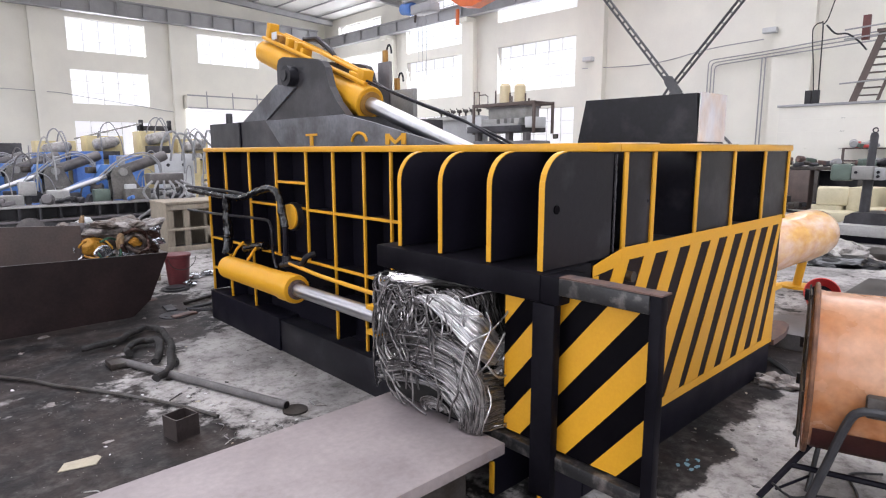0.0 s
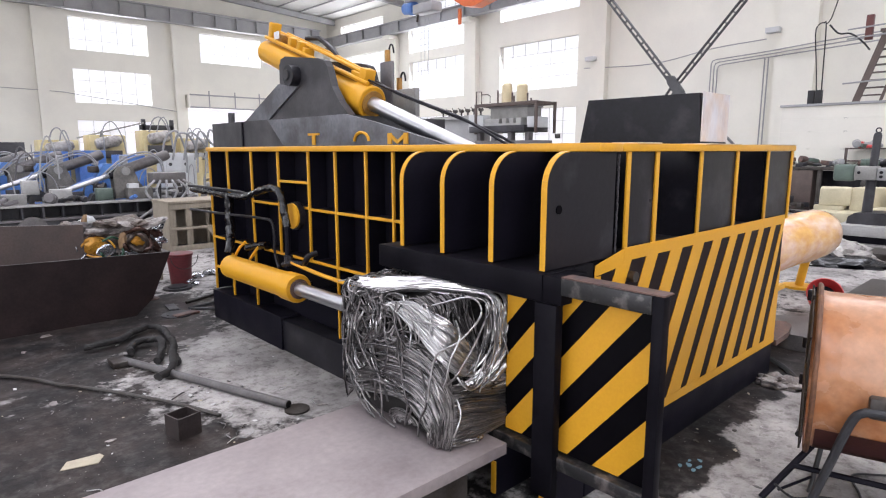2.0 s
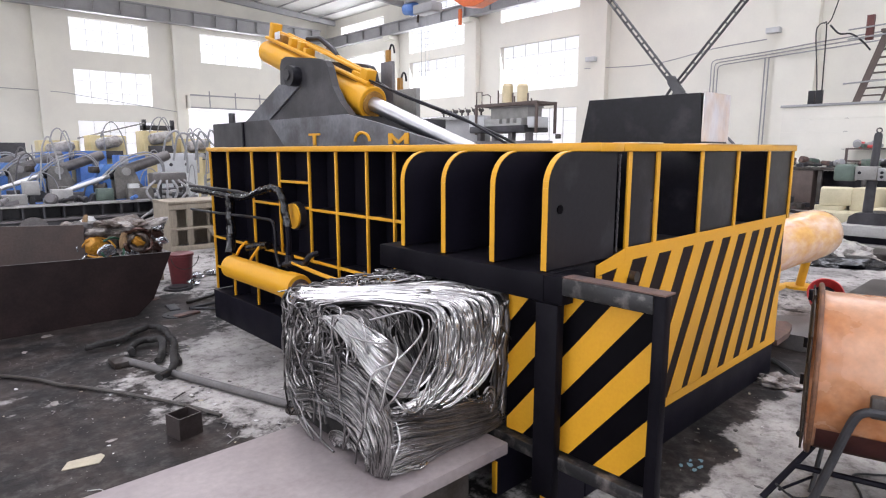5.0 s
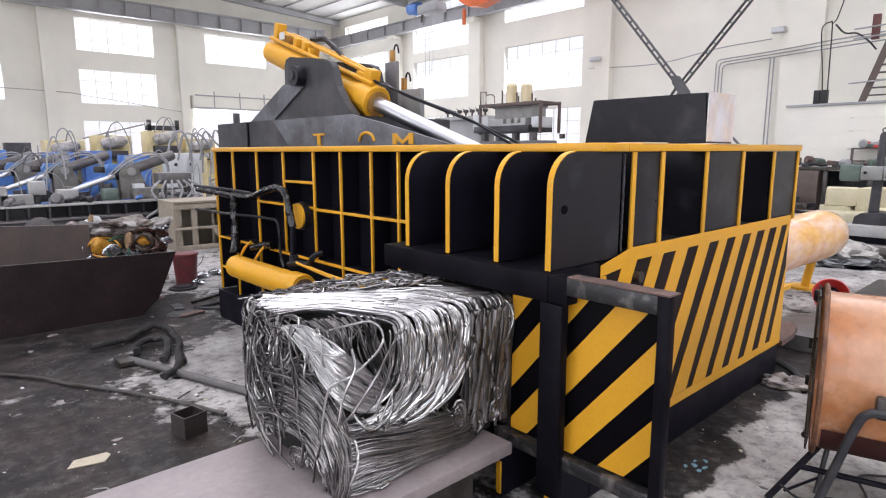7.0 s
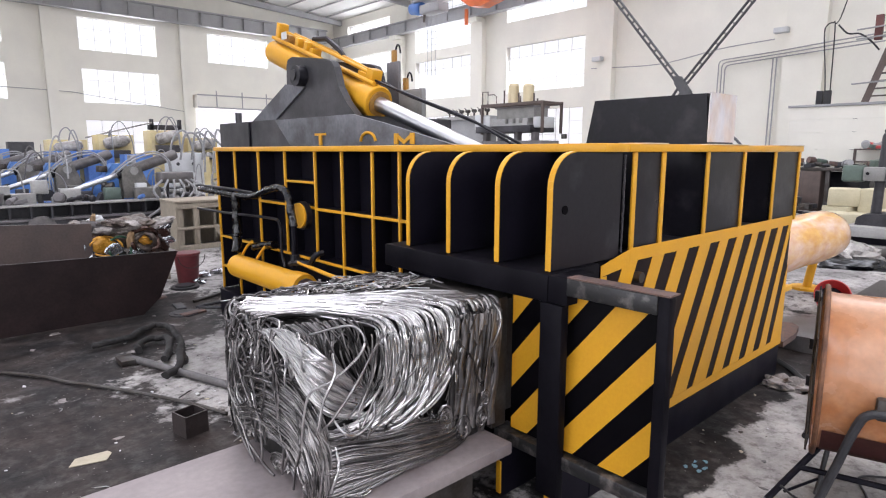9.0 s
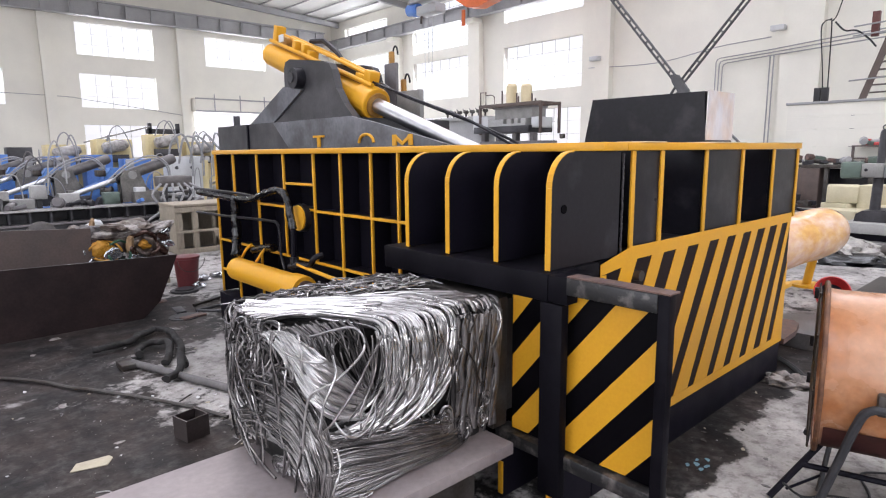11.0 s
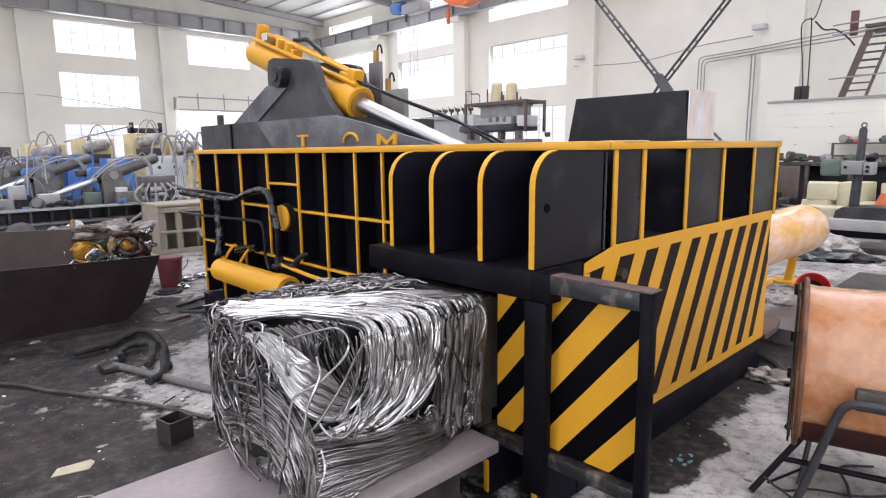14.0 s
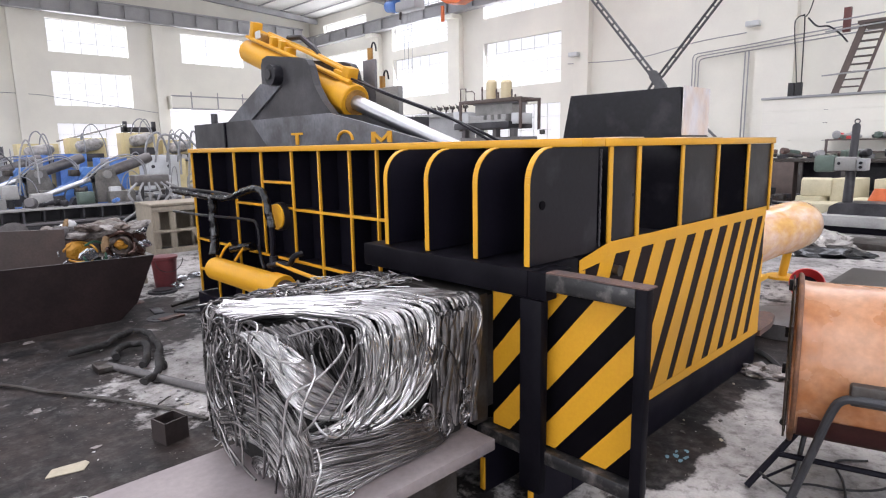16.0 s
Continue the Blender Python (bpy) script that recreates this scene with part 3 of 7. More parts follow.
def scrap_baler():
    b = thing("scrap_baler", "large black and yellow hydraulic scrap metal baler standing on concrete", "baler")
    # shell round the bale tunnel
    for name, dims in (("body", (-0.12, 2.28, 1.20, 4.50, 0.0, 1.7015)), ("upper_body", (0.0, 2.28, 0.36, 1.195, 1.09, 1.7015)), ("tunnel_floor", (-0.28, 2.21, 0.012, 1.195, 0.0, 0.375)),
                       ("tunnel_side", (-0.10, 2.21, 0.012, 0.20, 0.38, 1.175)), ("tunnel_side", (-0.10, 2.28, 1.07, 1.195, 0.38, 1.085)), ("tunnel_end", (1.75, 2.205, 0.205, 1.065, 0.38, 1.085)), ("rear_body", (0.62, 2.0, 4.505, 6.15, 0.0, 1.70))):
        boxpart(name, dims, M["black"], b, "black enamelled steel", bevel=0)
    # base plinth
    boxpart("base", (-0.318, -0.125, 3.05, 4.51, 0.0, 0.295), M["black"], b, bevel=0.006)
    boxpart("base", (-0.305, -0.125, 1.25, 3.045, 0.0, 0.275), M["black_satin"], b, bevel=0.006)
    boxpart("base", (-0.28, 2.232, -0.004, 0.010, 0.0, 0.24), M["black"], b)
    # upright ribs of the long side
    for y, z0 in ((4.50, 0.30), (4.07, 0.30), (3.56, 0.30), (3.06, 0.85), (2.57, 0.85), (2.19, 0.30), (1.81, 0.30), (1.51, 0.30)):
        rib = boxpart("rib", (-0.262, -0.122, y - 0.007, y + 0.007, z0, 1.7015), M["black"], b, bevel=0)
        boxpart("edge_strip", (-0.283, -0.263, y - 0.0095, y + 0.0095, z0, 1.7015), M["yellow"], rib, "yellow painted edge", bevel=0.003)
    # level ribs
    for ya, yb, z in ((2.59, 3.04, 1.46), (2.59, 3.55, 1.262), (1.31, 2.56, 1.255), (1.31, 4.49, 0.845), (4.09, 4.49, 0.535), (1.53, 2.56, 0.62)):
        rib = boxpart("rib", (-0.255, -0.123, ya, yb, z - 0.006, z + 0.006), M["black"], b, bevel=0)
        boxpart("edge_strip", (-0.279, -0.256, ya, yb, z - 0.010, z + 0.010), M["yellow"], rib, "yellow painted edge", bevel=0.003)
    # rounded ribs over the gate beam
    for y in (0.96, 0.64, 0.31, 0.012):
        bm = bmesh.new()
        prism(bm, rib_outline(), "y", y - 0.012, y + 0.012)
        rib = part("rounded_rib", bm, M["black_satin"] if y < 0.1 else M["black"], b, smooth=False)
        bm = bmesh.new()
        rib_edge(bm, y)
        part("edge_strip", bm, M["yellow"], rib, "yellow painted edge", smooth=False)
    boxpart("back_plate", (-0.135, -0.122, 0.03, 1.50, 1.09, 1.69), M["black"], b)
    # black disc for the shade of a bolt hole in the last rounded rib
    bm = bmesh.new()
    rod(bm, (-0.56, -0.004, 1.457), (-0.56, 0.004, 1.457), 0.020, seg=16)
    part("hole_disc", bm, M["black_deep"], b)
    # weld seam beside the last rib
    bm = bmesh.new()
    sweep(bm, [(-0.10 + random.uniform(-0.003, 0.003), -0.002, 1.22 + i * 0.012) for i in range(40)], 0.006, 6)
    part("weld_seam", bm, M["charcoal"], b)
    # top rim
    bm = bmesh.new()
    box(bm, -0.30, -0.10, -0.025, 4.515, 1.702, 1.742, bevel=0.006)
    part("top_rim", bm, M["yellow"], b, "yellow top rim")
    bm = bmesh.new()
    box(bm, -0.0985, 2.312, -0.025, 0.11, 1.702, 1.742, bevel=0.006)
    part("top_rim", bm, M["yellow"], b, "yellow top rim, film over its far end")
    for xa, xb in ((0.02, 0.26), (0.78, 1.28), (1.80, 2.31)):
        boxpart("plastic_film", (xa, xb, -0.029, 0.114, 1.742, 1.747), M["film"], b, "clear plastic film", bevel=0)
    # upper side: plates, niches and upright strips
    for xa, xb in ((0.0, 0.26), (0.775, 1.285), (1.815, 2.29)):
        boxpart("side_plate", (xa, xb, 0.0, 0.02, 1.20, 1.70), M["black_satin"], b, "satin black plate", bevel=0)
    for xa, xb in ((0.26, 0.775), (1.285, 1.815)):
        for dims in ((xa - 0.012, xa, 0.021, 0.36, 1.20, 1.70), (xb, xb + 0.012, 0.021, 0.36, 1.20, 1.70), (xa, xb, 0.0, 0.36, 1.18, 1.20)):
            boxpart("niche_plate", dims, M["black_satin"], b, "dark plate of an open niche", bevel=0)
    for x in (-0.018, 0.263, 0.775, 1.29, 1.815, 2.295):
        boxpart("edge_strip", (x - 0.018, x + 0.018, -0.012, 0.0, 1.20, 1.702), M["yellow"], b, "yellow upright strip", bevel=0.003)
    # striped panel below: yellow border and slanting stripes on a dark plate
    bm = bmesh.new()
    prism(bm, [(-0.26, 0.246), (2.228, 0.246), (2.228, 1.20), (-0.015, 1.20), (-0.015, 1.168), (-0.26, 1.168)], "y", -0.012, -0.002)
    panel = part("striped_panel", bm, M["panel_dark"], b, "dark plate with slanting yellow stripes", smooth=False)
    for outline in ([(-0.285, 0.246), (2.232, 0.246), (2.232, 0.300), (-0.285, 0.300)], [(-0.035, 1.168), (2.232, 1.168), (2.232, 1.235), (-0.035, 1.235)],
                    [(-0.285, 1.125), (-0.036, 1.150), (-0.036, 1.232), (-0.285, 1.178)], [(-0.285, 0.301), (-0.235, 0.301), (-0.235, 1.124), (-0.285, 1.124)]):
        bm = bmesh.new()
        prism(bm, outline, "y", -0.0165, -0.0125)
        part("border_stripe", bm, M["yellow"], panel, "yellow painted border", smooth=False)
    for x0, x1, x2, x3 in ((-0.49, -0.37, 0.04, -0.09), (-0.24, -0.12, 0.311, 0.190), (0.0, 0.14, 0.591, 0.452), (0.26, 0.41, 0.868, 0.726), (0.51, 0.68, 1.118, 0.998),
                           (0.764, 0.938, 1.362, 1.250), (1.034, 1.179, 1.601, 1.498), (1.288, 1.432, 1.825, 1.738), (1.542, 1.678, 2.055, 1.965), (1.796, 1.923, 2.229, 2.175), (2.02, 2.20, 2.230, 2.229)):
        bm = bmesh.new()
        za, zb = 0.3005, 1.1675
        if x0 < -0.234:
            za = za + (zb - za) * (-0.234 - x0) / (x3 - x0)
            pts = [(-0.234, za), (x3, zb), (x2, zb), (max(-0.234, x1), 0.3005 if x1 > -0.234 else 0.3005 + (zb - 0.3005) * (-0.234 - x1) / (x2 - x1))]
            if x1 > -0.234:
                pts.append((-0.234, 0.3005))
        elif x1 > 2.1:
            pts = [(x0, za), (2.230, za + (zb - za) * 0.65), (2.230, za)]
        else:
            pts = [(x0, za), (x3, zb), (x2, zb), (x1, za)]
        prism(bm, pts, "y", -0.0160, -0.0125)
        part("hazard_stripe", bm, M["yellow"], panel, "yellow painted stripe", smooth=False)
    boxpart("end_plate", (2.283, 2.30, 0.012, 1.19, 1.20, 1.70), M["yellow"], b, "yellow end plate", bevel=0)
    boxpart("end_plate", (2.212, 2.230, 0.012, 1.19, 0.24, 1.198), M["yellow"], b, "yellow end plate", bevel=0)
    bm = bmesh.new()
    prism(bm, [(2.32, -0.01), (2.62, 0.0), (2.86, 0.05), (2.95, 0.12), (2.90, 0.21), (2.70, 0.26), (2.32, 0.28)], "z", 0.19, 0.235)
    part("lug_plate", bm, M["rust"], b, "rounded rusty lug plate")
    boxpart("pin", (2.232, 2.50, 0.02, 0.06, 0.62, 0.66), M["yellow"], b, "yellow bar")
    rodpart("plug", (0.03, -0.05, 1.085), (0.03, -0.012, 1.085), 0.028, M["steel_dark"], b, "bare steel plug", 14)
    # gate beam and frame
    boxpart("gate_beam", (-0.69, -0.305, -0.022, 1.12, 1.075, 1.196), M["black_gate"], b, "black box beam over the gate", bevel=0.008)
    boxpart("beam_end", (-0.689, -0.50, -0.122, -0.0225, 1.077, 1.194), M["black_gate"], b, bevel=0.006)
    boxpart("beam_shelf", (-0.304, -0.136, 0.012, 1.12, 1.09, 1.19), M["black_gate"], b, bevel=0.004)
    boxpart("gate_post", (-0.695, -0.645, -0.102, 0.012, 0.20, 1.0745), M["black_gate"], b, bevel=0.006)
    boxpart("gate_post", (-0.70, -0.65, -0.566, -0.520, 0.34, 1.196), M["black_gate"], b, bevel=0.006)
    bm = bmesh.new()
    box(bm, -0.70, -0.62, -0.519, -0.1235, 1.125, 1.196, bevel=0.005)
    part("guide_bar", bm, M["scraped"], b, "black guide bar, bare and rusty on top")
    boxpart("bar_top", (-0.698, -0.622, -0.564, -0.125, 1.197, 1.203), M["rust"], b, "scraped rusty bar top", bevel=0)
    boxpart("guide_sill", (-0.66, -0.56, -0.524, 0.30, 0.335, 0.395), M["scraped"], b, "dark bare steel sill", bevel=0.004)
    gate = boxpart("gate", (-0.615, -0.575, -0.512, 0.235, 0.40, 1.105), M["black_deep"], b, "sliding gate with diagonal hazard stripes", bevel=0.003)
    for lo, hi in ((-0.040, 0.081), (0.207, 0.339), (0.463, 0.603), (0.726, 0.857), (0.982, 1.13)):
        bm = bmesh.new()
        prism(bm, hazard_band(lo, hi, 0.822, -0.506, 0.229, 0.404, 1.10), "x", -0.6165, -0.6148)
        part("hazard_stripe", bm, M["yellow"], gate, "yellow painted stripe", smooth=False)
    # ribs under the sill
    for y in (0.96, 0.64, 0.31, 0.012):
        rib = boxpart("foot_rib", (-0.60, -0.285, y - 0.012, y + 0.012, 0.0, 0.33), M["black"], b, bevel=0)
        boxpart("edge_strip", (-0.612, -0.601, y - 0.014, y + 0.014, 0.02, 0.19), M["yellow"], rib, "yellow painted edge", bevel=0.002)
    # gate cylinder on the long side
    bm = bmesh.new()
    lathe(bm, (-0.5, 3.60, 0.69), (-0.5, 2.38, 0.69), [(0, 0.085), (0.012, 0.100), (0.86, 0.100), (0.865, 0.110), (0.985, 0.110), (1, 0.104)], 32)
    cyl = part("gate_cylinder", bm, M["yellow"], b, "yellow hydraulic cylinder")
    rodpart("end_cap", (-0.5, 2.381, 0.69), (-0.5, 2.365, 0.69), 0.075, M["rust"], cyl, "bare steel end cap", 28)
    rodpart("chrome_rod", (-0.5, 2.37, 0.69), (-0.5, 1.36, 0.69), 0.050, M["chrome"], cyl, "polished chrome rod", 28)
    for y in (3.5, 2.6):
        boxpart("saddle", (-0.5, -0.27, y - 0.03, y + 0.03, 0.60, 0.68), M["black"], cyl, "black mounting saddle")
    boxpart("clevis", (-0.56, -0.30, 1.30, 1.42, 0.74, 0.77), M["yellow"], b, "yellow clevis plate")
    boxpart("clevis", (-0.56, -0.30, 1.30, 1.42, 0.58, 0.61), M["yellow"], b, "yellow clevis plate")
    rodpart("clevis_pin", (-0.5, 1.36, 0.56), (-0.5, 1.36, 0.79), 0.03, M["steel_dark"], b, "dark steel pin")
    # oil pipes of the long side
    def pipe(pts, r, mat, label="", n=5):
        bm = bmesh.new()
        wrapped = mat is M["wrapped"]
        sweep(bm, arc_pts(pts, 14 if wrapped else n), r, 14 if wrapped else 10)
        if wrapped:
            for v in bm.verts:
                v.co += noise.noise_vector(v.co * 16) * 0.009 + noise.noise_vector(v.co * 55) * 0.004
        return part("oil_pipe", bm, mat, b, label)
    wrap = M["wrapped"]
    pipe([(-0.42, 4.62, 1.33), (-0.42, 4.2, 1.32), (-0.42, 3.75, 1.31), (-0.42, 3.39, 1.32), (-0.42, 3.12, 1.38), (-0.42, 2.89, 1.415), (-0.42, 2.76, 1.37), (-0.42, 2.70, 1.22), (-0.42, 2.67, 1.12)], 0.030, wrap, "oil pipe wrapped in shiny black film")
    pipe([(-0.42, 2.67, 1.14), (-0.42, 2.67, 1.0), (-0.43, 2.68, 0.80)], 0.022, M["black"])
    pipe([(-0.42, 3.74, 1.33), (-0.42, 3.74, 1.15), (-0.43, 3.72, 0.95), (-0.47, 3.68, 0.80)], 0.042, wrap, "oil pipe wrapped in shiny black film")
    pipe([(-0.42, 4.7, 1.12), (-0.42, 4.0, 1.13), (-0.42, 3.1, 1.155), (-0.42, 2.92, 1.13), (-0.42, 2.89, 1.0), (-0.42, 2.89, 0.88), (-0.43, 2.82, 0.78)], 0.012, M["black_satin"])
    pipe([(-0.42, 4.7, 1.36), (-0.42, 4.0, 1.36), (-0.42, 3.5, 1.35), (-0.42, 3.2, 1.33)], 0.014, M["black_satin"])
    pipe([(-0.43, 2.60, 0.85), (-0.43, 2.2, 0.82), (-0.43, 1.9, 0.81), (-0.43, 1.5, 0.80)], 0.015, M["yellow"], "thin yellow oil pipe")
    pipe([(-0.45, 3.60, 0.775), (-0.44, 3.52, 0.86), (-0.42, 3.44, 0.92)], 0.012, M["yellow"], "thin yellow oil pipe")
    pipe([(-0.45, 3.30, 0.785), (-0.43, 3.22, 0.87), (-0.42, 3.14, 0.93)], 0.012, M["yellow"], "thin yellow oil pipe")
    pipe([(-0.44, 2.72, 0.82), (-0.42, 2.58, 0.85), (-0.42, 2.44, 0.86), (-0.42, 2.36, 0.93), (-0.36, 2.34, 0.95)], 0.022, M["black_satin"])
    pipe([(-0.40, 3.45, 0.86), (-0.40, 3.25, 0.90), (-0.40, 3.05, 0.93)], 0.035, wrap, "oil pipe wrapped in shiny black film")
    for y in (2.67, 3.74):
        rodpart("fitting", (-0.42, y, 0.84), (-0.42, y, 0.90), 0.036, M["black_satin"], b, seg=8)
    # hand wheel
    wheel = rodpart("flange_wheel", (-0.30, 2.70, 1.20), (-0.345, 2.70, 1.20), 0.112, M["black_satin"], b, "black and yellow round flange", 28)
    rodpart("wheel_face", (-0.346, 2.70, 1.20), (-0.362, 2.70, 1.20), 0.100, M["yellow"], wheel, "yellow face", 28)
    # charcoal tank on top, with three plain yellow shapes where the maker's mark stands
    bm = bmesh.new()
    prism(bm, [(3.36, 1.745), (6.2, 1.745), (6.2, 2.045), (3.36, 2.045)], "x", 0.46, 1.9)
    part("lid_deck", bm, M["charcoal"], b, "charcoal primed steel lid deck", smooth=False)
    bm = bmesh.new()
    prism(bm, [(1.72, 1.745), (4.25, 1.745), (4.6, 2.035), (3.1, 2.035), (2.66, 1.95)], "x", 0.425, 0.457)
    part("deck_plate", bm, M["deck_grey"], b, "blotchy grey deck plate", smooth=False)
    boxpart("deck_seam", (0.44, 0.458, 5.28, 5.31, 1.745, 2.04), M["black"], b, bevel=0)
    for ya, yb in ((3.54, 3.74), (2.70, 2.98), (2.20, 2.46)):
        bm = bmesh.new()
        c = (ya + yb) / 2
        if ya > 3:
            box(bm, 0.412, 0.424, ya, yb, 1.855, 1.875)
            box(bm, 0.412, 0.424, c - 0.025, c + 0.025, 1.76, 1.855)
        elif ya > 2.5:
            pts = [(0.418, c + 0.11 * math.cos(a), 1.79 + 0.075 * math.sin(a)) for a in [math.pi * i / 12 for i in range(13)]]
            sweep(bm, pts, 0.014, 6)
        else:
            for y0 in (ya, yb - 0.05):
                box(bm, 0.412, 0.424, y0, y0 + 0.05, 1.76, 1.85)
            prism(bm, [(ya + 0.05, 1.84), (ya + 0.05, 1.805), (c, 1.76), (yb - 0.05, 1.805), (yb - 0.05, 1.84), (c, 1.79)], "x", 0.413, 0.423)
        part("yellow_mark", bm, M["yellow"], b, "plain yellow raised shape")
    # lid bracket with two cheeks
    for xa, xb in ((0.60, 0.68), (1.12, 1.20)):
        bm = bmesh.new()
        prism(bm, [(5.52, 2.046), (4.62, 2.415), (4.615, 2.62), (4.58, 2.685), (4.48, 2.705), (3.82, 2.615), (3.70, 2.58), (3.65, 2.52), (3.58, 2.33), (3.46, 2.18), (3.30, 2.046)], "x", xa, xb)
        part("bracket_cheek", bm, M["charcoal"], b, "charcoal bracket cheek", smooth=False)
    bm = bmesh.new()
    prism(bm, [(4.615, 2.425), (4.19, 2.37), (4.90, 2.046), (5.51, 2.046)], "x", 0.578, 0.599)
    part("bracket_gusset", bm, M["deck_grey"], b, "scuffed grey gusset plate", smooth=False)
    bm = bmesh.new()
    prism(bm, [(5.55, 2.046), (5.40, 2.10), (4.69, 2.37), (4.69, 2.30), (5.30, 2.05)], "x", 0.681, 1.119)
    part("bracket_web", bm, M["charcoal"], b, smooth=False)
    pin = rodpart("pivot_pin", (0.50, 4.255, 2.480), (0.60, 4.255, 2.480), 0.105, M["black_satin"], b, "black pivot pin boss", 28)
    rodpart("pin_end", (0.485, 4.275, 2.49), (0.50, 4.275, 2.49), 0.055, M["charcoal"], pin, seg=20)
    # lid cylinder
    A, C = Vector((0.9, 5.465, 2.906)), Vector((0.9, 3.329, 2.165))
    d = (C - A).normalized()
    up = Vector((0, 0, 1)) - d * d.z
    up.normalize()
    bm = bmesh.new()
    lathe(bm, A, C, [(0, 0.10), (0.012, 0.135), (0.50, 0.138), (0.502, 0.175), (0.55, 0.175), (0.552, 0.138), (0.90, 0.138), (0.905, 0.165), (0.995, 0.165), (1, 0.155)], 36)
    lid = part("lid_cylinder", bm, M["yellow"], b, "yellow tilted hydraulic lid cylinder")
    rodpart("end_cap", C, C + d * 0.02, 0.12, M["yellow_brown"], lid, "worn brown cap", 28)
    rodpart("chrome_rod", C, Vector((0.9, 1.775, 1.637)), 0.072, M["chrome"], lid, "polished chrome rod", 32)
    boxpart("rod_eye", (0.78, 1.02, 1.55, 1.85, 1.50, 1.72), M["black"], lid)

    def along(f, h, s=0.0):
        return A + (C - A) * f + up * h + Vector((s, 0, 0))

    def lidpipe(rows, r, mat, name="oil_pipe", label=""):
        bm = bmesh.new()
        sweep(bm, [along(*q) for q in rows], r, 8)
        part(name, bm, mat, lid, label)
    lidpipe([(0.02, 0.17, -0.06), (0.98, 0.175, -0.06)], 0.022, M["yellow"])
    lidpipe([(0.10, 0.27, 0.02), (0.55, 0.26, 0.02), (0.92, 0.24, 0.0)], 0.020, M["yellow"])
    lidpipe([(0.12, 0.27, 0.10), (0.60, 0.26, 0.10), (0.92, 0.24, 0.06)], 0.020, M["yellow"])
    lidpipe([(0.30, 0.30, 0.12), (0.42, 0.36, 0.12), (0.55, 0.30, 0.12), (0.65, 0.22, 0.10)], 0.03, M["black_satin"], "hose", "black hose")

    def block(f, h, sx, sy, sz, mat, name, label=""):
        bm = bmesh.new()
        box(bm, -sx, sx, -sy, sy, -sz, sz, bevel=0.006)
        bmesh.ops.transform(bm, matrix=Matrix.Translation(along(f, h)) @ pose(0, 0, 0, math.degrees(math.atan2(d.z, -d.y)) * -1 + 0).to_3x3().to_4x4(), verts=bm.verts)
        return part(name, bm, mat, lid, label)
    for f, h, s in ((0.06, 0.30, 0.07), (0.16, 0.25, 0.10), (0.27, 0.26, 0.06), (0.36, 0.26, 0.06), (0.42, 0.22, 0.05)):
        block(f, h - 0.03, 0.06, s * 0.62, 0.05 if f > 0.1 else 0.085, M["yellow"] if f != 0.16 else M["yellow_brown"], "valve_block", "yellow valve block")
    bm = bmesh.new()
    box(bm, -0.01, 0.0, -0.055, 0.055, -0.04, 0.04)
    bmesh.ops.transform(bm, matrix=Matrix.Translation(along(0.16, 0.25, -0.085)), verts=bm.verts)
    part("name_plate", bm, M["frame"], lid, "small pale plate")
    block(0.93, 0.235, 0.06, 0.055, 0.06, M["yellow"], "valve_block", "yellow valve block")
    block(0.88, 0.19, 0.05, 0.10, 0.04, M["yellow"], "valve_block", "yellow valve block")
    block(0.70, 0.155, 0.06, 0.45, 0.018, M["yellow_brown"], "pipe_carrier")
    block(0.22, 0.155, 0.06, 0.40, 0.018, M["yellow_brown"], "pipe_carrier")
    for s, drop in ((-0.02, 0.0), (0.07, 0.03)):
        bm = bmesh.new()
        sweep(bm, arc_pts([along(0.96, 0.20, s), along(1.10, 0.205 - drop, s), along(1.30, 0.215 - drop, s), along(1.55, 0.235 - drop, s), (0.9 + s, 1.66, 1.80), (0.9 + s, 1.45, 1.70)], 5), 0.012, 8)
        part("hose", bm, M["black_satin"], lid, "black hose")
    # small yellow valves and plate behind the lid cylinder
    boxpart("valve_stand", (1.3, 1.34, 3.53, 3.73, 2.046, 2.63), M["beam_dark"], b, bevel=0.01)
    boxpart("valve_stand", (1.3, 1.36, 3.15, 3.525, 2.046, 2.33), M["grey_warm"], b, bevel=0.01)
    for y, z in ((3.63, 2.63), (3.44, 2.33)):
        boxpart("valve_block", (1.31, 1.35, y - 0.025, y + 0.025, z, z + 0.12), M["yellow_brown"], b, "yellow valve block")
        bm = bmesh.new()
        sweep(bm, [(1.34, y - 0.05 - 0.04 * math.cos(a), z + 0.08 + 0.09 * math.sin(a)) for a in [math.pi * i / 10 for i in range(11)]], 0.010, 8)
        part("hose", bm, M["black_satin"], b)
    # black box on the deck
    bm = bmesh.new()
    prism(bm, [(0.08, 1.748), (0.93, 1.748), (0.87, 2.045), (0.10, 2.045)], "x", 0.93, 1.30)
    part("deck_box", bm, M["black_satin"], b, "black steel box", smooth=False)
    boxpart("plastic_film", (0.935, 1.305, 0.075, 0.083, 1.76, 2.05), M["film_orange"], b, "clear film over striped paint", bevel=0)
    # ejector cylinder behind
    bm = bmesh.new()
    lathe(bm, (2.31, 0.68, 0.70), (5.72, 0.68, 0.70), [(0, 0.275), (0.78, 0.275), (0.79, 0.295), (0.95, 0.295), (0.98, 0.285), (1, 0.24)], 40)
    ej = part("ejector_cylinder", bm, M["film_yellow"], b, "yellow cylinder wrapped in clear plastic film")
    bm = bmesh.new()
    rod(bm, (5.62, 0.80, 0.03), (5.62, 0.74, 0.44), 0.05, seg=14)
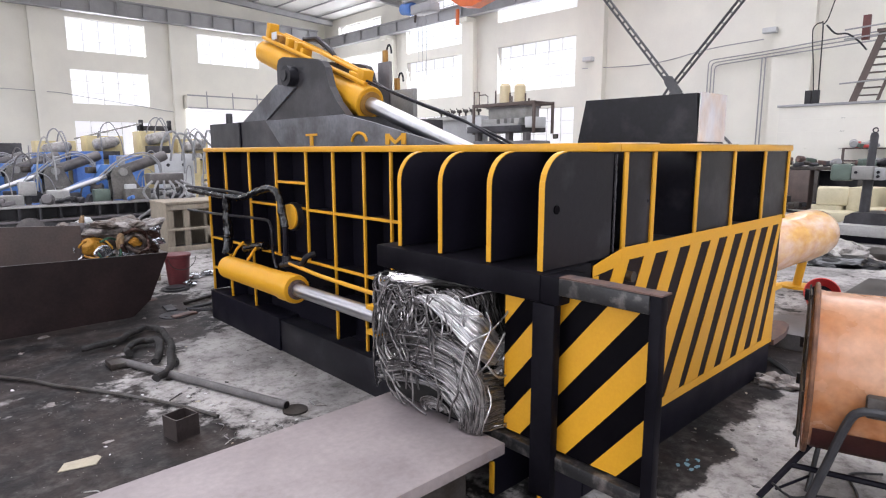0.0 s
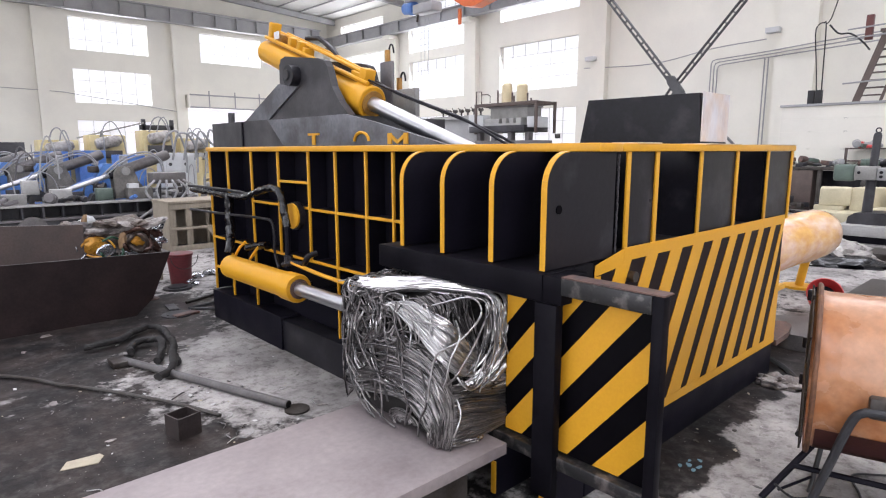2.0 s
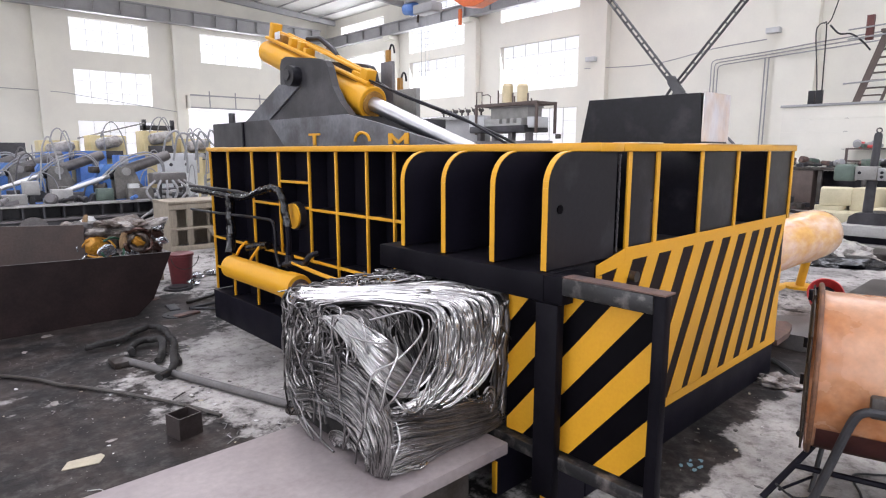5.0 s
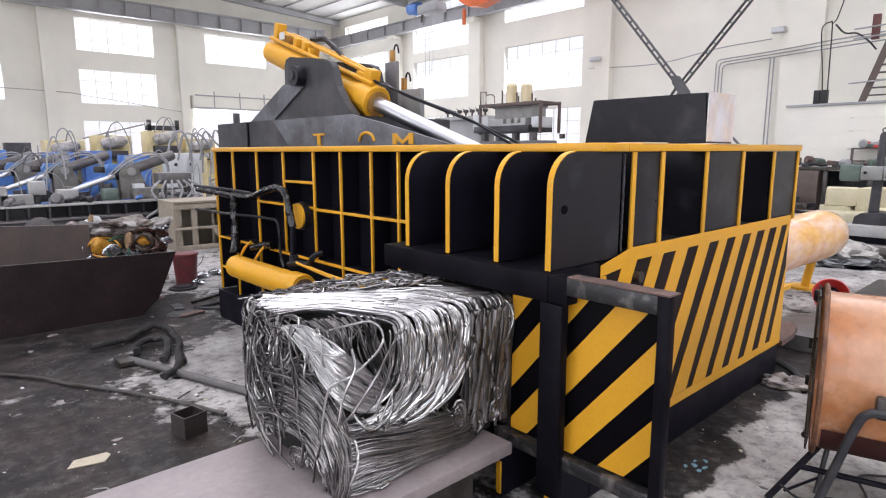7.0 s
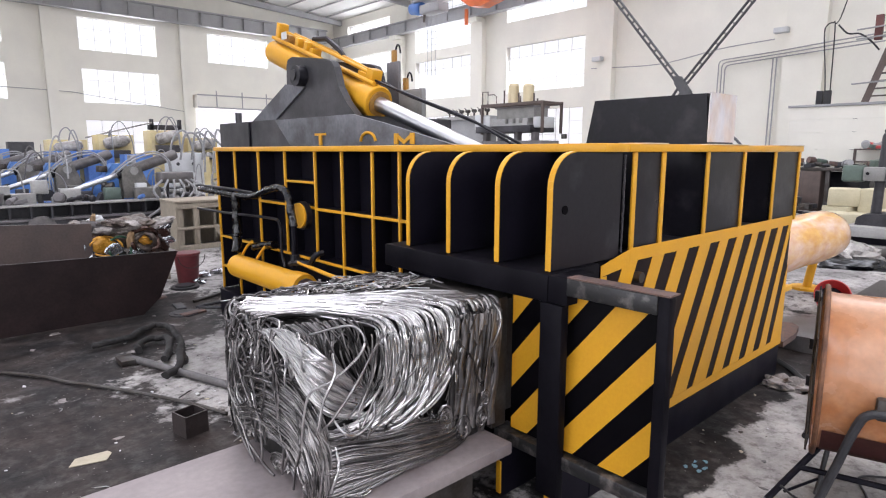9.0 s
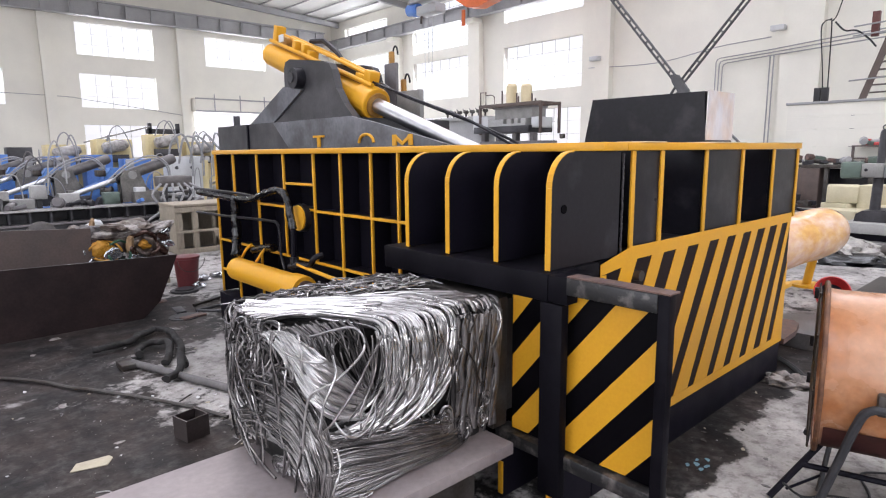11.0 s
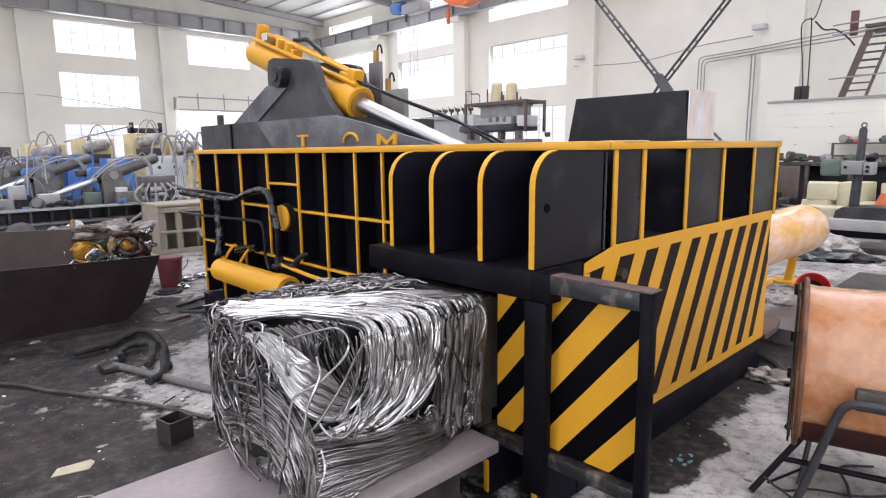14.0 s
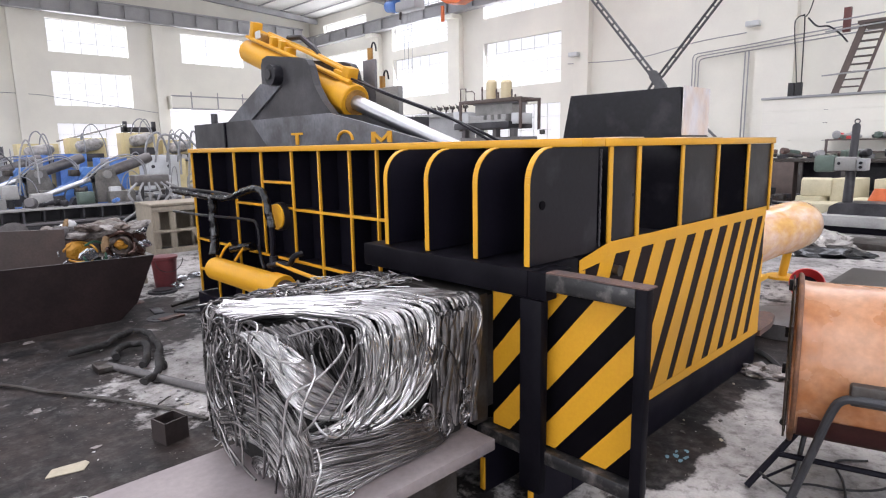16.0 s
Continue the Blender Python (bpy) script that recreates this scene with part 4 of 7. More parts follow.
    rod(bm, (5.62, 0.80, 0.0), (5.62, 0.80, 0.03), 0.19, seg=24)
    part("support_foot", bm, M["yellow"], ej, "yellow support foot")
    boxpart("support_web", (2.31, 3.3, 0.36, 0.40, 0.30, 0.62), M["yellow"], ej)
    return b


def ejector_ram(parent):
    bm = bmesh.new()
    box(bm, 0.925, 1.02, -0.375, 0.375, 0.012, 0.64, bevel=0.004)
    box(bm, 1.02, 1.75, -0.30, 0.30, 0.03, 0.60)
    ram = part("ejector_ram", bm, M["steel_dark"], parent, "dark bare steel pusher head", smooth=False)
    return ram


def steel_table():
    t = thing("steel_table", "low steel table with a dull mauve primed top plate", "table")
    boxpart("top_plate", (-3.6, -0.725, 0.125, 0.945, 0.345, 0.40), M["plate"], t, bevel=0.004)
    boxpart("support_box", (-3.4, -0.93, 0.17, 0.895, 0.0, 0.344), M["steel_dark"], t, "dark steel support box")
    return t


# ---- the bale ----
BW, BL, BH, BR = 0.402, 0.91, 0.65, 0.060


def on_bale(u, v, d):
    """A place on the bale's skin, unrolled: u runs along the front, round the corner and along the side; v climbs, and past the top edge lies on top."""
    front = 2 * BW - BR
    bend = BR * math.pi / 2
    edge = 0.05
    d = d + 0.012 * math.sin(v * 5 + u * 3) - max(0, 0.04 - v) ** 2 * 4
    s = v - (BH - edge)
    if s <= 0:
        n, z = d, v
    elif s < edge * math.pi / 2:
        n, z = -edge + (edge + d) * math.cos(s / edge), BH - edge + (edge + d) * math.sin(s / edge)
    else:
        n, z = -edge - (s - edge * math.pi / 2), BH + d
    if u < front:
        return Vector((-n + max(0, 0.05 - u) ** 2 * 12, BW - u, z))
    if u < front + bend:
        a = (u - front) / BR
        r = max(0.0, BR + n)
        return Vector((BR - r * math.cos(a) + max(0, -n - BR), -BW + BR - r * math.sin(a) + max(0, -n - BR), z))
    return Vector((BR + u - front - bend, -BW - n, z))


def wire_bale():
    rnd = random.Random(7)
    j = rnd.gauss
    bale = thing("wire_bale", "square pressed bale of shiny grey aluminium cable strands", "bale")
    # near-black body puts shade behind the gaps between the strands
    bm = bmesh.new()
    bmesh.ops.create_cube(bm, size=1.0)
    bmesh.ops.subdivide_edges(bm, edges=bm.edges, cuts=18, use_grid_fill=True)
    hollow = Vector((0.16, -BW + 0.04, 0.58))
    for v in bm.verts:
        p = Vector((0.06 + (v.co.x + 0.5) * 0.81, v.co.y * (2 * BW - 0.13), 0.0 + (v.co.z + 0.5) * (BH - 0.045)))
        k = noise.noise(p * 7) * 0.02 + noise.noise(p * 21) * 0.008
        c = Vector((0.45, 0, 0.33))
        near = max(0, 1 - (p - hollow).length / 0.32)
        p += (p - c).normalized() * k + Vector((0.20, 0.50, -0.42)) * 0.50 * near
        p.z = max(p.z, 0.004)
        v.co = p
    part("shade_core", bm, M["core"], bale, "near-black body standing for shade in the bale's gaps")

    def strands(name, rows, mat, label=""):
        bm = bmesh.new()
        for pts, r, fl in rows:
            sweep(bm, pts, r, 6, fl)
        o = part(name, bm, mat, bale, label)
        o["kind"] = "stuff"
        return o

    def wander(q, seed, wob, freq):
        return noise.noise_vector(Vector((q[0] * freq, q[1] * freq, seed))) * wob

    def lay(ctrl, n=5, wob=0.004, freq=6.0, seed=None):
        """A strand on the skin, through (u, v, depth)."""
        seed = rnd.uniform(0, 100) if seed is None else seed
        out = []
        for q in arc_pts([Vector(c) for c in ctrl], n):
            w = wander(q, seed, wob, freq)
            p = on_bale(max(0.004, q.x + w.x * 2), min(BH + 0.5, max(0.008, q.y + w.y * 2)), q.z + w.z)
            p.z = max(p.z, 0.006)
            out.append(p)
        return out

    def lay3(ctrl, n=5, wob=0.004, freq=5.0, seed=None):
        """A strand through places in the bale's own space."""
        seed = rnd.uniform(0, 100) if seed is None else seed
        out = []
        for q in arc_pts([Vector(c) for c in ctrl], n):
            p = q + wander(q, seed, wob, freq)
            out.append(Vector((min(0.915, max(-0.012, p.x)), min(BW + 0.01, max(-BW - 0.022, p.y)), max(0.006, p.z))))
        return out

    def blend(rows, k):
        """Between the curves of a table, all with as many points."""
        k = min(0.9999, max(0.0, k)) * (len(rows) - 1)
        i, f = int(k), k - int(k)
        return [Vector(a) * (1 - f) + Vector(b) * f for a, b in zip(rows[i], rows[i + 1])]

    def clumps(count, size, lo=0.0, hi=1.0):
        """Shares of the way in tight clumps with gaps between them: (share, seed of the clump)."""
        out = []
        while len(out) < count:
            k0, s = rnd.uniform(lo, hi), rnd.uniform(0, 100)
            m = rnd.randint(2, size)
            w = rnd.uniform(0.006, 0.011)
            out += [(k0 + w * i, s) for i in range(m)]
        return out[:count]

    def rad():
        return rnd.choice((0.0036, 0.0041, 0.0045, 0.0050))

    # long combed strands: over the top, round the edge, down the side and back under the hollow
    E = -BW
    ARCS = [[(-0.005, 0.10, 0.645), (0.09, 0.02, 0.652), (0.187, -0.073, 0.655), (0.275, -0.215, 0.652), (0.285, -0.36, 0.648), (0.258, E, 0.60), (0.266, E, 0.50), (0.228, E + 0.005, 0.389), (0.124, E + 0.03, 0.305), (0.03, E + 0.08, 0.27)],
            [(0.02, 0.22, 0.648), (0.15, 0.05, 0.654), (0.279, -0.098, 0.656), (0.360, -0.24, 0.654), (0.395, -0.365, 0.645), (0.409, E, 0.57), (0.407, E, 0.46), (0.375, E, 0.345), (0.27, E + 0.012, 0.265), (0.12, E + 0.05, 0.245)],
            [(0.04, 0.30, 0.648), (0.22, 0.10, 0.655), (0.40, -0.08, 0.656), (0.49, -0.24, 0.654), (0.520, -0.365, 0.645), (0.532, E, 0.56), (0.520, E, 0.44), (0.455, E, 0.325), (0.334, E + 0.01, 0.25), (0.16, E + 0.045, 0.222)],
            [(0.07, 0.34, 0.646), (0.30, 0.12, 0.654), (0.53, -0.07, 0.656), (0.61, -0.25, 0.654), (0.635, -0.368, 0.645), (0.645, E, 0.56), (0.61, E, 0.43), (0.525, E, 0.315), (0.40, E + 0.01, 0.235), (0.22, E + 0.04, 0.205)],
            [(0.10, 0.37, 0.644), (0.40, 0.10, 0.652), (0.66, -0.06, 0.654), (0.715, -0.25, 0.652), (0.725, -0.37, 0.642), (0.715, E, 0.55), (0.675, E, 0.43), (0.60, E, 0.32), (0.49, E + 0.008, 0.24), (0.30, E + 0.03, 0.195)]]

    def arcs(count, size, sink, wob, lo=0.0, hi=1.0):
        rows, thick = [], 1.18 if sink == 0 else 1.0
        for k, s in clumps(count, size, lo, hi):
            rs = random.Random(s)
            bow, lean, slide = rs.gauss(0, 0.013), rs.gauss(0, 0.04), rs.gauss(0, 0.012)
            c = blend(ARCS, k + j(0, 0.008))
            for i, p in enumerate(c):
                p.x += bow * math.sin(math.pi * i / 9) + (lean * max(0.0, 0.6 - p.z) if i > 4 else 0) + j(0, 0.003)
                p.z += slide if i > 6 else 0
            dy, dz = sink + abs(j(0, 0.006)) + abs(rs.gauss(0, 0.008)), -sink * 0.7 + j(0, 0.003)
            end = rnd.choice((8, 9, 10, 10))
            c = [Vector((p.x + j(0, 0.003), p.y + (dy if i >= 4 else j(0, 0.004)), p.z + (dz if i < 6 else j(0, 0.003)))) for i, p in enumerate(c)][:end]
            rows.append((lay3(c, 6, wob, 5.0, s), rad() * thick, 1))
        return rows
    strands("combed_arc", arcs(78, 3, 0.0, 0.018), M["strand_bright"], "bright combed strands bowed over the edge")
    strands("combed_arc_inner", arcs(60, 4, 0.030, 0.018, 0.03), M["strand"], "bright combed strands under the outer ones")
    # the deepest arcs take the dark strand colour in place of shade
    strands("combed_arc_deep", arcs(80, 5, 0.065, 0.018, 0.2), M["strand_dark"], "deep strands between the combed ones, darkened for shade")
    rows = []
    for i in range(26):
        u, lean = rnd.uniform(0.98, 1.46), j(-0.05, 0.09)
        v0, v1 = rnd.uniform(0.48, 0.64), rnd.uniform(0.22, 0.36)
        c = [(u + lean * t + 0.03 * math.sin(math.pi * t) + j(0, 0.006), v0 + (v1 - v0) * t, 0.008 + j(0, 0.005)) for t in (0, 0.25, 0.5, 0.75, 1.0)]
        rows.append((lay(c, 6, 0.008, 4.0), rad(), 1))
    strands("stray_strand", rows, M["strand_mid"], "stray strands that cross the combed ones")
    # sheet of strands drawn flat over the top towards the far end
    SHEET = [[(0.0, 0.05, 0.650), (0.12, 0.0, 0.655), (0.30, -0.12, 0.658), (0.50, -0.24, 0.656), (0.72, -0.32, 0.652), (0.90, -0.37, 0.640)],
             [(0.0, 0.20, 0.648), (0.15, 0.12, 0.656), (0.36, 0.0, 0.660), (0.56, -0.10, 0.658), (0.75, -0.20, 0.654), (0.91, -0.28, 0.645)],
             [(0.02, 0.36, 0.640), (0.20, 0.26, 0.654), (0.42, 0.12, 0.660), (0.60, 0.02, 0.660), (0.78, -0.08, 0.656), (0.91, -0.15, 0.648)]]
    rows = []
    for k, s in clumps(190, 7):
        a, b = sorted((rnd.uniform(0, 1), rnd.uniform(0, 1)))
        c = [p + Vector((j(0, 0.004), j(0, 0.005), j(0, 0.003) - 0.006)) for p in blend(SHEET, k)]
        c = c[int(a * 2):6 - int((1 - b) * 2)]
        rows.append((lay3(c, 6, 0.012, 4.0, s), rad(), 0.8))
    strands("top_sheet_dull", rows[::2] + rows[1::4], M["strand_level"], "duller strands in the top sheet")
    strands("top_sheet", rows[3::4], M["strand"], "pale strands drawn flat over the top")
    # strands that line the hollow, its shade put into their dark colour
    rows = []
    for i in range(52):
        k = i / 52 + j(0, 0.012)
        dp, bend = abs(j(0, 0.022)), j(0, 0.025)
        c = [(0.02 + 0.28 * k, E + 0.27 - 0.08 * k + dp, 0.640), (0.035 + 0.28 * k, E + 0.20 - 0.03 * k + dp, 0.605), (0.06 + 0.26 * k + bend, E + 0.165 + dp, 0.53), (0.12 + 0.21 * k + bend, E + 0.14 + dp, 0.43), (0.20 + 0.13 * k, E + 0.085 + dp, 0.355), (0.27 + 0.08 * k, E + 0.05 + dp, 0.33)]
        rows.append((lay3(c, 6, 0.010), rad(), 1))
    strands("hollow_lining", rows, M["strand_dark"], "bowed strands lining the hollow, darkened for shade")
    # bright sheaf that runs from the front round the corner into the hollow
    SHEAF = [[(0.50, 0.585, -0.01), (0.535, 0.635, 0.004), (0.60, 0.632, 0.004), (0.70, 0.605, 0.002), (0.80, 0.572, -0.004), (0.88, 0.520, -0.022), (0.95, 0.450, -0.038), (1.01, 0.395, -0.050)],
             [(0.41, 0.575, -0.01), (0.455, 0.615, 0.004), (0.52, 0.595, 0.004), (0.62, 0.555, 0.004), (0.74, 0.495, 0.0), (0.84, 0.430, -0.012), (0.93, 0.370, -0.026), (1.01, 0.335, -0.040)],
             [(0.33, 0.545, -0.01), (0.375, 0.590, 0.002), (0.43, 0.575, 0.004), (0.54, 0.525, 0.004), (0.68, 0.450, 0.004), (0.80, 0.375, -0.004), (0.90, 0.320, -0.018), (0.98, 0.295, -0.032)]]
    rows = []
    for layer, count in ((0, 64), (1, 64)):
        for k, s in clumps(count, 5):
            c = [p + Vector((j(0, 0.004), j(0, 0.004), j(0, 0.004) - 0.018 * layer)) for p in blend(SHEAF, k)]
            c = c[rnd.choice((0, 0, 1, 1, 2)):8 - rnd.choice((0, 0, 1))]
            rows.append((lay(c, 6, 0.006, 3.0, s), rad(), 1))
    strands("corner_sheaf", rows, M["strand_bright"], "bright bundle of strands round the corner")
    # packed level layers below
    LEVEL = [[(0.80, 0.012, -0.01), (0.93, 0.010, -0.006), (1.08, 0.012, -0.004), (1.25, 0.012, -0.004), (1.42, 0.012, -0.006), (1.50, 0.02, -0.02)],
             [(0.79, 0.155, -0.012), (0.90, 0.150, -0.004), (1.06, 0.112, -0.002), (1.24, 0.082, -0.002), (1.40, 0.060, -0.004), (1.49, 0.055, -0.02)],
             [(0.82, 0.275, -0.030), (0.92, 0.258, -0.016), (1.08, 0.222, -0.006), (1.24, 0.195, -0.004), (1.38, 0.175, -0.004), (1.46, 0.18, -0.02)]]
    rows = []
    for layer, count in ((0, 190), (1, 170)):
        for k, s in clumps(count, 4):
            dd = j(0, 0.006) - 0.014 * layer
            c = [p + Vector((j(0, 0.01), j(0, 0.003), dd)) for p in blend(LEVEL, k)]
            rows.append((lay(c[rnd.choice((0, 0, 1)):6 - rnd.choice((0, 0, 1))], 6, 0.007, 4.0, s), rad(), 0.8))
    strands("level_packing", rows, M["strand_level"], "level layers of packed strands")
    # broken, bent ends where the arcs meet the level layers
    rows = []
    for i in range(34):
        u = rnd.uniform(0.86, 1.36)
        v = 0.262 - 0.16 * (u - 0.86) + j(0, 0.012)
        a, ln, cv = j(-0.25, 0.25), rnd.uniform(0.06, 0.18), j(0, 1.4)
        c = [(u + ln * t * math.cos(a + cv * t), v + ln * t * math.sin(a + cv * t), 0.002 + j(0, 0.004) - 0.12 * t * t) for t in (-0.5, -0.2, 0.15, 0.5)]
        rows.append((lay(c, 5, 0.004), rad(), 0.8))
    strands("broken_end", rows, M["strand_mid"], "short bent ends")
    # flattened uprights and knots at the far edge
    rows, dull = [], []
    for k, s in clumps(110, 3):
        u = 1.43 + 0.27 * k
        v0, v1 = rnd.uniform(0.52, 0.70), rnd.uniform(0.03, 0.35)
        dd = -0.010 + j(0, 0.006)
        c = [(u + 0.03 * (0.5 - t) + j(0, 0.005), v0 + (v1 - v0) * t, dd) for t in (0, 0.2, 0.4, 0.6, 0.8, 1.0)]
        (rows if rnd.random() < 0.5 else dull).append((lay(c, 6, 0.010, 4.0, s), rnd.choice((0.005, 0.008, 0.012, 0.015)), 0.4))
    for cu, cv, r0, m in ((1.385, 0.165, 0.052, 15), (1.61, 0.11, 0.040, 14), (1.50, 0.09, 0.05, 12), (1.63, 0.20, 0.03, 8)):
        for i in range(m):
            r, a0 = r0 * (0.25 + 0.85 * i / m), rnd.uniform(0, 6.3)
            a1 = rnd.uniform(2.8, 5.6)
            c = [(cu + r * math.cos(a0 + a1 * t / 7) * 0.75, max(0.015, cv + r * 1.25 * math.sin(a0 + a1 * t / 7)), 0.0 + j(0, 0.003)) for t in range(8)]
            rows.append((lay(c, 4, 0.003), rad(), 1))
    strands("edge_packing", rows, M["strand_mid"], "flattened upright and knotted strands")
    strands("edge_packing_dull", dull, M["strand_level"], "dull flattened upright strands")
    # front face: bowed sheaf that bends down at the corner
    FRONT = [[(0.02, 0.360, -0.006), (0.14, 0.420, 0.0), (0.34, 0.458, 0.004), (0.56, 0.450, 0.006), (0.73, 0.400, 0.006), (0.815, 0.27, 0.004), (0.820, 0.12, 0.0), (0.800, 0.012, -0.004)],
             [(0.01, 0.240, -0.006), (0.16, 0.300, 0.0), (0.36, 0.350, 0.004), (0.56, 0.352, 0.006), (0.70, 0.310, 0.006), (0.775, 0.21, 0.004), (0.790, 0.10, 0.0), (0.775, 0.012, -0.004)],
             [(0.01, 0.150, -0.006), (0.15, 0.200, 0.0), (0.33, 0.245, 0.004), (0.52, 0.250, 0.006), (0.66, 0.205, 0.006), (0.735, 0.13, 0.004), (0.745, 0.06, 0.0), (0.735, 0.012, -0.004)],
             [(0.01, 0.060, -0.010), (0.16, 0.105, -0.004), (0.33, 0.150, 0.0), (0.50, 0.155, 0.002), (0.60, 0.122, 0.002), (0.665, 0.08, 0.0), (0.69, 0.04, 0.0), (0.685, 0.012, -0.004)]]
    rows, dull = [], []
    for layer, count in ((0, 150), (1, 150)):
        for k, s in clumps(count, 6):
            c = [p + Vector((j(0, 0.006), j(0, 0.004), j(0, 0.005) - 0.018 * layer)) for p in blend(FRONT, k)]
            c = c[rnd.choice((0, 0, 1, 1, 2)):8 - rnd.choice((0, 0, 1, 2))]
            (dull if layer and rnd.random() < 0.5 else rows).append((lay(c, 6, 0.009, 3.0, s), rad(), 0.85))
    for i in range(16):
        r, a0 = 0.018 + 0.005 * i, rnd.uniform(0, 1.0)
        c = [(0.50 + r * 1.2 * math.cos(a0 + 0.5 * t), max(0.012, 0.045 + r * 0.6 * math.sin(a0 + 0.5 * t)), -0.012 + j(0, 0.003)) for t in range(7)]
        rows.append((lay(c, 4, 0.003), 0.0042, 1))
    strands("front_sheaf", rows, M["strand_mid"], "bowed sheaf of strands on the front")
    # part of the lower layer is darkened, as shade behind the sheaf
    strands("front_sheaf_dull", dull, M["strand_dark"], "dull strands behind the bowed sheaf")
    # big loose curls over the upper front and dull uprights hanging down it
    rows, bright = [], []
    for i in range(84):
        u, v = 0.03 + 0.46 * rnd.random() ** 1.2, rnd.uniform(0.42, 0.62)
        a, ln = rnd.uniform(0, 6.28), rnd.uniform(0.22, 0.50)
        turn, c = rnd.choice((1, -1)) * rnd.uniform(1.2, 5.0), []
        uu, vv = u, v
        for t in range(8):
            c.append((min(0.62, max(0.006, uu)), min(0.655, max(0.08, vv)), 0.002 + 0.012 * math.sin(t * 0.9 + i) + j(0, 0.003)))
            uu, vv = uu + ln / 7 * math.cos(a), vv + ln / 7 * math.sin(a) * 1.1
            a += turn / 7
        (bright if i % 4 == 0 else rows).append((lay(c, 5, 0.004, 4.0), rad() * 1.15, 0.9))
    for u, v0, v1, lean in ((0.17, 0.58, 0.10, 0.10), (0.38, 0.52, 0.12, 0.03), (0.50, 0.46, 0.05, 0.02), (0.30, 0.60, 0.30, -0.06), (0.08, 0.50, 0.02, 0.10), (0.02, 0.64, 0.16, 0.0), (0.63, 0.36, 0.03, 0.03), (0.24, 0.50, 0.02, 0.14), (0.44, 0.62, 0.42, 0.05), (0.012, 0.60, 0.02, 0.015), (0.10, 0.64, 0.36, 0.08), (0.06, 0.22, 0.012, 0.20), (0.03, 0.30, 0.012, 0.30), (0.10, 0.16, 0.012, 0.34)):
        for m in range(rnd.choice((1, 1, 2))):
            o = 0.011 * m
            c = [(max(0.006, u + o + lean * t + 0.03 * math.sin(t * 5 + u * 20) + j(0, 0.012)), v0 + (v1 - v0) * t, 0.014 + j(0, 0.004)) for t in (0, 0.25, 0.5, 0.75, 1.0)]
            rows.append((lay(c, 7, 0.006, 4.0), 0.0056, 0.9))
    strands("front_tangle", rows, M["strand_dark"], "tangled dull strands")
    strands("front_tangle_bright", bright, M["strand"], "bright strands in the tangle")
    # single loops that stand out
    for pts in ([(0.84, 0.80, 0.010), (0.93, 0.69, 0.014), (0.965, 0.630, 0.022), (0.94, 0.57, 0.022), (0.86, 0.51, 0.020), (0.76, 0.46, 0.016), (0.715, 0.38, 0.018), (0.69, 0.22, 0.016), (0.68, 0.04, 0.010)],
                [(0.50, 0.60, 0.012), (0.56, 0.57, 0.016), (0.66, 0.565, 0.02), (0.77, 0.575, 0.02), (0.83, 0.565, 0.018)],
                [(0.86, 0.58, 0.010), (0.84, 0.52, 0.020), (0.80, 0.42, 0.020), (0.78, 0.32, 0.018), (0.74, 0.26, 0.014)],
                [(0.58, 0.62, 0.012), (0.64, 0.64, 0.018), (0.70, 0.60, 0.02), (0.705, 0.53, 0.02), (0.70, 0.47, 0.016)],
                [(0.84, 0.36, 0.012), (0.87, 0.29, 0.018), (0.93, 0.262, 0.02), (1.0, 0.30, 0.018), (1.04, 0.37, 0.014)],
                [(0.81, 0.02, 0.012), (0.82, 0.10, 0.018), (0.84, 0.18, 0.018), (0.85, 0.25, 0.012)],
                [(1.66, 0.66, 0.010), (1.68, 0.58, 0.026), (1.66, 0.48, 0.022), (1.66, 0.40, 0.012)],
                [(0.06, 0.62, 0.014), (0.10, 0.42, 0.02), (0.08, 0.25, 0.02), (0.20, 0.06, 0.014)],
                [(1.15, 0.50, 0.012), (1.14, 0.42, 0.016), (1.17, 0.34, 0.016), (1.20, 0.26, 0.012)],
                [(0.86, 0.02, 0.012), (0.92, 0.03, 0.018), (0.98, 0.02, 0.018), (0.94, 0.012, 0.02), (0.88, 0.012, 0.016)]):
        bm = bmesh.new()
        pts = [(u, v, d if 0 < i < len(pts) - 1 else -0.03) for i, (u, v, d) in enumerate(pts)]
        sweep(bm, lay(pts, 8, 0.003), 0.0048, 8)
        part("loose_loop", bm, M["strand"], bale, "single loose bright strand")
    bm = bmesh.new()
    sweep(bm, lay3([(0.40, -0.10, 0.668), (0.31, -0.05, 0.670), (0.29, -0.08, 0.670), (0.33, -0.10, 0.670), (0.44, -0.155, 0.668), (0.465, -0.13, 0.668), (0.42, -0.10, 0.668)], 6, 0.0), 0.0055, 8)
    part("loose_loop", bm, M["strand"], bale, "flat bright hairpin on top")
    # matted back of the top, with small curls
    rows, dull = [], []
    for i in range(150):
        x, y = rnd.uniform(0.05, 0.86), rnd.uniform(-0.05, BW - 0.02)
        if y < 0.36 - 0.42 * x:
            continue
        a = j(-0.30, 0.45)
        ln, cv = rnd.uniform(0.15, 0.5), j(0, 1.6)
        c = [(x + ln * t * math.cos(a + cv * t), y + ln * t * math.sin(a + cv * t), BH + 0.006 + j(0, 0.006) + 0.010 * math.sin(x * 9 + y * 7)) for t in (-0.5, -0.3, -0.1, 0.1, 0.3, 0.5)]
        (rows if i % 2 else dull).append((lay3(c, 5, 0.010), rad(), 0.8))
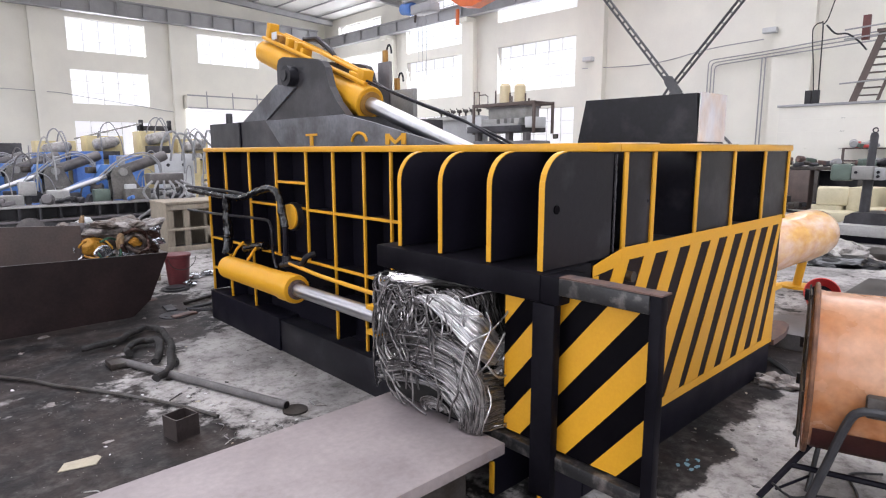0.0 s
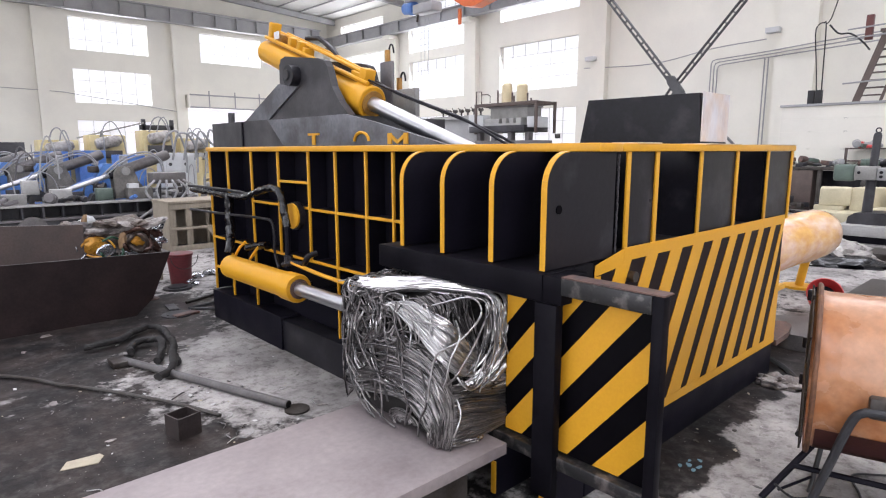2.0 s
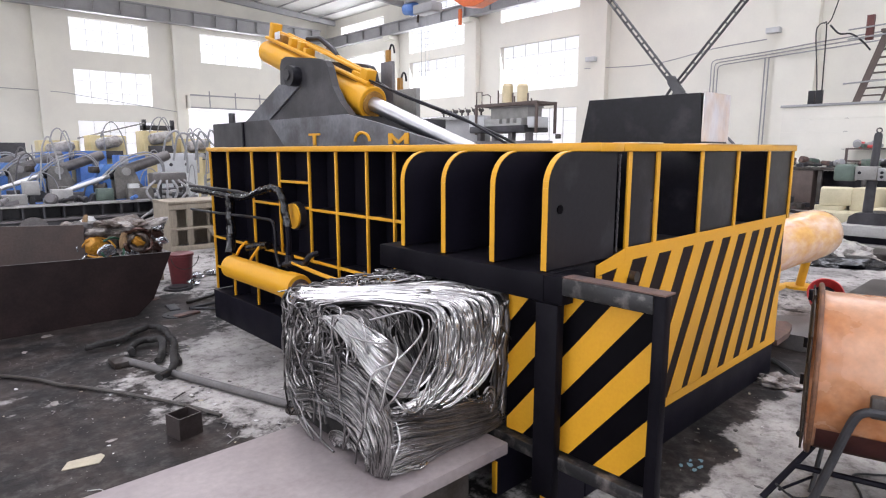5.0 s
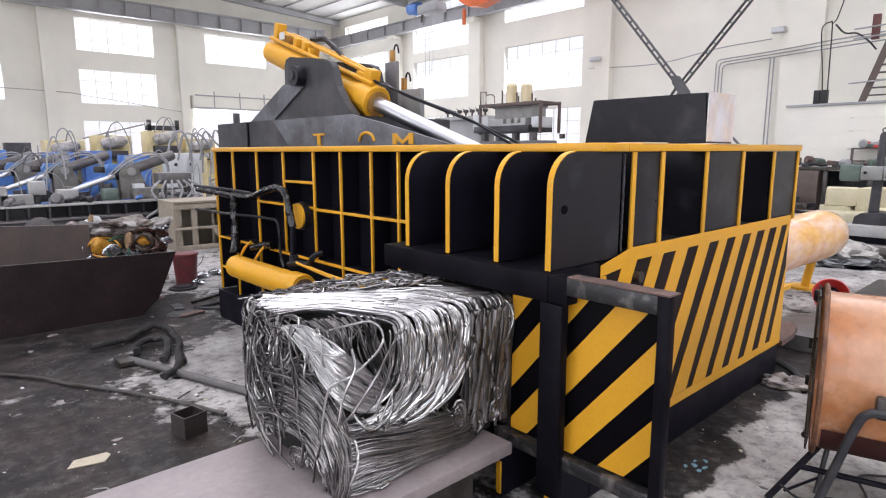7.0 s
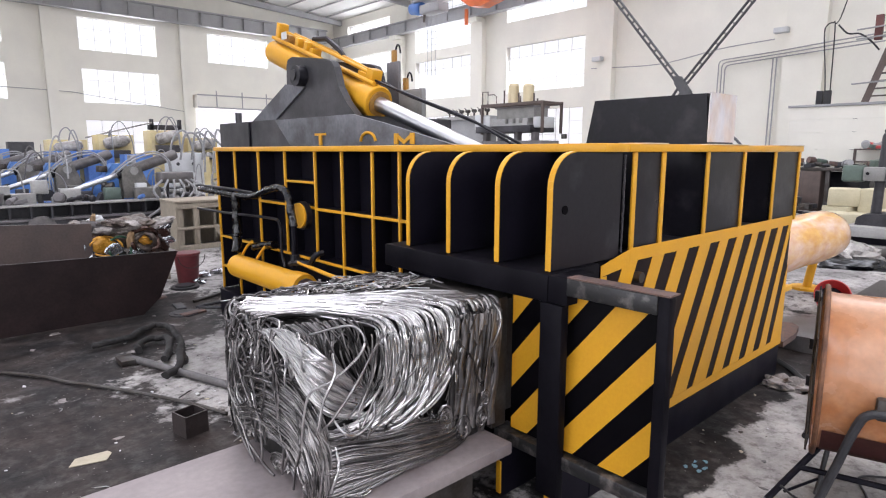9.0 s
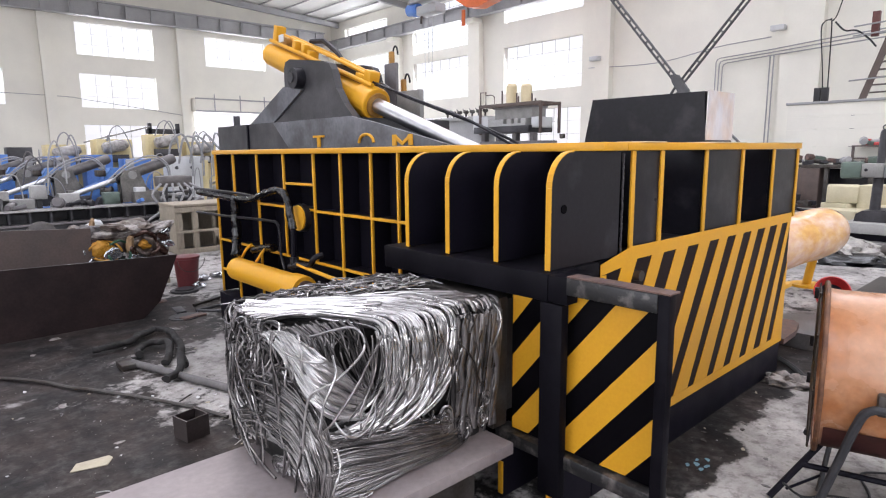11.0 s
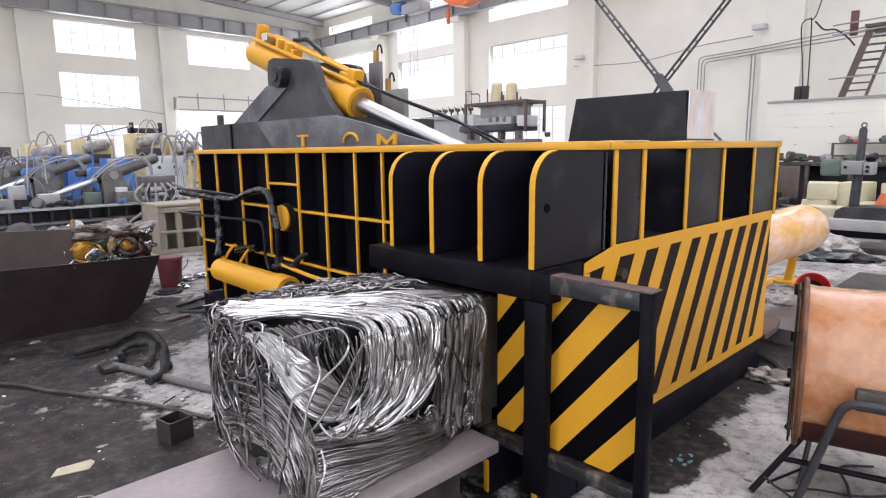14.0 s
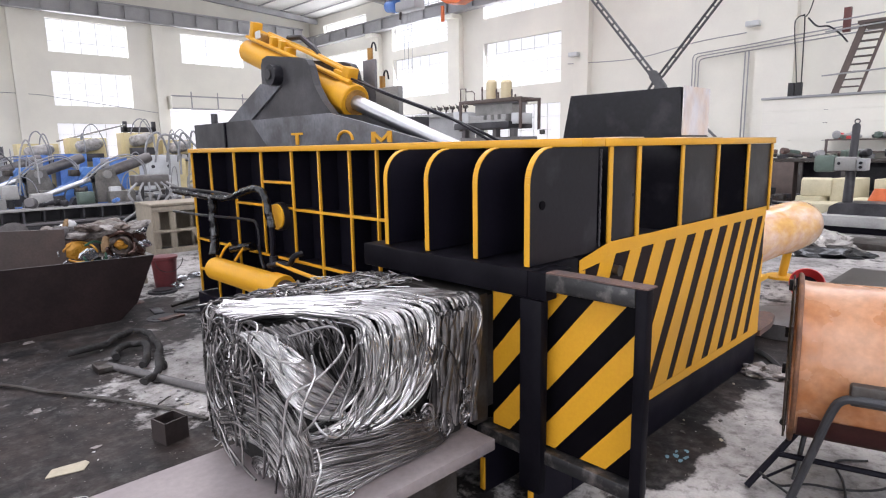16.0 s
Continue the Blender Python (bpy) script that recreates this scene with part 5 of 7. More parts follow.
    for i in range(66):
        x, y, r = rnd.uniform(0.08, 0.86), rnd.uniform(0.02, BW - 0.05), rnd.uniform(0.015, 0.055)
        if y < 0.40 - 0.42 * x:
            continue
        a0 = rnd.uniform(0, 6.3)
        c = [(x + r * 1.5 * math.cos(a0 + 0.75 * t), y + r * math.sin(a0 + 0.75 * t), BH + 0.012 + j(0, 0.004)) for t in range(7)]
        (rows if i % 2 else dull).append((lay3(c, 4, 0.004), rad(), 0.9))
    strands("top_mat_dull", dull, M["strand_dark"], "dull matted strands on top")
    strands("top_mat", rows, M["strand"], "matted strands on top")
    # the hidden long side
    rows = []
    for i in range(160):
        x, z = rnd.uniform(0.05, 0.85), rnd.uniform(0.05, 0.6)
        a, ln = rnd.uniform(0, 3.14), rnd.uniform(0.1, 0.3)
        c = [(min(0.9, max(0.01, x + ln * t * math.cos(a))), BW - 0.008 + j(0, 0.006), min(0.63, max(0.012, z + ln * t * math.sin(a)))) for t in (-0.5, -0.2, 0.2, 0.5)]
        rows.append((arc_pts(c, 3), rad(), 1))
    strands("back_packing", rows, M["strand_dark"])
    return bale


baler = scrap_baler()
ram = ejector_ram(baler)
table = steel_table()
bale = wire_bale()


# ---- the hall's steel, pipes and stairs ----
def hall_steel():
    for i, y in enumerate((34.6, 27.2, 19.6, 12.0, 4.5)):
        bm = bmesh.new()
        prism(bm, [(X0, roof_z(X0) - 0.46), (RIDGE_X, roof_z(RIDGE_X) - 0.46), (X1, roof_z(X1) - 0.36), (X1, roof_z(X1) - 0.06), (RIDGE_X, roof_z(RIDGE_X) - 0.06), (X0, roof_z(X0) - 0.06)], "y", y - 0.12, y + 0.12)
        tagged(part("roof_beam", bm, M["beam"], smooth=False), "grey painted steel roof rafter", "beam", "roof rafters", kind="structure")
    x = X1 - 1.2
    while x > X0 + 1:
        bm = bmesh.new()
        z = roof_z(x)
        box(bm, x - 0.05, x + 0.05, Y0, Y1, z - 0.058 - PITCH * 0.1, z - 0.012)
        tagged(part("purlin", bm, M["beam"], smooth=False), "thin grey steel roof purlin", "beam", "roof purlins", kind="structure")
        x -= 1.5
    bm = bmesh.new()
    box(bm, X0, X1 - 0.9, 34.9, 35.3, 8.90, 8.98)
    box(bm, X0, X1 - 0.9, 35.06, 35.12, 8.98, 9.66)
    box(bm, X0, X1 - 0.9, 34.9, 35.3, 9.66, 9.74)
    x = X0 + 0.6
    while x < X1 - 1.2:
        box(bm, x - 0.015, x + 0.015, 34.91, 35.06, 8.98, 9.66)
        x += 1.3
    tagged(part("wall_girder", bm, M["beam"], smooth=False), "grey steel girder along the wall top", "beam", kind="structure")
    # crane runway on the east wall
    bm = bmesh.new()
    box(bm, X1 - 0.75, X1 - 0.35, Y0, Y1 - 0.8, 8.50, 8.56)
    box(bm, X1 - 0.58, X1 - 0.52, Y0, Y1 - 0.8, 8.56, 9.12)
    box(bm, X1 - 0.75, X1 - 0.35, Y0, Y1 - 0.8, 9.12, 9.17)
    y = Y0 + 1
    while y < Y1 - 1:
        box(bm, X1 - 0.70, X1 - 0.58, y - 0.015, y + 0.015, 8.56, 9.12)
        y += 1.8
    tagged(part("crane_runway", bm, M["beam"], smooth=False), "grey steel crane runway beam", "beam", kind="structure")
    for y, w in ((21.3, 0.42), (13.5, 0.36), (5.75, 0.62), (28.0, 0.4), (35.2, 0.4)):
        bm = bmesh.new()
        box(bm, X1 - 0.32, X1 - 0.002, y - w, y + w, 0.0, 8.28)
        box(bm, X1 - 0.70, X1 - 0.002, y - w * 0.8, y + w * 0.8, 8.28, 8.495)
        tagged(part("pilaster", bm, M["wall"], smooth=False), "white plastered wall pilaster", "pillar", kind="structure")
    for x in (10.4, 3.6, -4.0):
        bm = bmesh.new()
        box(bm, x - 0.25, x + 0.25, Y1 - 0.25, Y1 - 0.002, 0, 9.4)
        tagged(part("pilaster", bm, M["wall"], smooth=False), "white plastered wall pilaster", "pillar", kind="structure")
    # door hood with a low rail
    bm = bmesh.new()
    box(bm, 10.75, 15.9, 34.9, Y1 - 0.002, 4.22, 5.0)
    tagged(part("door_hood", bm, M["wall"], smooth=False), "white shutter box above the bright doorway", "door", kind="structure")
    bm = bmesh.new()
    box(bm, 10.75, 15.9, 34.84, 34.898, 4.20, 4.30)
    box(bm, 10.75, 15.9, 34.86, 34.898, 4.94, 5.02)
    for x in (11.9, 13.5, 15.1):
        box(bm, x - 0.03, x + 0.03, 34.86, 34.898, 4.30, 5.25)
    tagged(part("shutter_rail", bm, M["beam"], smooth=False), "thin grey rail on the shutter box", "rail", kind="structure")
    bm = bmesh.new()
    sweep(bm, arc_pts([(-6, 35.5, 4.9), (3.3, 35.5, 4.80), (5.5, 35.5, 4.62), (10.2, 35.5, 4.0)], 6), 0.018, 6)
    tagged(part("wall_cable", bm, M["beam"]), "thin grey cable sagging along the wall", "cable")
    # overhead crane
    cr = thing("overhead_crane", "orange overhead travelling crane with a blue hoist", "crane")
    bm = bmesh.new()
    prism(bm, [(16.2, 7.38), (16.8, 7.75), (17.0, 8.3), (17.0, 8.9), (9.0, 8.9), (9.0, 8.6), (14.2, 7.55), (15.6, 7.28)], "x", 14.8, 15.3)
    part("girder", bm, M["orange"], cr, "orange crane girder", smooth=False)
    bm = bmesh.new()
    lathe(bm, (14.6, 19.55, 7.78), (14.6, 18.85, 7.70), [(0, 0.20), (0.04, 0.24), (0.5, 0.24), (0.55, 0.27), (0.95, 0.27), (1, 0.25)], 24)
    part("hoist", bm, M["blue"], cr, "blue hoist motor")
    boxpart("carriage", (14.4, 15.0, 17.6, 18.84, 7.42, 7.80), M["beam"], cr, "grey hoist body", bevel=0.05)
    boxpart("trolley", (14.3, 15.1, 17.6, 19.2, 7.95, 8.9), M["beam"], cr)
    rodpart("hook_block", (14.6, 18.75, 7.12), (14.6, 18.70, 7.45), 0.05, M["steel_dark"], cr)
    for y in (18.75, 18.5, 18.25):
        rodpart("chain", (14.8, y, 4.9), (14.8, y, 7.45), 0.012, M["beam"], cr, seg=6)
    boxpart("pendant", (14.75, 14.85, 16.30, 16.42, 6.70, 7.30), M["orange"], cr, "orange hook block")


def lattice(name_mat, p, q, w, parent, n):
    """A lattice bar between two points: four chords and rungs."""
    p, q = Vector(p), Vector(q)
    d = (q - p).normalized()
    side = Vector((0, d.z, -d.y)).normalized() * w
    deep = Vector((w * 0.45, 0, 0))
    for a in (-1, 1):
        for c in (-1, 1):
            bm = bmesh.new()
            rod(bm, p + side * a + deep * c, q + side * a + deep * c, 0.013, seg=6)
            part("chord", bm, name_mat, parent)
    for i in range(n + 1):
        c = p + (q - p) * i / n
        for k in (-1, 1):
            bm = bmesh.new()
            rod(bm, c - side + deep * k, c + side + deep * k, 0.010, seg=5)
            part("rung", bm, name_mat, parent)


def jib():
    j = thing("lattice_jib", "dark grey steel lattice jib arms meeting in a V", "crane")
    lattice(M["jib"], (6, 4.03, 4.15), (6, 2.855, 2.73), 0.032, j, 12)
    lattice(M["jib"], (6, 1.80, 3.80), (6, 2.735, 2.70), 0.032, j, 9)
    bm = bmesh.new()
    prism(bm, [(2.915, 2.80), (2.81, 2.79), (2.64, 2.56), (2.65, 2.50), (2.76, 2.49), (2.90, 2.69)], "x", 5.97, 6.03)
    part("gusset", bm, M["jib"], j)
    lattice(M["jib"], (6, 2.80, 2.62), (6, 3.05, 2.25), 0.04, j, 3)
    lattice(M["jib"], (6, 2.66, 2.50), (6, 1.90, 1.75), 0.04, j, 5)
    bm = bmesh.new()
    rod(bm, (6, 2.45, 0), (6, 2.45, 2.5), 0.07)
    box(bm, 5.7, 6.3, 2.15, 2.75, 0, 0.03)
    part("mast", bm, M["jib"], j)


def wall_pipes():
    for k, (y0, z0, z1) in enumerate(((8.60, 5.04, 5.30), (8.48, 4.94, 5.18), (8.36, 4.84, 5.06))):
        bm = bmesh.new()
        sweep(bm, [(20.4, y0, 1.6), (20.4, y0, z0 - 0.15), (20.4, y0 - 0.05, z0 - 0.04), (20.4, y0 - 0.18, z0), (20.4, 6.75, z0 + 0.08), (20.1, 5.0, z1 - 0.1), (18.5, 2.0, z1 - 0.2)], 0.022, 8)
        tagged(part("wall_pipe", bm, M["beam"]), "thin grey pipe on the white wall", "pipe", "wall pipes")
    for y in (6.72, 6.60):
        bm = bmesh.new()
        sweep(bm, [(20.4, y, 1.5), (20.4, y, 4.9)], 0.024, 8)
        tagged(part("wall_pipe", bm, M["beam"]), "thin grey upright pipe on the wall", "pipe", "wall pipes")
    bm = bmesh.new()
    sweep(bm, arc_pts([(20.4, 14.2, 5.29), (20.4, 11, 5.15), (20.4, 8.6, 5.45), (20.4, 6.72, 5.55)], 6), 0.02, 6)
    tagged(part("cable", bm, M["beam"]), "thin grey cable along the wall", "cable")
    for y, z in ((6.45, 5.78), (13.75, 5.62)):
        lamp = thing("wall_lamp", "grey floodlight on the white wall", "lamp", "wall lamps")
        boxpart("housing", (20.05, 20.33, y - 0.22, y + 0.22, z - 0.09, z + 0.09), M["grey_pale"], lamp, bevel=0.02)
        boxpart("arm", (20.30, 20.655, y - 0.03, y + 0.03, z - 0.04, z + 0.02), M["beam"], lamp)
    # cable drop with a hooked top
    bm = bmesh.new()
    sweep(bm, arc_pts([(18, 4.30, 3.0), (18, 4.38, 4.0), (18, 4.50, 5.1), (18, 4.44, 5.36), (18, 4.30, 5.40), (18, 4.24, 5.25), (18, 4.20, 3.4)], 5), 0.018, 8)
    tagged(part("cable_drop", bm, M["rubber"]), "thick black cable hanging in a hook", "cable")
    bm = bmesh.new()
    sweep(bm, arc_pts([(18, 4.15, 5.32), (18, 3.9, 5.05), (18, 3.6, 5.0), (18, 3.3, 4.75), (18, 3.1, 4.5)], 5), 0.024, 8)
    tagged(part("cable_drop", bm, M["rubber"]), "thick sagging black cable", "cable")
    bm = bmesh.new()
    sweep(bm, arc_pts([(18, 3.86, 8.2), (18, 3.90, 6.6), (18, 4.10, 5.6), (18, 4.22, 5.36)], 6), 0.016, 6)
    tagged(part("cable_drop", bm, M["rubber"]), "thin black cable hanging from the roof", "cable")
    # partition of white boards
    w = thing("board_partition", "low white boarded partition with dark joints", "partition", kind="structure")
    for z0, z1 in ((2.24, 2.58), (2.60, 2.94), (1.75, 2.22), (1.2, 1.73), (0.6, 1.18), (0.02, 0.58)):
        boxpart("board", (17.0, 17.06, -2.0, 4.9, z0, z1 + 0.008), M["wall"], w, bevel=0)
    boxpart("capping", (16.95, 17.1, -2.0, 4.95, 2.955, 3.02), M["beam"], w)
    for y0 in (4.36, 4.16):
        boxpart("socket", (17.6, 17.75, y0 - 0.08, y0 + 0.08, 3.02, 3.45), M["rubber"], w, "black socket posts")
    # stairs
    st = thing("steel_stairs", "open grey steel staircase with thin rails", "stairs")
    n = 11
    for i in range(n):
        f = i / (n - 1)
        boxpart("tread", (17.4, 17.65, 3.02 - 0.62 * f - 0.28, 3.02 - 0.62 * f + 0.30, 2.80 + 2.0 * f, 2.825 + 2.0 * f), M["brown"], st, bevel=0)
    bm = bmesh.new()
    prism(bm, [(3.38, 2.62), (3.20, 2.62), (2.52, 4.85), (2.70, 4.85)], "x", 17.36, 17.40)
    part("stringer", bm, M["brown"], st, smooth=False)
    bm = bmesh.new()
    prism(bm, [(2.74, 2.62), (2.67, 2.62), (2.04, 4.85), (2.12, 4.85)], "x", 17.36, 17.40)
    part("stringer", bm, M["brown"], st, smooth=False)
    bm = bmesh.new()
    box(bm, 17.3, 18.6, 1.4, 2.75, 4.85, 4.93)
    part("landing", bm, M["brown"], st, smooth=False)
    boxpart("landing_post", (17.4, 17.55, 2.95, 3.12, 4.7, 5.35), M["rust_red"], st, "dark red post")
    for z in (3.55, 4.75, 5.0):
        rodpart("rail", (17.3, 3.5, z), (17.3, 1.2, z + 0.1), 0.022, M["beam"], st, seg=8)
    rodpart("stair_leg", (17.6, 1.6, 0), (17.6, 1.6, 4.85), 0.06, M["jib"], st)
    rodpart("stair_leg", (17.38, 3.34, 0), (17.38, 3.34, 2.65), 0.05, M["jib"], st)


# ---- workshop things along the east side ----
def jumble(name, label, cat, x0, x1, y0, y1, z0, z1, n, mats, seed, group=""):
    """A heap of separate worn metal pieces as one pile."""
    rnd = random.Random(seed)
    pile = thing(name, label, cat, group)
    for i in range(n):
        f = i / n
        w, dpt, h = rnd.uniform(0.08, 0.28), rnd.uniform(0.08, 0.28), rnd.uniform(0.06, 0.22)
        x, y = rnd.uniform(x0, x1), rnd.uniform(y0, y1)
        z = z0 + (z1 - z0) * f * rnd.uniform(0.3, 1.0)
        bm = bmesh.new()
        if rnd.random() < 0.4:
            lathe(bm, (-w, 0, h / 2), (w, 0, h / 2), [(0, h * 0.4), (0.1, h * 0.5), (0.3, h * 0.5), (0.32, h * 0.35), (0.7, h * 0.35), (0.72, h * 0.5), (1, h * 0.45)], 14)
        else:
            box(bm, -w / 2, w / 2, -dpt / 2, dpt / 2, 0, h, bevel=0.012)
        bmesh.ops.transform(bm, matrix=pose(x, y, z, rnd.uniform(-12, 12), rnd.uniform(-12, 12), rnd.uniform(0, 180)), verts=bm.verts)
        part("scrap_piece", bm, rnd.choice(mats), pile)
    return pile


def east_side():
    dark, mid = [M["steel_dark"], M["black_satin"], M["charcoal"]], [M["steel_dark"], M["beam"], M["green"], M["charcoal"], M["rust"]]
    # bench
    bench = thing("work_bench", "dark steel work bench loaded with tools", "bench")
    boxpart("top", (15.6, 16.4, 1.2, 4.3, 1.18, 1.26), M["steel_dark"], bench)
    for y in (1.3, 2.4, 3.4, 4.2):
        boxpart("leg", (15.65, 15.75, y - 0.05, y + 0.05, 0, 1.18), M["steel_dark"], bench)
    boxpart("cabinet", (15.6, 16.2, 3.55, 4.1, 0.1, 1.17), M["brown"], bench, "brown steel cabinet")
    boxpart("back_board", (16.32, 16.38, 1.2, 3.6, 0.2, 1.15), M["black_satin"], bench)
    jumble("tool_pile", "jumble of grey and dark tools on a bench", "tools", 15.7, 16.2, 1.3, 4.25, 1.262, 1.35, 26, mid, 3)
    jumble("metal_scrap", "heap of dark metal parts under a bench", "scrap", 15.0, 15.5, 1.4, 4.2, 0.0, 0.5, 26, dark, 4)
    # shelf
    sh = thing("steel_shelf", "brown steel shelf with small tools", "shelf")
    for z in (1.73, 1.4):
        boxpart("board", (16.5, 16.9, 1.5, 3.08, z, z + 0.04), M["brown"], sh)
    for y in (1.52, 3.05):
        boxpart("upright", (16.5, 16.56, y - 0.03, y + 0.03, 0.0, 1.73), M["brown"], sh)
    jumble("tool_row", "row of small tools on a shelf", "tools", 16.55, 16.85, 1.6, 2.95, 1.772, 1.80, 12, mid, 5)
    vise = thing("red_vise", "small red bench vise on the shelf", "vise")
    boxpart("jaw", (16.6, 16.8, 2.70, 2.84, 1.77, 1.94), M["red"], vise, bevel=0.02)
    boxpart("slide", (16.62, 16.78, 2.45, 2.71, 1.77, 1.85), M["red"], vise, bevel=0.02)
    # radial drill
    dr = thing("radial_drill", "grey and green radial drill with a tall column", "drill")
    bm = bmesh.new()
    lathe(bm, (11, 1.45, 0.33), (11, 1.41, 2.03), [(0, 0.13), (0.03, 0.09), (0.5, 0.083), (0.505, 0.068), (0.97, 0.068), (1, 0.05)], 20)
    part("column", bm, M["charcoal"], dr)
    bm = bmesh.new()
    sweep(bm, [(11, 1.405 + 0.042 * math.cos(a), 2.075 + 0.042 * math.sin(a)) for a in [2 * math.pi * i / 14 for i in range(15)]], 0.012, 8)
    part("lifting_eye", bm, M["charcoal"], dr)
    boxpart("arm_head", (10.8, 11.2, 1.33, 1.68, 1.15, 1.41), M["grey_warm"], dr, "grey gearbox", bevel=0.03)
    boxpart("feed_box", (10.83, 11.2, 1.17, 1.327, 1.15, 1.38), M["beam"], dr, "darker grey feed box", bevel=0.02)
    boxpart("motor", (10.85, 11.15, 1.683, 2.04, 1.12, 1.44), M["green"], dr, "dull green motor", bevel=0.05)
    for y, z in ((1.60, 1.29), (1.25, 1.30), (1.25, 1.22)):
        rodpart("dial", (10.78, y, z), (10.83, y, z), 0.028, M["black_satin"], dr)
    bm = bmesh.new()
    prism(bm, [(0.5, 0.325), (1.70, 0.325), (1.68, 0.46), (1.58, 0.53), (1.30, 0.55), (0.5, 0.55)], "x", 10.7, 11.4)
    part("foot", bm, M["charcoal"], dr, smooth=False)
    boxpart("base_plate", (10.4, 11.6, -1.5, 1.80, 0.13, 0.324), M["grey_paint"], dr, "long pale grey base plate", bevel=0.01)
    # black block stands for the dark gap under the base plate
    boxpart("gap_block", (10.5, 11.5, -1.4, 1.7, 0.0, 0.13), M["black"], dr)
    dr.matrix_basis = pose(0, -0.16, 0)
    # foam blocks
    for i, (x, y, w, h, z) in enumerate(((13.0, 2.3, 0.55, 0.50, 0.0), (13.1, 1.7, 0.5, 0.9, 0.0), (12.4, 2.1, 0.8, 0.40, 0.0), (12.6, 1.3, 0.6, 0.5, 0.0), (13.0, 2.32, 0.6, 0.38, 0.502), (13.2, 0.9, 0.5, 0.9, 0.0))):
        bm = bmesh.new()
        box(bm, -0.4, 0.4, -w / 2, w / 2, 0, h, bevel=0.03)
        for v in bm.verts:
            v.co += Vector((noise.noise(v.co * 3 + Vector((i, 0, 0))), noise.noise(v.co * 3 + Vector((0, i, 0))), 0)) * 0.04
        bmesh.ops.transform(bm, matrix=pose(x, y, z, 0, 0, (i * 37) % 30 - 15), verts=bm.verts)
        tagged(part("foam_block", bm, M["foam"]), "pale yellow block of insulation foam", "foam", "foam blocks")
    cone = thing("orange_sack", "orange sack beside a pale foam block", "sack")
    bm = bmesh.new()
    lathe(bm, (12.0, 0.95, 0.0), (12.0, 0.95, 0.75), [(0, 0.30), (0.3, 0.32), (0.8, 0.16), (1, 0.1)], 14)
    part("sack_body", bm, M["orange"], cone)
    jumble("floor_scrap", "dark scrap bits strewn on the concrete", "scrap", 9.6, 12.6, 2.4, 3.6, 0.0, 0.08, 26, mid, 8)
    # plastic heap
    heap = thing("plastic_heap", "crumpled grey plastic sheet heap on black film", "plastic sheet")
    bm = bmesh.new()
    bmesh.ops.create_icosphere(bm, subdivisions=4, radius=1.0)
    for v in bm.verts:
        k = 1 + 0.35 * noise.noise(v.co * 2.6) + 0.2 * noise.noise(v.co * 7)
        v.co = Vector((v.co.x * 0.75 * k, v.co.y * 0.55 * k, max(0.0, v.co.z * 0.28 * k)))
    bmesh.ops.transform(bm, matrix=pose(8.4, 1.15, 0.0, 0, 0, 30), verts=bm.verts)
    part("sheet", bm, M["film_grey"], heap)
    bm = bmesh.new()
    bmesh.ops.create_icosphere(bm, subdivisions=4, radius=1.0)
    for v in bm.verts:
        k = 1 + 0.3 * noise.noise(v.co * 3)
        v.co = Vector((v.co.x * 0.35 * k, v.co.y * 0.75 * k, max(0.0, v.co.z * 0.14 * k)))
    bmesh.ops.transform(bm, matrix=pose(7.7, 1.0, 0.0, 0, 0, 15), verts=bm.verts)
    part("black_film", bm, M["wrapped"], heap, "black plastic film")
    bm = bmesh.new()
    box(bm, 9.0, 9.3, 1.5, 1.9, 0.28, 0.31, bevel=0.01)
    part("white_scrap", bm, M["frame"], heap, "white scrap")
    # floor plates beyond the fan
    boxpart_thing("steel_plate", (5.1, 6.6, -0.55, 0.24, 0.0, 0.06), M["steel_dark"], "dark rusty steel plate lying on concrete", "plate")
    boxpart_thing("steel_plate", (8.6, 9.4, -0.9, 0.9, 0.0, 0.10), M["steel_dark"], "dark rusty steel plate lying on concrete", "plate")
    boxpart_thing("white_sheet", (4.75, 5.05, -0.25, 0.08, 0.0, 0.012), M["frame"], "white sheet of paper on concrete", "paper")
    # press with two pale cylinders
    # greys picked paler here, the distant haze put into the colours
    pr = thing("hydraulic_press", "grey hydraulic press with two cream cylinders on top", "press")
    for x in (10.7, 11.55):
        boxpart("top_rail", (x, x + 0.07, 9.10, 11.50, 3.0, 3.09), M["brown"], pr)
    for y in (9.10, 9.5, 10.4, 11.1, 11.44):
        boxpart("cross_rail", (10.771, 11.549, y, y + 0.07, 3.02, 3.08), M["brown"], pr)
    for y in (9.10, 11.43):
        for x in (10.7, 11.55):
            boxpart("frame_post", (x, x + 0.07, y, y + 0.07, 2.2, 2.999), M["brown"], pr)
    boxpart("press_head", (10.85, 11.5, 9.54, 10.97, 2.64, 2.99), M["grey_warm"], pr, bevel=0.02)
    boxpart("head_flange", (10.80, 11.52, 9.50, 11.0, 2.94, 2.985), M["beam_dark"], pr)
    boxpart("die_plate", (10.75, 11.5, 9.7, 11.16, 2.43, 2.50), M["grey_paint"], pr)
    for y0, y1 in ((9.7, 9.88), (10.0, 10.14), (10.26, 10.42), (10.55, 11.16)):
        boxpart("die_post", (10.76, 11.5, y0, y1, 2.50, 2.64), M["grey_paint"], pr)
    for y0, y1, z1 in ((11.17, 11.44, 2.74), (11.50, 11.80, 2.80), (9.22, 9.48, 2.66)):
        boxpart("side_housing", (10.75, 11.4, y0, y1, 2.36, z1), M["grey_pale"], pr, "pale grey housing", bevel=0.015)
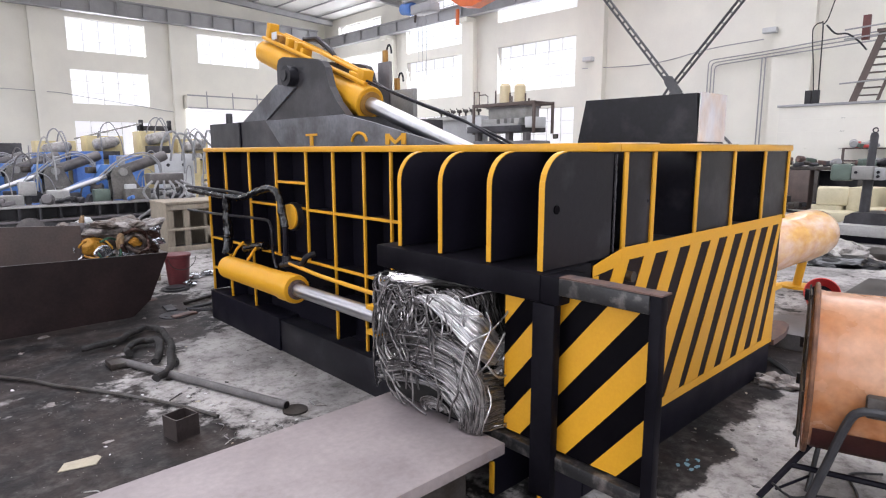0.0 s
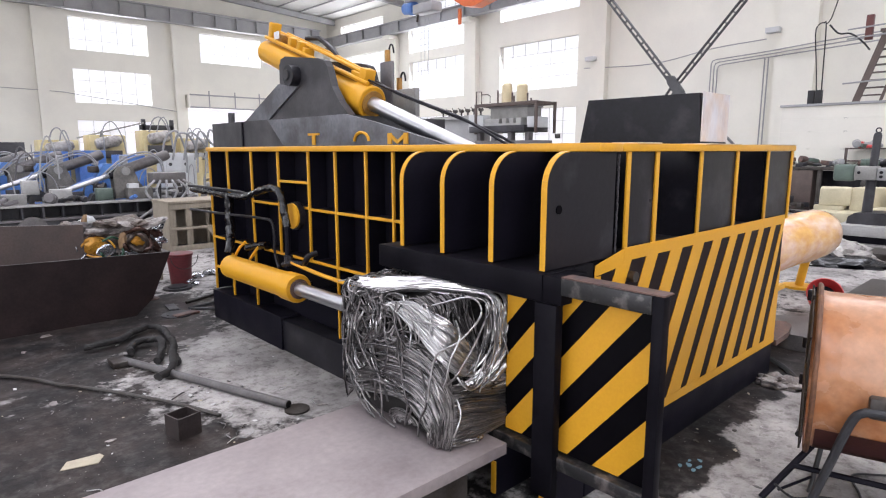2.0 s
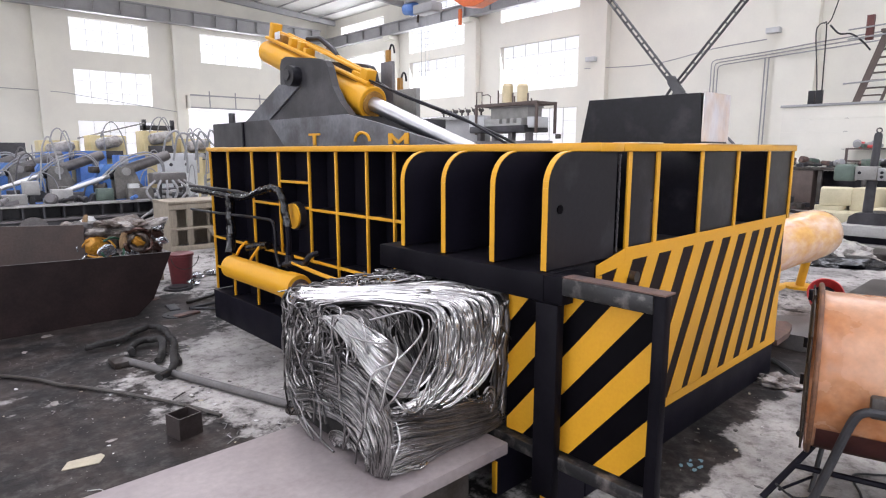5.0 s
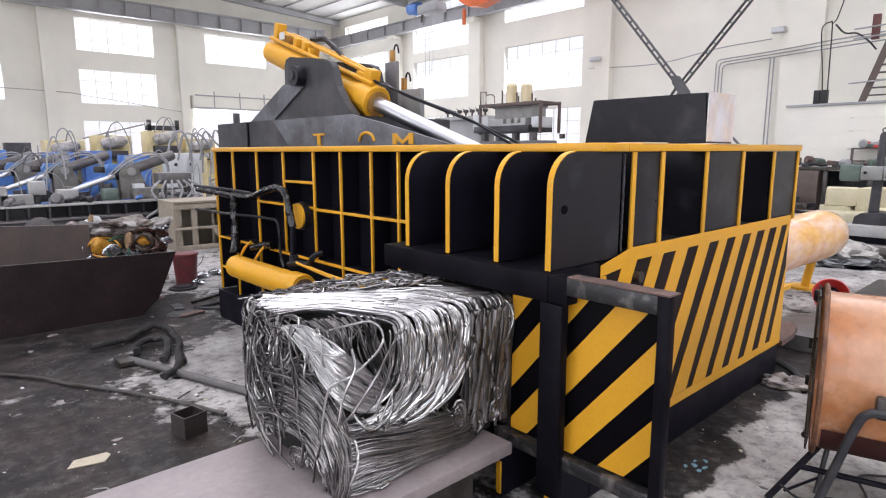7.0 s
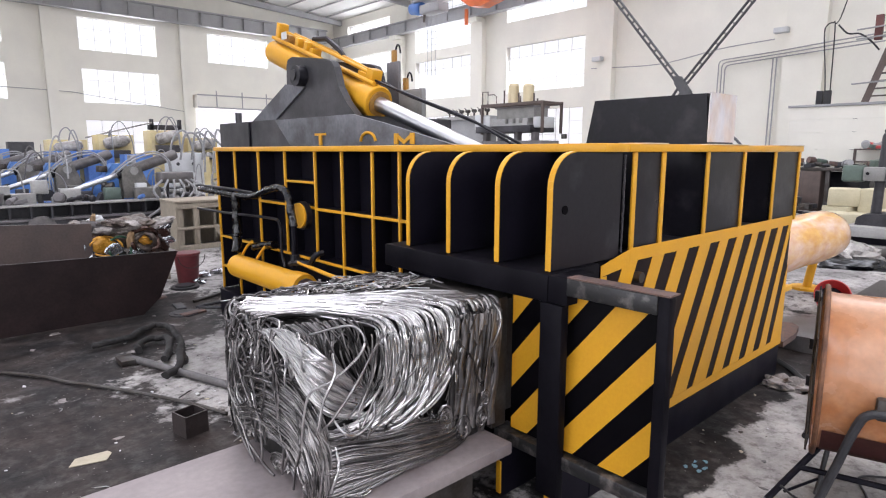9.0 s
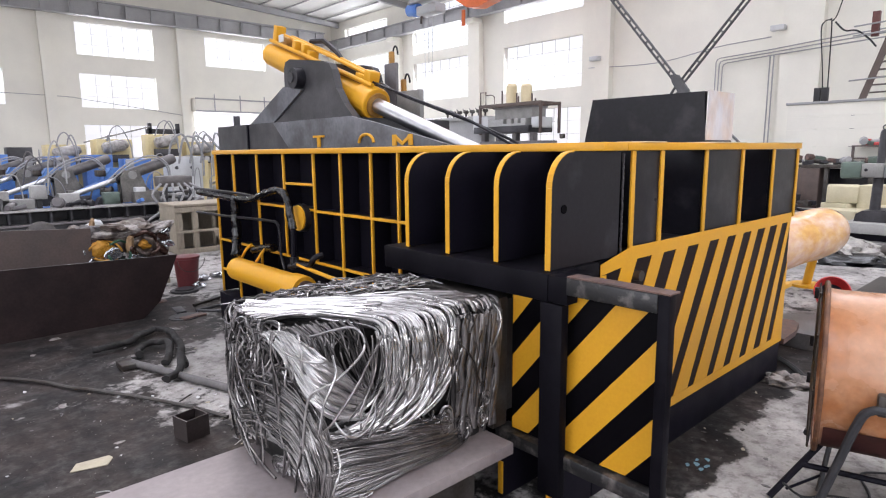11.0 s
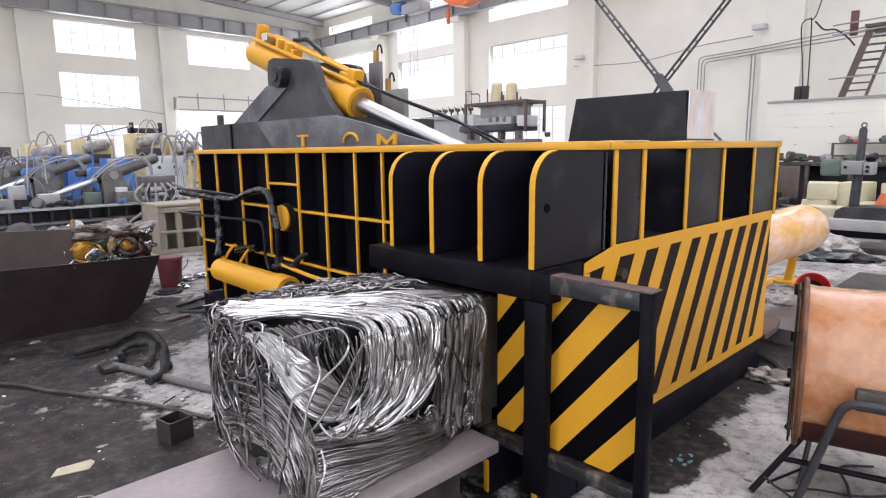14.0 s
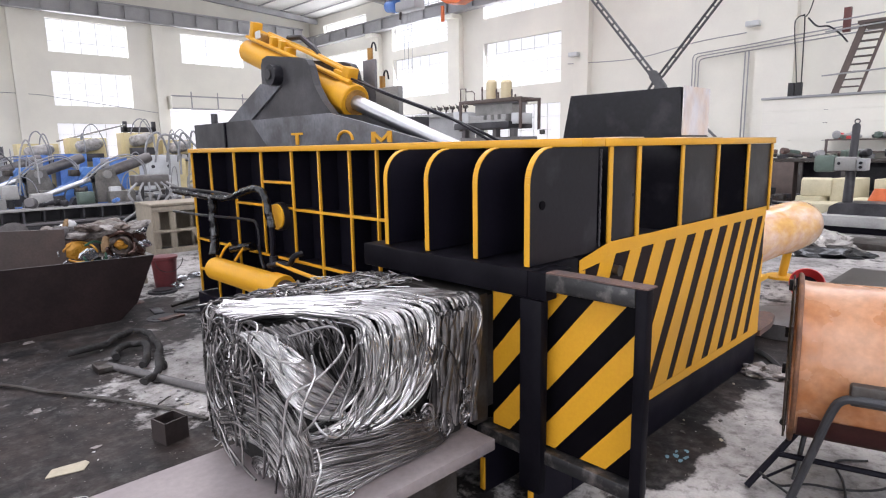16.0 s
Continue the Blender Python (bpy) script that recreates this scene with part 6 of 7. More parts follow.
    boxpart("table", (10.6, 11.7, 9.45, 11.62, 2.24, 2.43), M["charcoal"], pr, bevel=0.01)
    boxpart("pedestal", (10.75, 11.6, 9.2, 11.5, 0.0, 2.0), M["beam_dark"], pr)
    for y in (9.4, 10.05, 10.7, 11.3):
        boxpart("leg", (10.75, 10.95, y, y + 0.14, 2.0, 2.24), M["beam_dark"], pr)
    for y, z in ((10.62, 3.68), (10.04, 3.63)):
        bm = bmesh.new()
        lathe(bm, (11.2, y, 3.08), (11.2, y, z), [(0, 0.15), (0.02, 0.165), (0.9, 0.165), (0.95, 0.14), (1, 0.12)], 20)
        part("cylinder", bm, M["cream"], pr, "cream cylinder")
    for y, z in ((10.9, 3.5), (10.33, 3.4), (10.26, 3.3), (9.75, 3.35), (9.62, 3.2)):
        rodpart("fitting", (11.1, y, 3.08), (11.1, y, z), 0.025, M["brown"], pr, seg=8)
    bm = bmesh.new()
    sweep(bm, [(10.7, 11.42, 3.05), (10.7, 11.42, 3.46), (10.7, 11.20, 3.45), (10.7, 11.20, 3.05)], 0.022, 6)
    sweep(bm, [(10.7, 11.20, 3.36), (10.7, 10.95, 3.36), (10.7, 10.85, 3.30), (10.7, 10.85, 3.1)], 0.016, 6)
    part("guard_loop", bm, M["brown"], pr)
    jumble("machine_parts", "grey machine parts stacked beside a press", "machine part", 10.8, 11.6, 8.2, 9.1, 0.2, 2.2, 30, [M["beam"], M["charcoal"], M["steel_dark"]], 11)
    jumble("machine_parts", "grey machine parts stacked beside a press", "machine part", 10.8, 11.6, 11.7, 13.6, 0.0, 2.2, 34, [M["beam"], M["charcoal"], M["beam_dark"]], 12)
    row = thing("chuck_row", "row of grey clamps on a long machine bed", "machine")
    boxpart("bed", (11.2, 11.8, 11.85, 14.0, 0.0, 2.70), M["beam"], row, bevel=0.01)
    boxpart("bed_rail", (11.1, 11.85, 11.85, 14.0, 2.70, 2.82), M["grey_paint"], row, bevel=0.008)
    for i in range(7):
        y = 11.75 + i * 0.29
        bm = bmesh.new()
        lathe(bm, (11.25, y - 0.10, 2.97), (11.25, y + 0.10, 2.99), [(0, 0.03), (0.2, 0.06), (0.5, 0.045), (0.8, 0.06), (1, 0.03)], 10)
        rod(bm, (11.25, y, 2.82), (11.25, y, 2.97), 0.03, seg=8)
        rod(bm, (11.25, y + 0.04, 2.97), (11.2, y + 0.10, 3.08), 0.014, seg=6)
        part("clamp", bm, M["steel_dark"], row)


def boxpart_thing(name, dims, mat, label, cat, group=""):
    bm = bmesh.new()
    box(bm, *dims, bevel=0.004)
    return tagged(part(name, bm, mat), label, cat, group)


def drum_fan():
    f = thing("drum_fan", "large worn copper-orange drum fan on a black tubular stand", "fan")
    ax = Vector((0.27, -0.963, 0.0)).normalized()
    c = Vector((0.648, -0.690, 0.638))
    bm = bmesh.new()
    p, q = c, c + ax * 0.62
    seg = 56
    down = ax.to_track_quat("Z", "Y").to_matrix().inverted() @ Vector((0, 0, -1))
    FAN_DOWN = math.atan2(down.y, down.x)
    mt = Matrix.Translation(p) @ ax.to_track_quat("Z", "Y").to_matrix().to_4x4()
    prof = [(0.0, 0.412), (0.012, 0.415), (0.016, 0.388), (0.05, 0.382), (0.30, 0.384), (0.56, 0.382), (0.60, 0.388), (0.605, 0.415), (0.62, 0.412), (0.62, 0.37), (0.3, 0.366), (0.0, 0.366)]
    rings = [[bm.verts.new(mt @ Vector((r * math.cos(2 * math.pi * i / seg), r * math.sin(2 * math.pi * i / seg), z))) for i in range(seg)] for z, r in prof]
    for a, b in zip(rings, rings[1:] + rings[:1]):
        for i in range(seg):
            bm.faces.new((a[i], a[(i + 1) % seg], b[(i + 1) % seg], b[i]))
    bmesh.ops.recalc_face_normals(bm, faces=bm.faces)
    drum = part("drum", bm, M["copper"], f, "scuffed copper-orange drum")
    for r in (0.08, 0.16, 0.24, 0.32, 0.385):
        bm = bmesh.new()
        sweep(bm, [mt @ Vector((r * math.cos(2 * math.pi * i / 40), r * math.sin(2 * math.pi * i / 40), -0.02)) for i in range(41)], 0.004, 5)
        part("guard_ring", bm, M["steel_dark"], f)
    for i in range(10):
        a = 2 * math.pi * i / 10
        bm = bmesh.new()
        sweep(bm, [mt @ Vector((0.05 * math.cos(a), 0.05 * math.sin(a), -0.026)), mt @ Vector((0.41 * math.cos(a), 0.41 * math.sin(a), -0.022))], 0.005, 5)
        part("guard_spoke", bm, M["steel_dark"], f)
    rodpart("motor", mt @ Vector((0, 0, 0.1)), mt @ Vector((0, 0, 0.4)), 0.11, M["charcoal"], f)
    for i in range(4):
        a = math.pi / 2 * i + 0.3
        bm = bmesh.new()
        prism(bm, [(0.06, -0.03), (0.35, -0.10), (0.36, 0.08), (0.06, 0.05)], "z", 0.2, 0.208)
        bmesh.ops.transform(bm, matrix=mt @ pose(0, 0, 0, 0, 0, math.degrees(a)), verts=bm.verts)
        part("blade", bm, M["charcoal"], f)
    # darker maroon band over the drum's lower part
    bm = bmesh.new()
    arc = [math.radians(a) for a in range(-62, 63, 4)]
    for z0, z1 in ((0.03, 0.60),):
        lo = [bm.verts.new(mt @ (Matrix.Rotation(FAN_DOWN, 4, "Z") @ Vector((0.389 * math.cos(a), 0.389 * math.sin(a), z0)))) for a in arc]
        hi = [bm.verts.new(mt @ (Matrix.Rotation(FAN_DOWN, 4, "Z") @ Vector((0.389 * math.cos(a), 0.389 * math.sin(a), z1)))) for a in arc]
        for i in range(len(arc) - 1):
            bm.faces.new((lo[i], lo[i + 1], hi[i + 1], hi[i]))
    bmesh.ops.solidify(bm, geom=bm.faces[:], thickness=0.003)
    part("belly_band", bm, M["rust_red"], f, "dark maroon band along the underside")
    bm = bmesh.new()
    sweep(bm, [mt @ Vector((0.412 * math.cos(2 * math.pi * i / 56), 0.412 * math.sin(2 * math.pi * i / 56), 0.006)) for i in range(57)], 0.012, 8)
    part("rim", bm, M["rust_orange"], f, "rusty brown rim")
    # rim clips and switch
    side = ax.cross(Vector((0, 0, 1))).normalized()
    for z in (0.30, 0.0, -0.2):
        bm = bmesh.new()
        o = c + side * -0.42 * math.sqrt(max(0.05, 1 - (z / 0.43) ** 2)) + Vector((0, 0, z)) - ax * 0.03
        box(bm, -0.012, 0.012, -0.012, 0.012, -0.03, 0.03, bevel=0.003)
        bmesh.ops.transform(bm, matrix=Matrix.Translation(o), verts=bm.verts)
        part("clip", bm, M["black_satin"], f)
    for s in (0.0, 0.80):
        far = -side * s
        o = c + ax * 0.30 + side * 0.40 + far
        bm = bmesh.new()
        box(bm, -0.03, 0.03, -0.09, 0.09, -0.05, 0.045, bevel=0.012)
        bmesh.ops.transform(bm, matrix=Matrix.Translation(o - Vector((0, 0, 0.01))) @ pose(0, 0, 0, 0, 0, 15), verts=bm.verts)
        part("pivot_bracket", bm, M["steel_dark"], f, "dark pivot bracket")
        bm = bmesh.new()
        bow = [(0.345, -0.80, 0.016), (0.325, -0.88, 0.30), (0.305, -0.945, 0.53), (0.30, -0.985, 0.595), (0.305, -1.05, 0.612), (0.325, -1.16, 0.612), (0.345, -1.225, 0.595), (0.36, -1.265, 0.53), (0.385, -1.34, 0.30), (0.41, -1.42, 0.016)]
        sweep(bm, arc_pts([Vector(q) + far for q in bow], 4), 0.019, 10)
        part("stand_bow", bm, M["slate"], f, "bent slate-grey tube leg")
    top_c = c + ax * 0.06 + side * 0.06 - Vector((0, 0, 0.35))
    foot_c = Vector((0.34, -0.61, 0.014))
    rodpart("stand_leg", top_c, foot_c, 0.016, M["black"], f, "black tubular leg", seg=10)
    rodpart("stand_leg", c + ax * 0.08 - Vector((0, 0, 0.39)), Vector((0.56, -0.76, 0.014)), 0.012, M["slate"], f, "grey tubular leg", seg=10)
    rodpart("side_bar", top_c + (foot_c - top_c) * 0.45, Vector((0.62, -1.36, 0.19)), 0.015, M["black"], f, seg=8)
    rodpart("side_bar", Vector((0.40, -0.665, 0.055)), Vector((0.56, -0.76, 0.10)), 0.007, M["black"], f, seg=8)
    rodpart("cross_bar", Vector((0.40, -1.39, 0.12)), Vector((1.17, -1.17, 0.12)), 0.014, M["black"], f, seg=10)
    # cable
    for pts in ([(0.36, -0.66, 0.10), (0.46, -0.72, 0.012), (0.58, -0.82, 0.008), (0.66, -0.98, 0.008), (0.80, -1.10, 0.008), (1.0, -1.12, 0.008)],
                [(0.42, -0.70, 0.04), (0.40, -0.84, 0.008), (0.50, -0.98, 0.008), (0.72, -0.94, 0.008), (0.92, -0.86, 0.008), (1.05, -0.98, 0.008)]):
        bm = bmesh.new()
        sweep(bm, arc_pts(pts, 8), 0.006, 6)
        tagged(part("power_cable", bm, M["rubber"]), "black power cable lying on concrete", "cable", "floor cables")


# ---- things on the floor by the baler ----
def loose_floor():
    bm = bmesh.new()
    rod(bm, (-1.42, 3.62, 0.031), (-0.858, 1.935, 0.031), 0.029, seg=20)
    pipe_ = thing("steel_pipe", "long dull grey steel pipe lying on oily concrete", "pipe")
    part("pipe_body", bm, M["pipe_grey"], pipe_)
    d = Vector((0.56, -1.69, 0)).normalized()
    # near-black disc stands for the shade inside the pipe
    rodpart("bore_disc", Vector((-0.858, 1.935, 0.031)), Vector((-0.858, 1.935, 0.031)) + d * 0.002, 0.023, M["core"], pipe_)
    bm = bmesh.new()
    box(bm, -1.52, -1.40, 3.52, 3.72, 0.0, 0.05, bevel=0.01)
    part("end_plate", bm, M["steel_dark"], pipe_)
    bm = bmesh.new()
    rod(bm, (-0.825, 1.88, 0), (-0.825, 1.88, 0.012), 0.082, seg=28)
    tagged(part("steel_disc", bm, M["steel_dark"]), "flat dark steel disc on the floor", "disc")
    # thick dark hose heaps
    for k, pts in enumerate(([(-1.60, 4.15, 0.045), (-1.44, 4.13, 0.05), (-1.26, 4.22, 0.045), (-1.15, 4.34, 0.045), (-1.02, 4.42, 0.045)],
                             [(-1.00, 4.44, 0.045), (-0.93, 4.34, 0.05), (-0.925, 4.14, 0.045), (-0.97, 3.84, 0.045), (-1.06, 3.52, 0.05), (-1.14, 3.22, 0.045)],
                             [(-1.335, 3.74, 0.045), (-1.27, 3.93, 0.05), (-1.13, 3.98, 0.05), (-1.08, 3.80, 0.09), (-1.14, 3.56, 0.05), (-1.24, 3.38, 0.045)],
                             [(-1.12, 3.36, 0.10), (-1.20, 3.14, 0.06), (-1.35, 2.99, 0.045)])):
        bm = bmesh.new()
        sweep(bm, arc_pts(pts, 16), 0.029, 16)
        for v in bm.verts:
            v.co += noise.noise_vector(v.co * 9) * 0.016 + noise.noise_vector(v.co * 40) * 0.004
            v.co.z = max(v.co.z, 0.002)
        tagged(part("dark_hose", bm, M["grimy"]), "thick grimy black hose on the floor", "hose", "grimy hoses")
    bm = bmesh.new()
    sweep(bm, arc_pts([(-2.36, 4.12, 0.018), (-2.18, 3.90, 0.02), (-2.01, 3.64, 0.02), (-1.905, 3.41, 0.02), (-1.77, 3.20, 0.02), (-1.57, 2.84, 0.02), (-1.37, 2.43, 0.02), (-1.25, 2.11, 0.018)], 6), 0.013, 8)
    tagged(part("thin_rod", bm, M["steel_dark"]), "thin bent steel rod on the floor", "rod")
    bm = bmesh.new()
    sweep(bm, arc_pts([(-1.42, 2.50, 0.05), (-1.36, 2.47, 0.09), (-1.37, 2.40, 0.12)], 5), 0.006, 6)
    tagged(part("bent_wire", bm, M["steel_dark"]), "short bent steel wire by the rod", "wire")
    # square tube offcut, open on top
    bm = bmesh.new()
    w, t, h = 0.074, 0.008, 0.135
    for x0, x1, y0, y1 in ((-w, w, -w, -w + t), (-w, w, w - t, w), (-w, -w + t, -w + t, w - t), (w - t, w, -w + t, w - t)):
        box(bm, x0, x1, y0, y1, 0, h)
    bmesh.ops.remove_doubles(bm, verts=bm.verts, dist=0.0004)
    bmesh.ops.transform(bm, matrix=pose(-1.50, 2.05, 0, 0, 0, 12), verts=bm.verts)
    tagged(part("square_tube", bm, M["tube_brown"], smooth=False), "short open square steel tube standing on end", "tube")
    bm = bmesh.new()
    prism(bm, [(-0.10, -0.055), (0.08, -0.06), (0.105, 0.02), (0.085, 0.055), (-0.075, 0.035)], "z", 0.002, 0.006)
    bmesh.ops.transform(bm, matrix=pose(-2.04, 2.085, 0.0, 0, 0, -14), verts=bm.verts)
    tagged(part("card_scrap", bm, M["card"]), "torn piece of pale card on concrete", "card")
    # small pale litter, offcuts and swarf
    rnd = random.Random(21)
    spots = [(-1.86, 2.25, 0.05), (-2.0, 3.1, 0.07), (-1.98, 4.5, 0.06), (-0.66, 1.84, 0.07), (-0.86, 4.95, 0.05), (-1.75, 4.9, 0.10), (0.4, -0.22, 0.03), (0.7, -0.12, 0.03), (1.1, -0.2, 0.03), (-0.95, 1.7, 0.04), (-1.1, 1.62, 0.03)]
    for i in range(110):
        a, r = rnd.uniform(0, 6.28), rnd.uniform(0.2, 1.6)
        spots.append((-1.5 + r * math.cos(a) * 0.8, 2.6 + r * math.sin(a) * 1.2, rnd.choice((0.006, 0.008, 0.010, 0.014, 0.022))))
    for i in range(34):
        spots.append((rnd.uniform(0.4, 2.6), rnd.uniform(-0.85, -0.06), rnd.choice((0.006, 0.009, 0.012, 0.022))))
    spots += [(0.40 + dx, -0.22 + dy, 0.022) for dx, dy in ((0.05, 0.02), (-0.04, 0.03), (0.02, -0.05), (0.09, -0.02), (-0.03, -0.04))]
    for i, (x, y, s) in enumerate(spots):
        if -0.32 < x < 2.3 and y > -0.02 or x < -0.6 and 0.1 < y < 0.96:
            continue
        bm = bmesh.new()
        s *= 0.75 if s > 0.04 else 1.0
        pts = [(s * rnd.uniform(0.45, 1.15) * math.cos(a), 0.6 * s * rnd.uniform(0.4, 1.15) * math.sin(a)) for a in [k * 6.283 / 9 for k in range(9)]]
        prism(bm, pts, "z", 0.002, 0.004 + s * 0.03)
        bmesh.ops.transform(bm, matrix=pose(x, y, 0, rnd.uniform(-4, 4), 0, rnd.uniform(0, 360)), verts=bm.verts)
        blue = i == 6 or i > len(spots) - 6
        tagged(part("litter_scrap", bm, M["blue_cloth"] if blue else (M["rag"] if s > 0.03 else rnd.choice((M["frame"], M["card"], M["pipe_grey"], M["steel_dark"])))), "small pale blue scrap of cloth" if blue else "small torn scrap lying on concrete", "litter", "floor litter")
    for i in range(26):
        x, y = (rnd.uniform(-1.4, -0.95), rnd.uniform(1.55, 1.95)) if i < 14 else (rnd.uniform(-2.1, -0.6), rnd.uniform(1.6, 3.4))
        a, ln = rnd.uniform(0, 6.28), rnd.uniform(0.03, 0.12)
        bm = bmesh.new()
        sweep(bm, arc_pts([(x, y, 0.006), (x + ln * math.cos(a) * 0.5, y + ln * math.sin(a) * 0.5, 0.012), (x + ln * math.cos(a + 0.6), y + ln * math.sin(a + 0.6), 0.006)], 4), 0.0028, 5)
        tagged(part("wire_offcut", bm, M["strand"]), "short bright wire offcut on the floor", "wire", "wire offcuts")
    # crumpled rag and cable by the far corner
    bm = bmesh.new()
    bmesh.ops.create_icosphere(bm, subdivisions=4, radius=1.0)
    for v in bm.verts:
        k = 1 + 0.5 * noise.noise(v.co * 2.2) + 0.25 * noise.noise(v.co * 6)
        v.co = Vector((v.co.x * 0.10 * k, v.co.y * 0.17 * k, max(0.002, v.co.z * 0.07 * k)))
    bmesh.ops.transform(bm, matrix=pose(2.0, -0.17, 0, 0, 0, 20), verts=bm.verts)
    tagged(part("crumpled_rag", bm, M["rag"]), "crumpled grey plastic rag on concrete", "rag")
    bm = bmesh.new()
    sweep(bm, arc_pts([(2.45, 0.05, 0.03), (2.30, -0.12, 0.02), (1.95, -0.35, 0.02), (1.55, -0.48, 0.02), (1.2, -0.52, 0.02)], 6), 0.02, 8)
    tagged(part("black_cable", bm, M["rubber"]), "thick black cable on the floor", "cable")
    # rounded grey drum behind the corner
    dd = thing("squat_drum", "squat dusty grey drum beside the baler", "drum")
    bm = bmesh.new()
    lathe(bm, (3.25, 0.06, 0), (3.25, 0.06, 0.16), [(0, 0.33), (0.05, 0.36), (0.9, 0.36), (1, 0.30)], 28)
    part("drum_body", bm, M["pipe_grey"], dd)
    # red bucket
    rb = thing("red_bucket", "red plastic bucket lying tipped over with a dark inside", "bucket")
    bm = bmesh.new()
    mt = pose(4.30, 0.20, 0.20, 0, 62, 200)
    prof = [(0.0, 0.11), (0.30, 0.155), (0.31, 0.165), (0.318, 0.155), (0.03, 0.105), (0.03, 0.001)]
    seg = 28
    rings = [[bm.verts.new(mt @ Vector((r * math.cos(2 * math.pi * i / seg), r * math.sin(2 * math.pi * i / seg), z - 0.15))) for i in range(seg)] for z, r in prof]
    for a, b in zip(rings, rings[1:]):
        for i in range(seg):
            bm.faces.new((a[i], a[(i + 1) % seg], b[(i + 1) % seg], b[i]))
    bm.faces.new(list(reversed(rings[0])))
    part("bucket_body", bm, M["red"], rb)
    # black disc across the bucket's inside
    bm = bmesh.new()
    rod(bm, mt @ Vector((0, 0, 0.0)), mt @ Vector((0, 0, 0.01)), 0.125, seg=24)
    part("dark_disc", bm, M["black"], rb)
    # red tub near the table foot
    tub = thing("red_tub", "low dark red tub with a pale rim on the floor", "tub")
    bm = bmesh.new()
    lathe(bm, (-0.98, -0.28, 0.0), (-0.98, -0.28, 0.10), [(0, 0.10), (0.9, 0.13), (0.96, 0.135), (1.0, 0.128)], 32)
    part("tub_body", bm, M["red_dark"], tub)


# ---- left of the baler ----
def west_side():
    # skip
    sk = thing("scrap_skip", "dark red-brown steel scrap skip with flared ends", "skip")
    bm = bmesh.new()
    prism(bm, [(-4.4, 0.0), (-0.92, 0.0), (-0.74, 0.16), (-0.53, 0.64), (-4.8, 0.75)], "y", 5.08, 5.11)
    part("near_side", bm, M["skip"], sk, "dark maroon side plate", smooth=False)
    bm = bmesh.new()
    prism(bm, [(-4.4, 0.0), (-1.05, 0.0), (-1.02, 0.835), (-4.8, 1.05)], "y", 6.60, 6.64)
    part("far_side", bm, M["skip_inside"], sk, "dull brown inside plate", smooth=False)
    bm = bmesh.new()
    prism(bm, [(-0.92, 0.03), (-0.74, 0.16), (-0.64, 0.40), (-0.67, 0.405), (-0.77, 0.17), (-0.93, 0.05)], "y", 5.111, 6.25)
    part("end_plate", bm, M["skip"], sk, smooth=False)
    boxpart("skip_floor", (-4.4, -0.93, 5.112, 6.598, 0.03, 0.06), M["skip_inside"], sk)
    rnd = random.Random(9)
    jumble("skip_scrap", "dark scrap lying in the skip", "scrap", -3.5, -1.2, 5.3, 6.4, 0.062, 0.3, 20, [M["steel_dark"], M["rust"]], 14)
    # pressed can bale on a stand
    cb = thing("can_bale", "pressed bale of crushed coloured drums and foil", "bale")
    cx, cy = -0.48, 7.05
    bm = bmesh.new()
    bmesh.ops.create_cube(bm, size=1.0)
    bmesh.ops.subdivide_edges(bm, edges=bm.edges, cuts=16, use_grid_fill=True)
    for v in bm.verts:
        p = Vector((v.co.x * 0.98, v.co.y * 0.7, 0.20 + (v.co.z + 0.5) * 0.60))
        v.co = p + noise.noise_vector(p * 4.5) * 0.07 + noise.noise_vector(p * 13) * 0.03 + Vector((cx, cy, 0))
        v.co.z = max(0.14, v.co.z)
    part("crushed_metal", bm, M["crushed"], cb)
    fy = cy - 0.37

    def crumple(x, y, z, rx, ry, rz, mat, seed, amp=0.28, turn=0.0, name="crushed_can"):
        bm = bmesh.new()
        bmesh.ops.create_icosphere(bm, subdivisions=4, radius=1.0)
        for v in bm.verts:
            k = v.co.copy()
            v.co = k + noise.noise_vector(k * 1.7 + Vector((seed * 3.1, 0, 0))) * amp + noise.noise_vector(k * 4.5 + Vector((0, seed, 0))) * amp * 0.30
            v.co = Vector((v.co.x * rx, v.co.y * ry, v.co.z * rz))
        bmesh.ops.transform(bm, matrix=pose(x, y, z, 0, turn, 0), verts=bm.verts)
        part(name, bm, mat, cb)

    def fold(x, y, z, r, thick, squash, mat, seed, turn=0.0):
        bm = bmesh.new()
        ring = [Vector((r * math.cos(a), 0.03 * math.sin(3 * a + seed), r * squash * math.sin(a))) for a in [2 * math.pi * i / 40 for i in range(41)]]
        sweep(bm, [q + noise.noise_vector(q * 7 + Vector((seed, 0, 0))) * r * 0.22 for q in ring], thick, 8)
        bmesh.ops.transform(bm, matrix=pose(x, y, z, 0, turn, 0), verts=bm.verts)
        part("folded_rim", bm, mat, cb)
    for i in range(26):
        x, z = rnd.uniform(-0.46, 0.46), rnd.uniform(0.24, 0.78)
        s = rnd.uniform(0.07, 0.15)
        mat = rnd.choice((M["brown_gloss"], M["crushed"], M["crushed"], M["core"], M["pipe_grey"], M["rag"]))
        crumple(cx + x, fy + rnd.uniform(0.0, 0.04), z, s, s * 0.4, s * rnd.uniform(0.4, 0.9), mat, i, 0.3, rnd.uniform(-40, 40))
    for i in range(9):
        crumple(cx - 0.48 + 0.115 * i, fy + rnd.uniform(-0.02, 0.08), 0.77 + rnd.uniform(-0.04, 0.05), 0.15, 0.10, 0.055, M["rag"] if i % 3 else M["crushed"], 40 + i, 0.32, rnd.uniform(-18, 18))
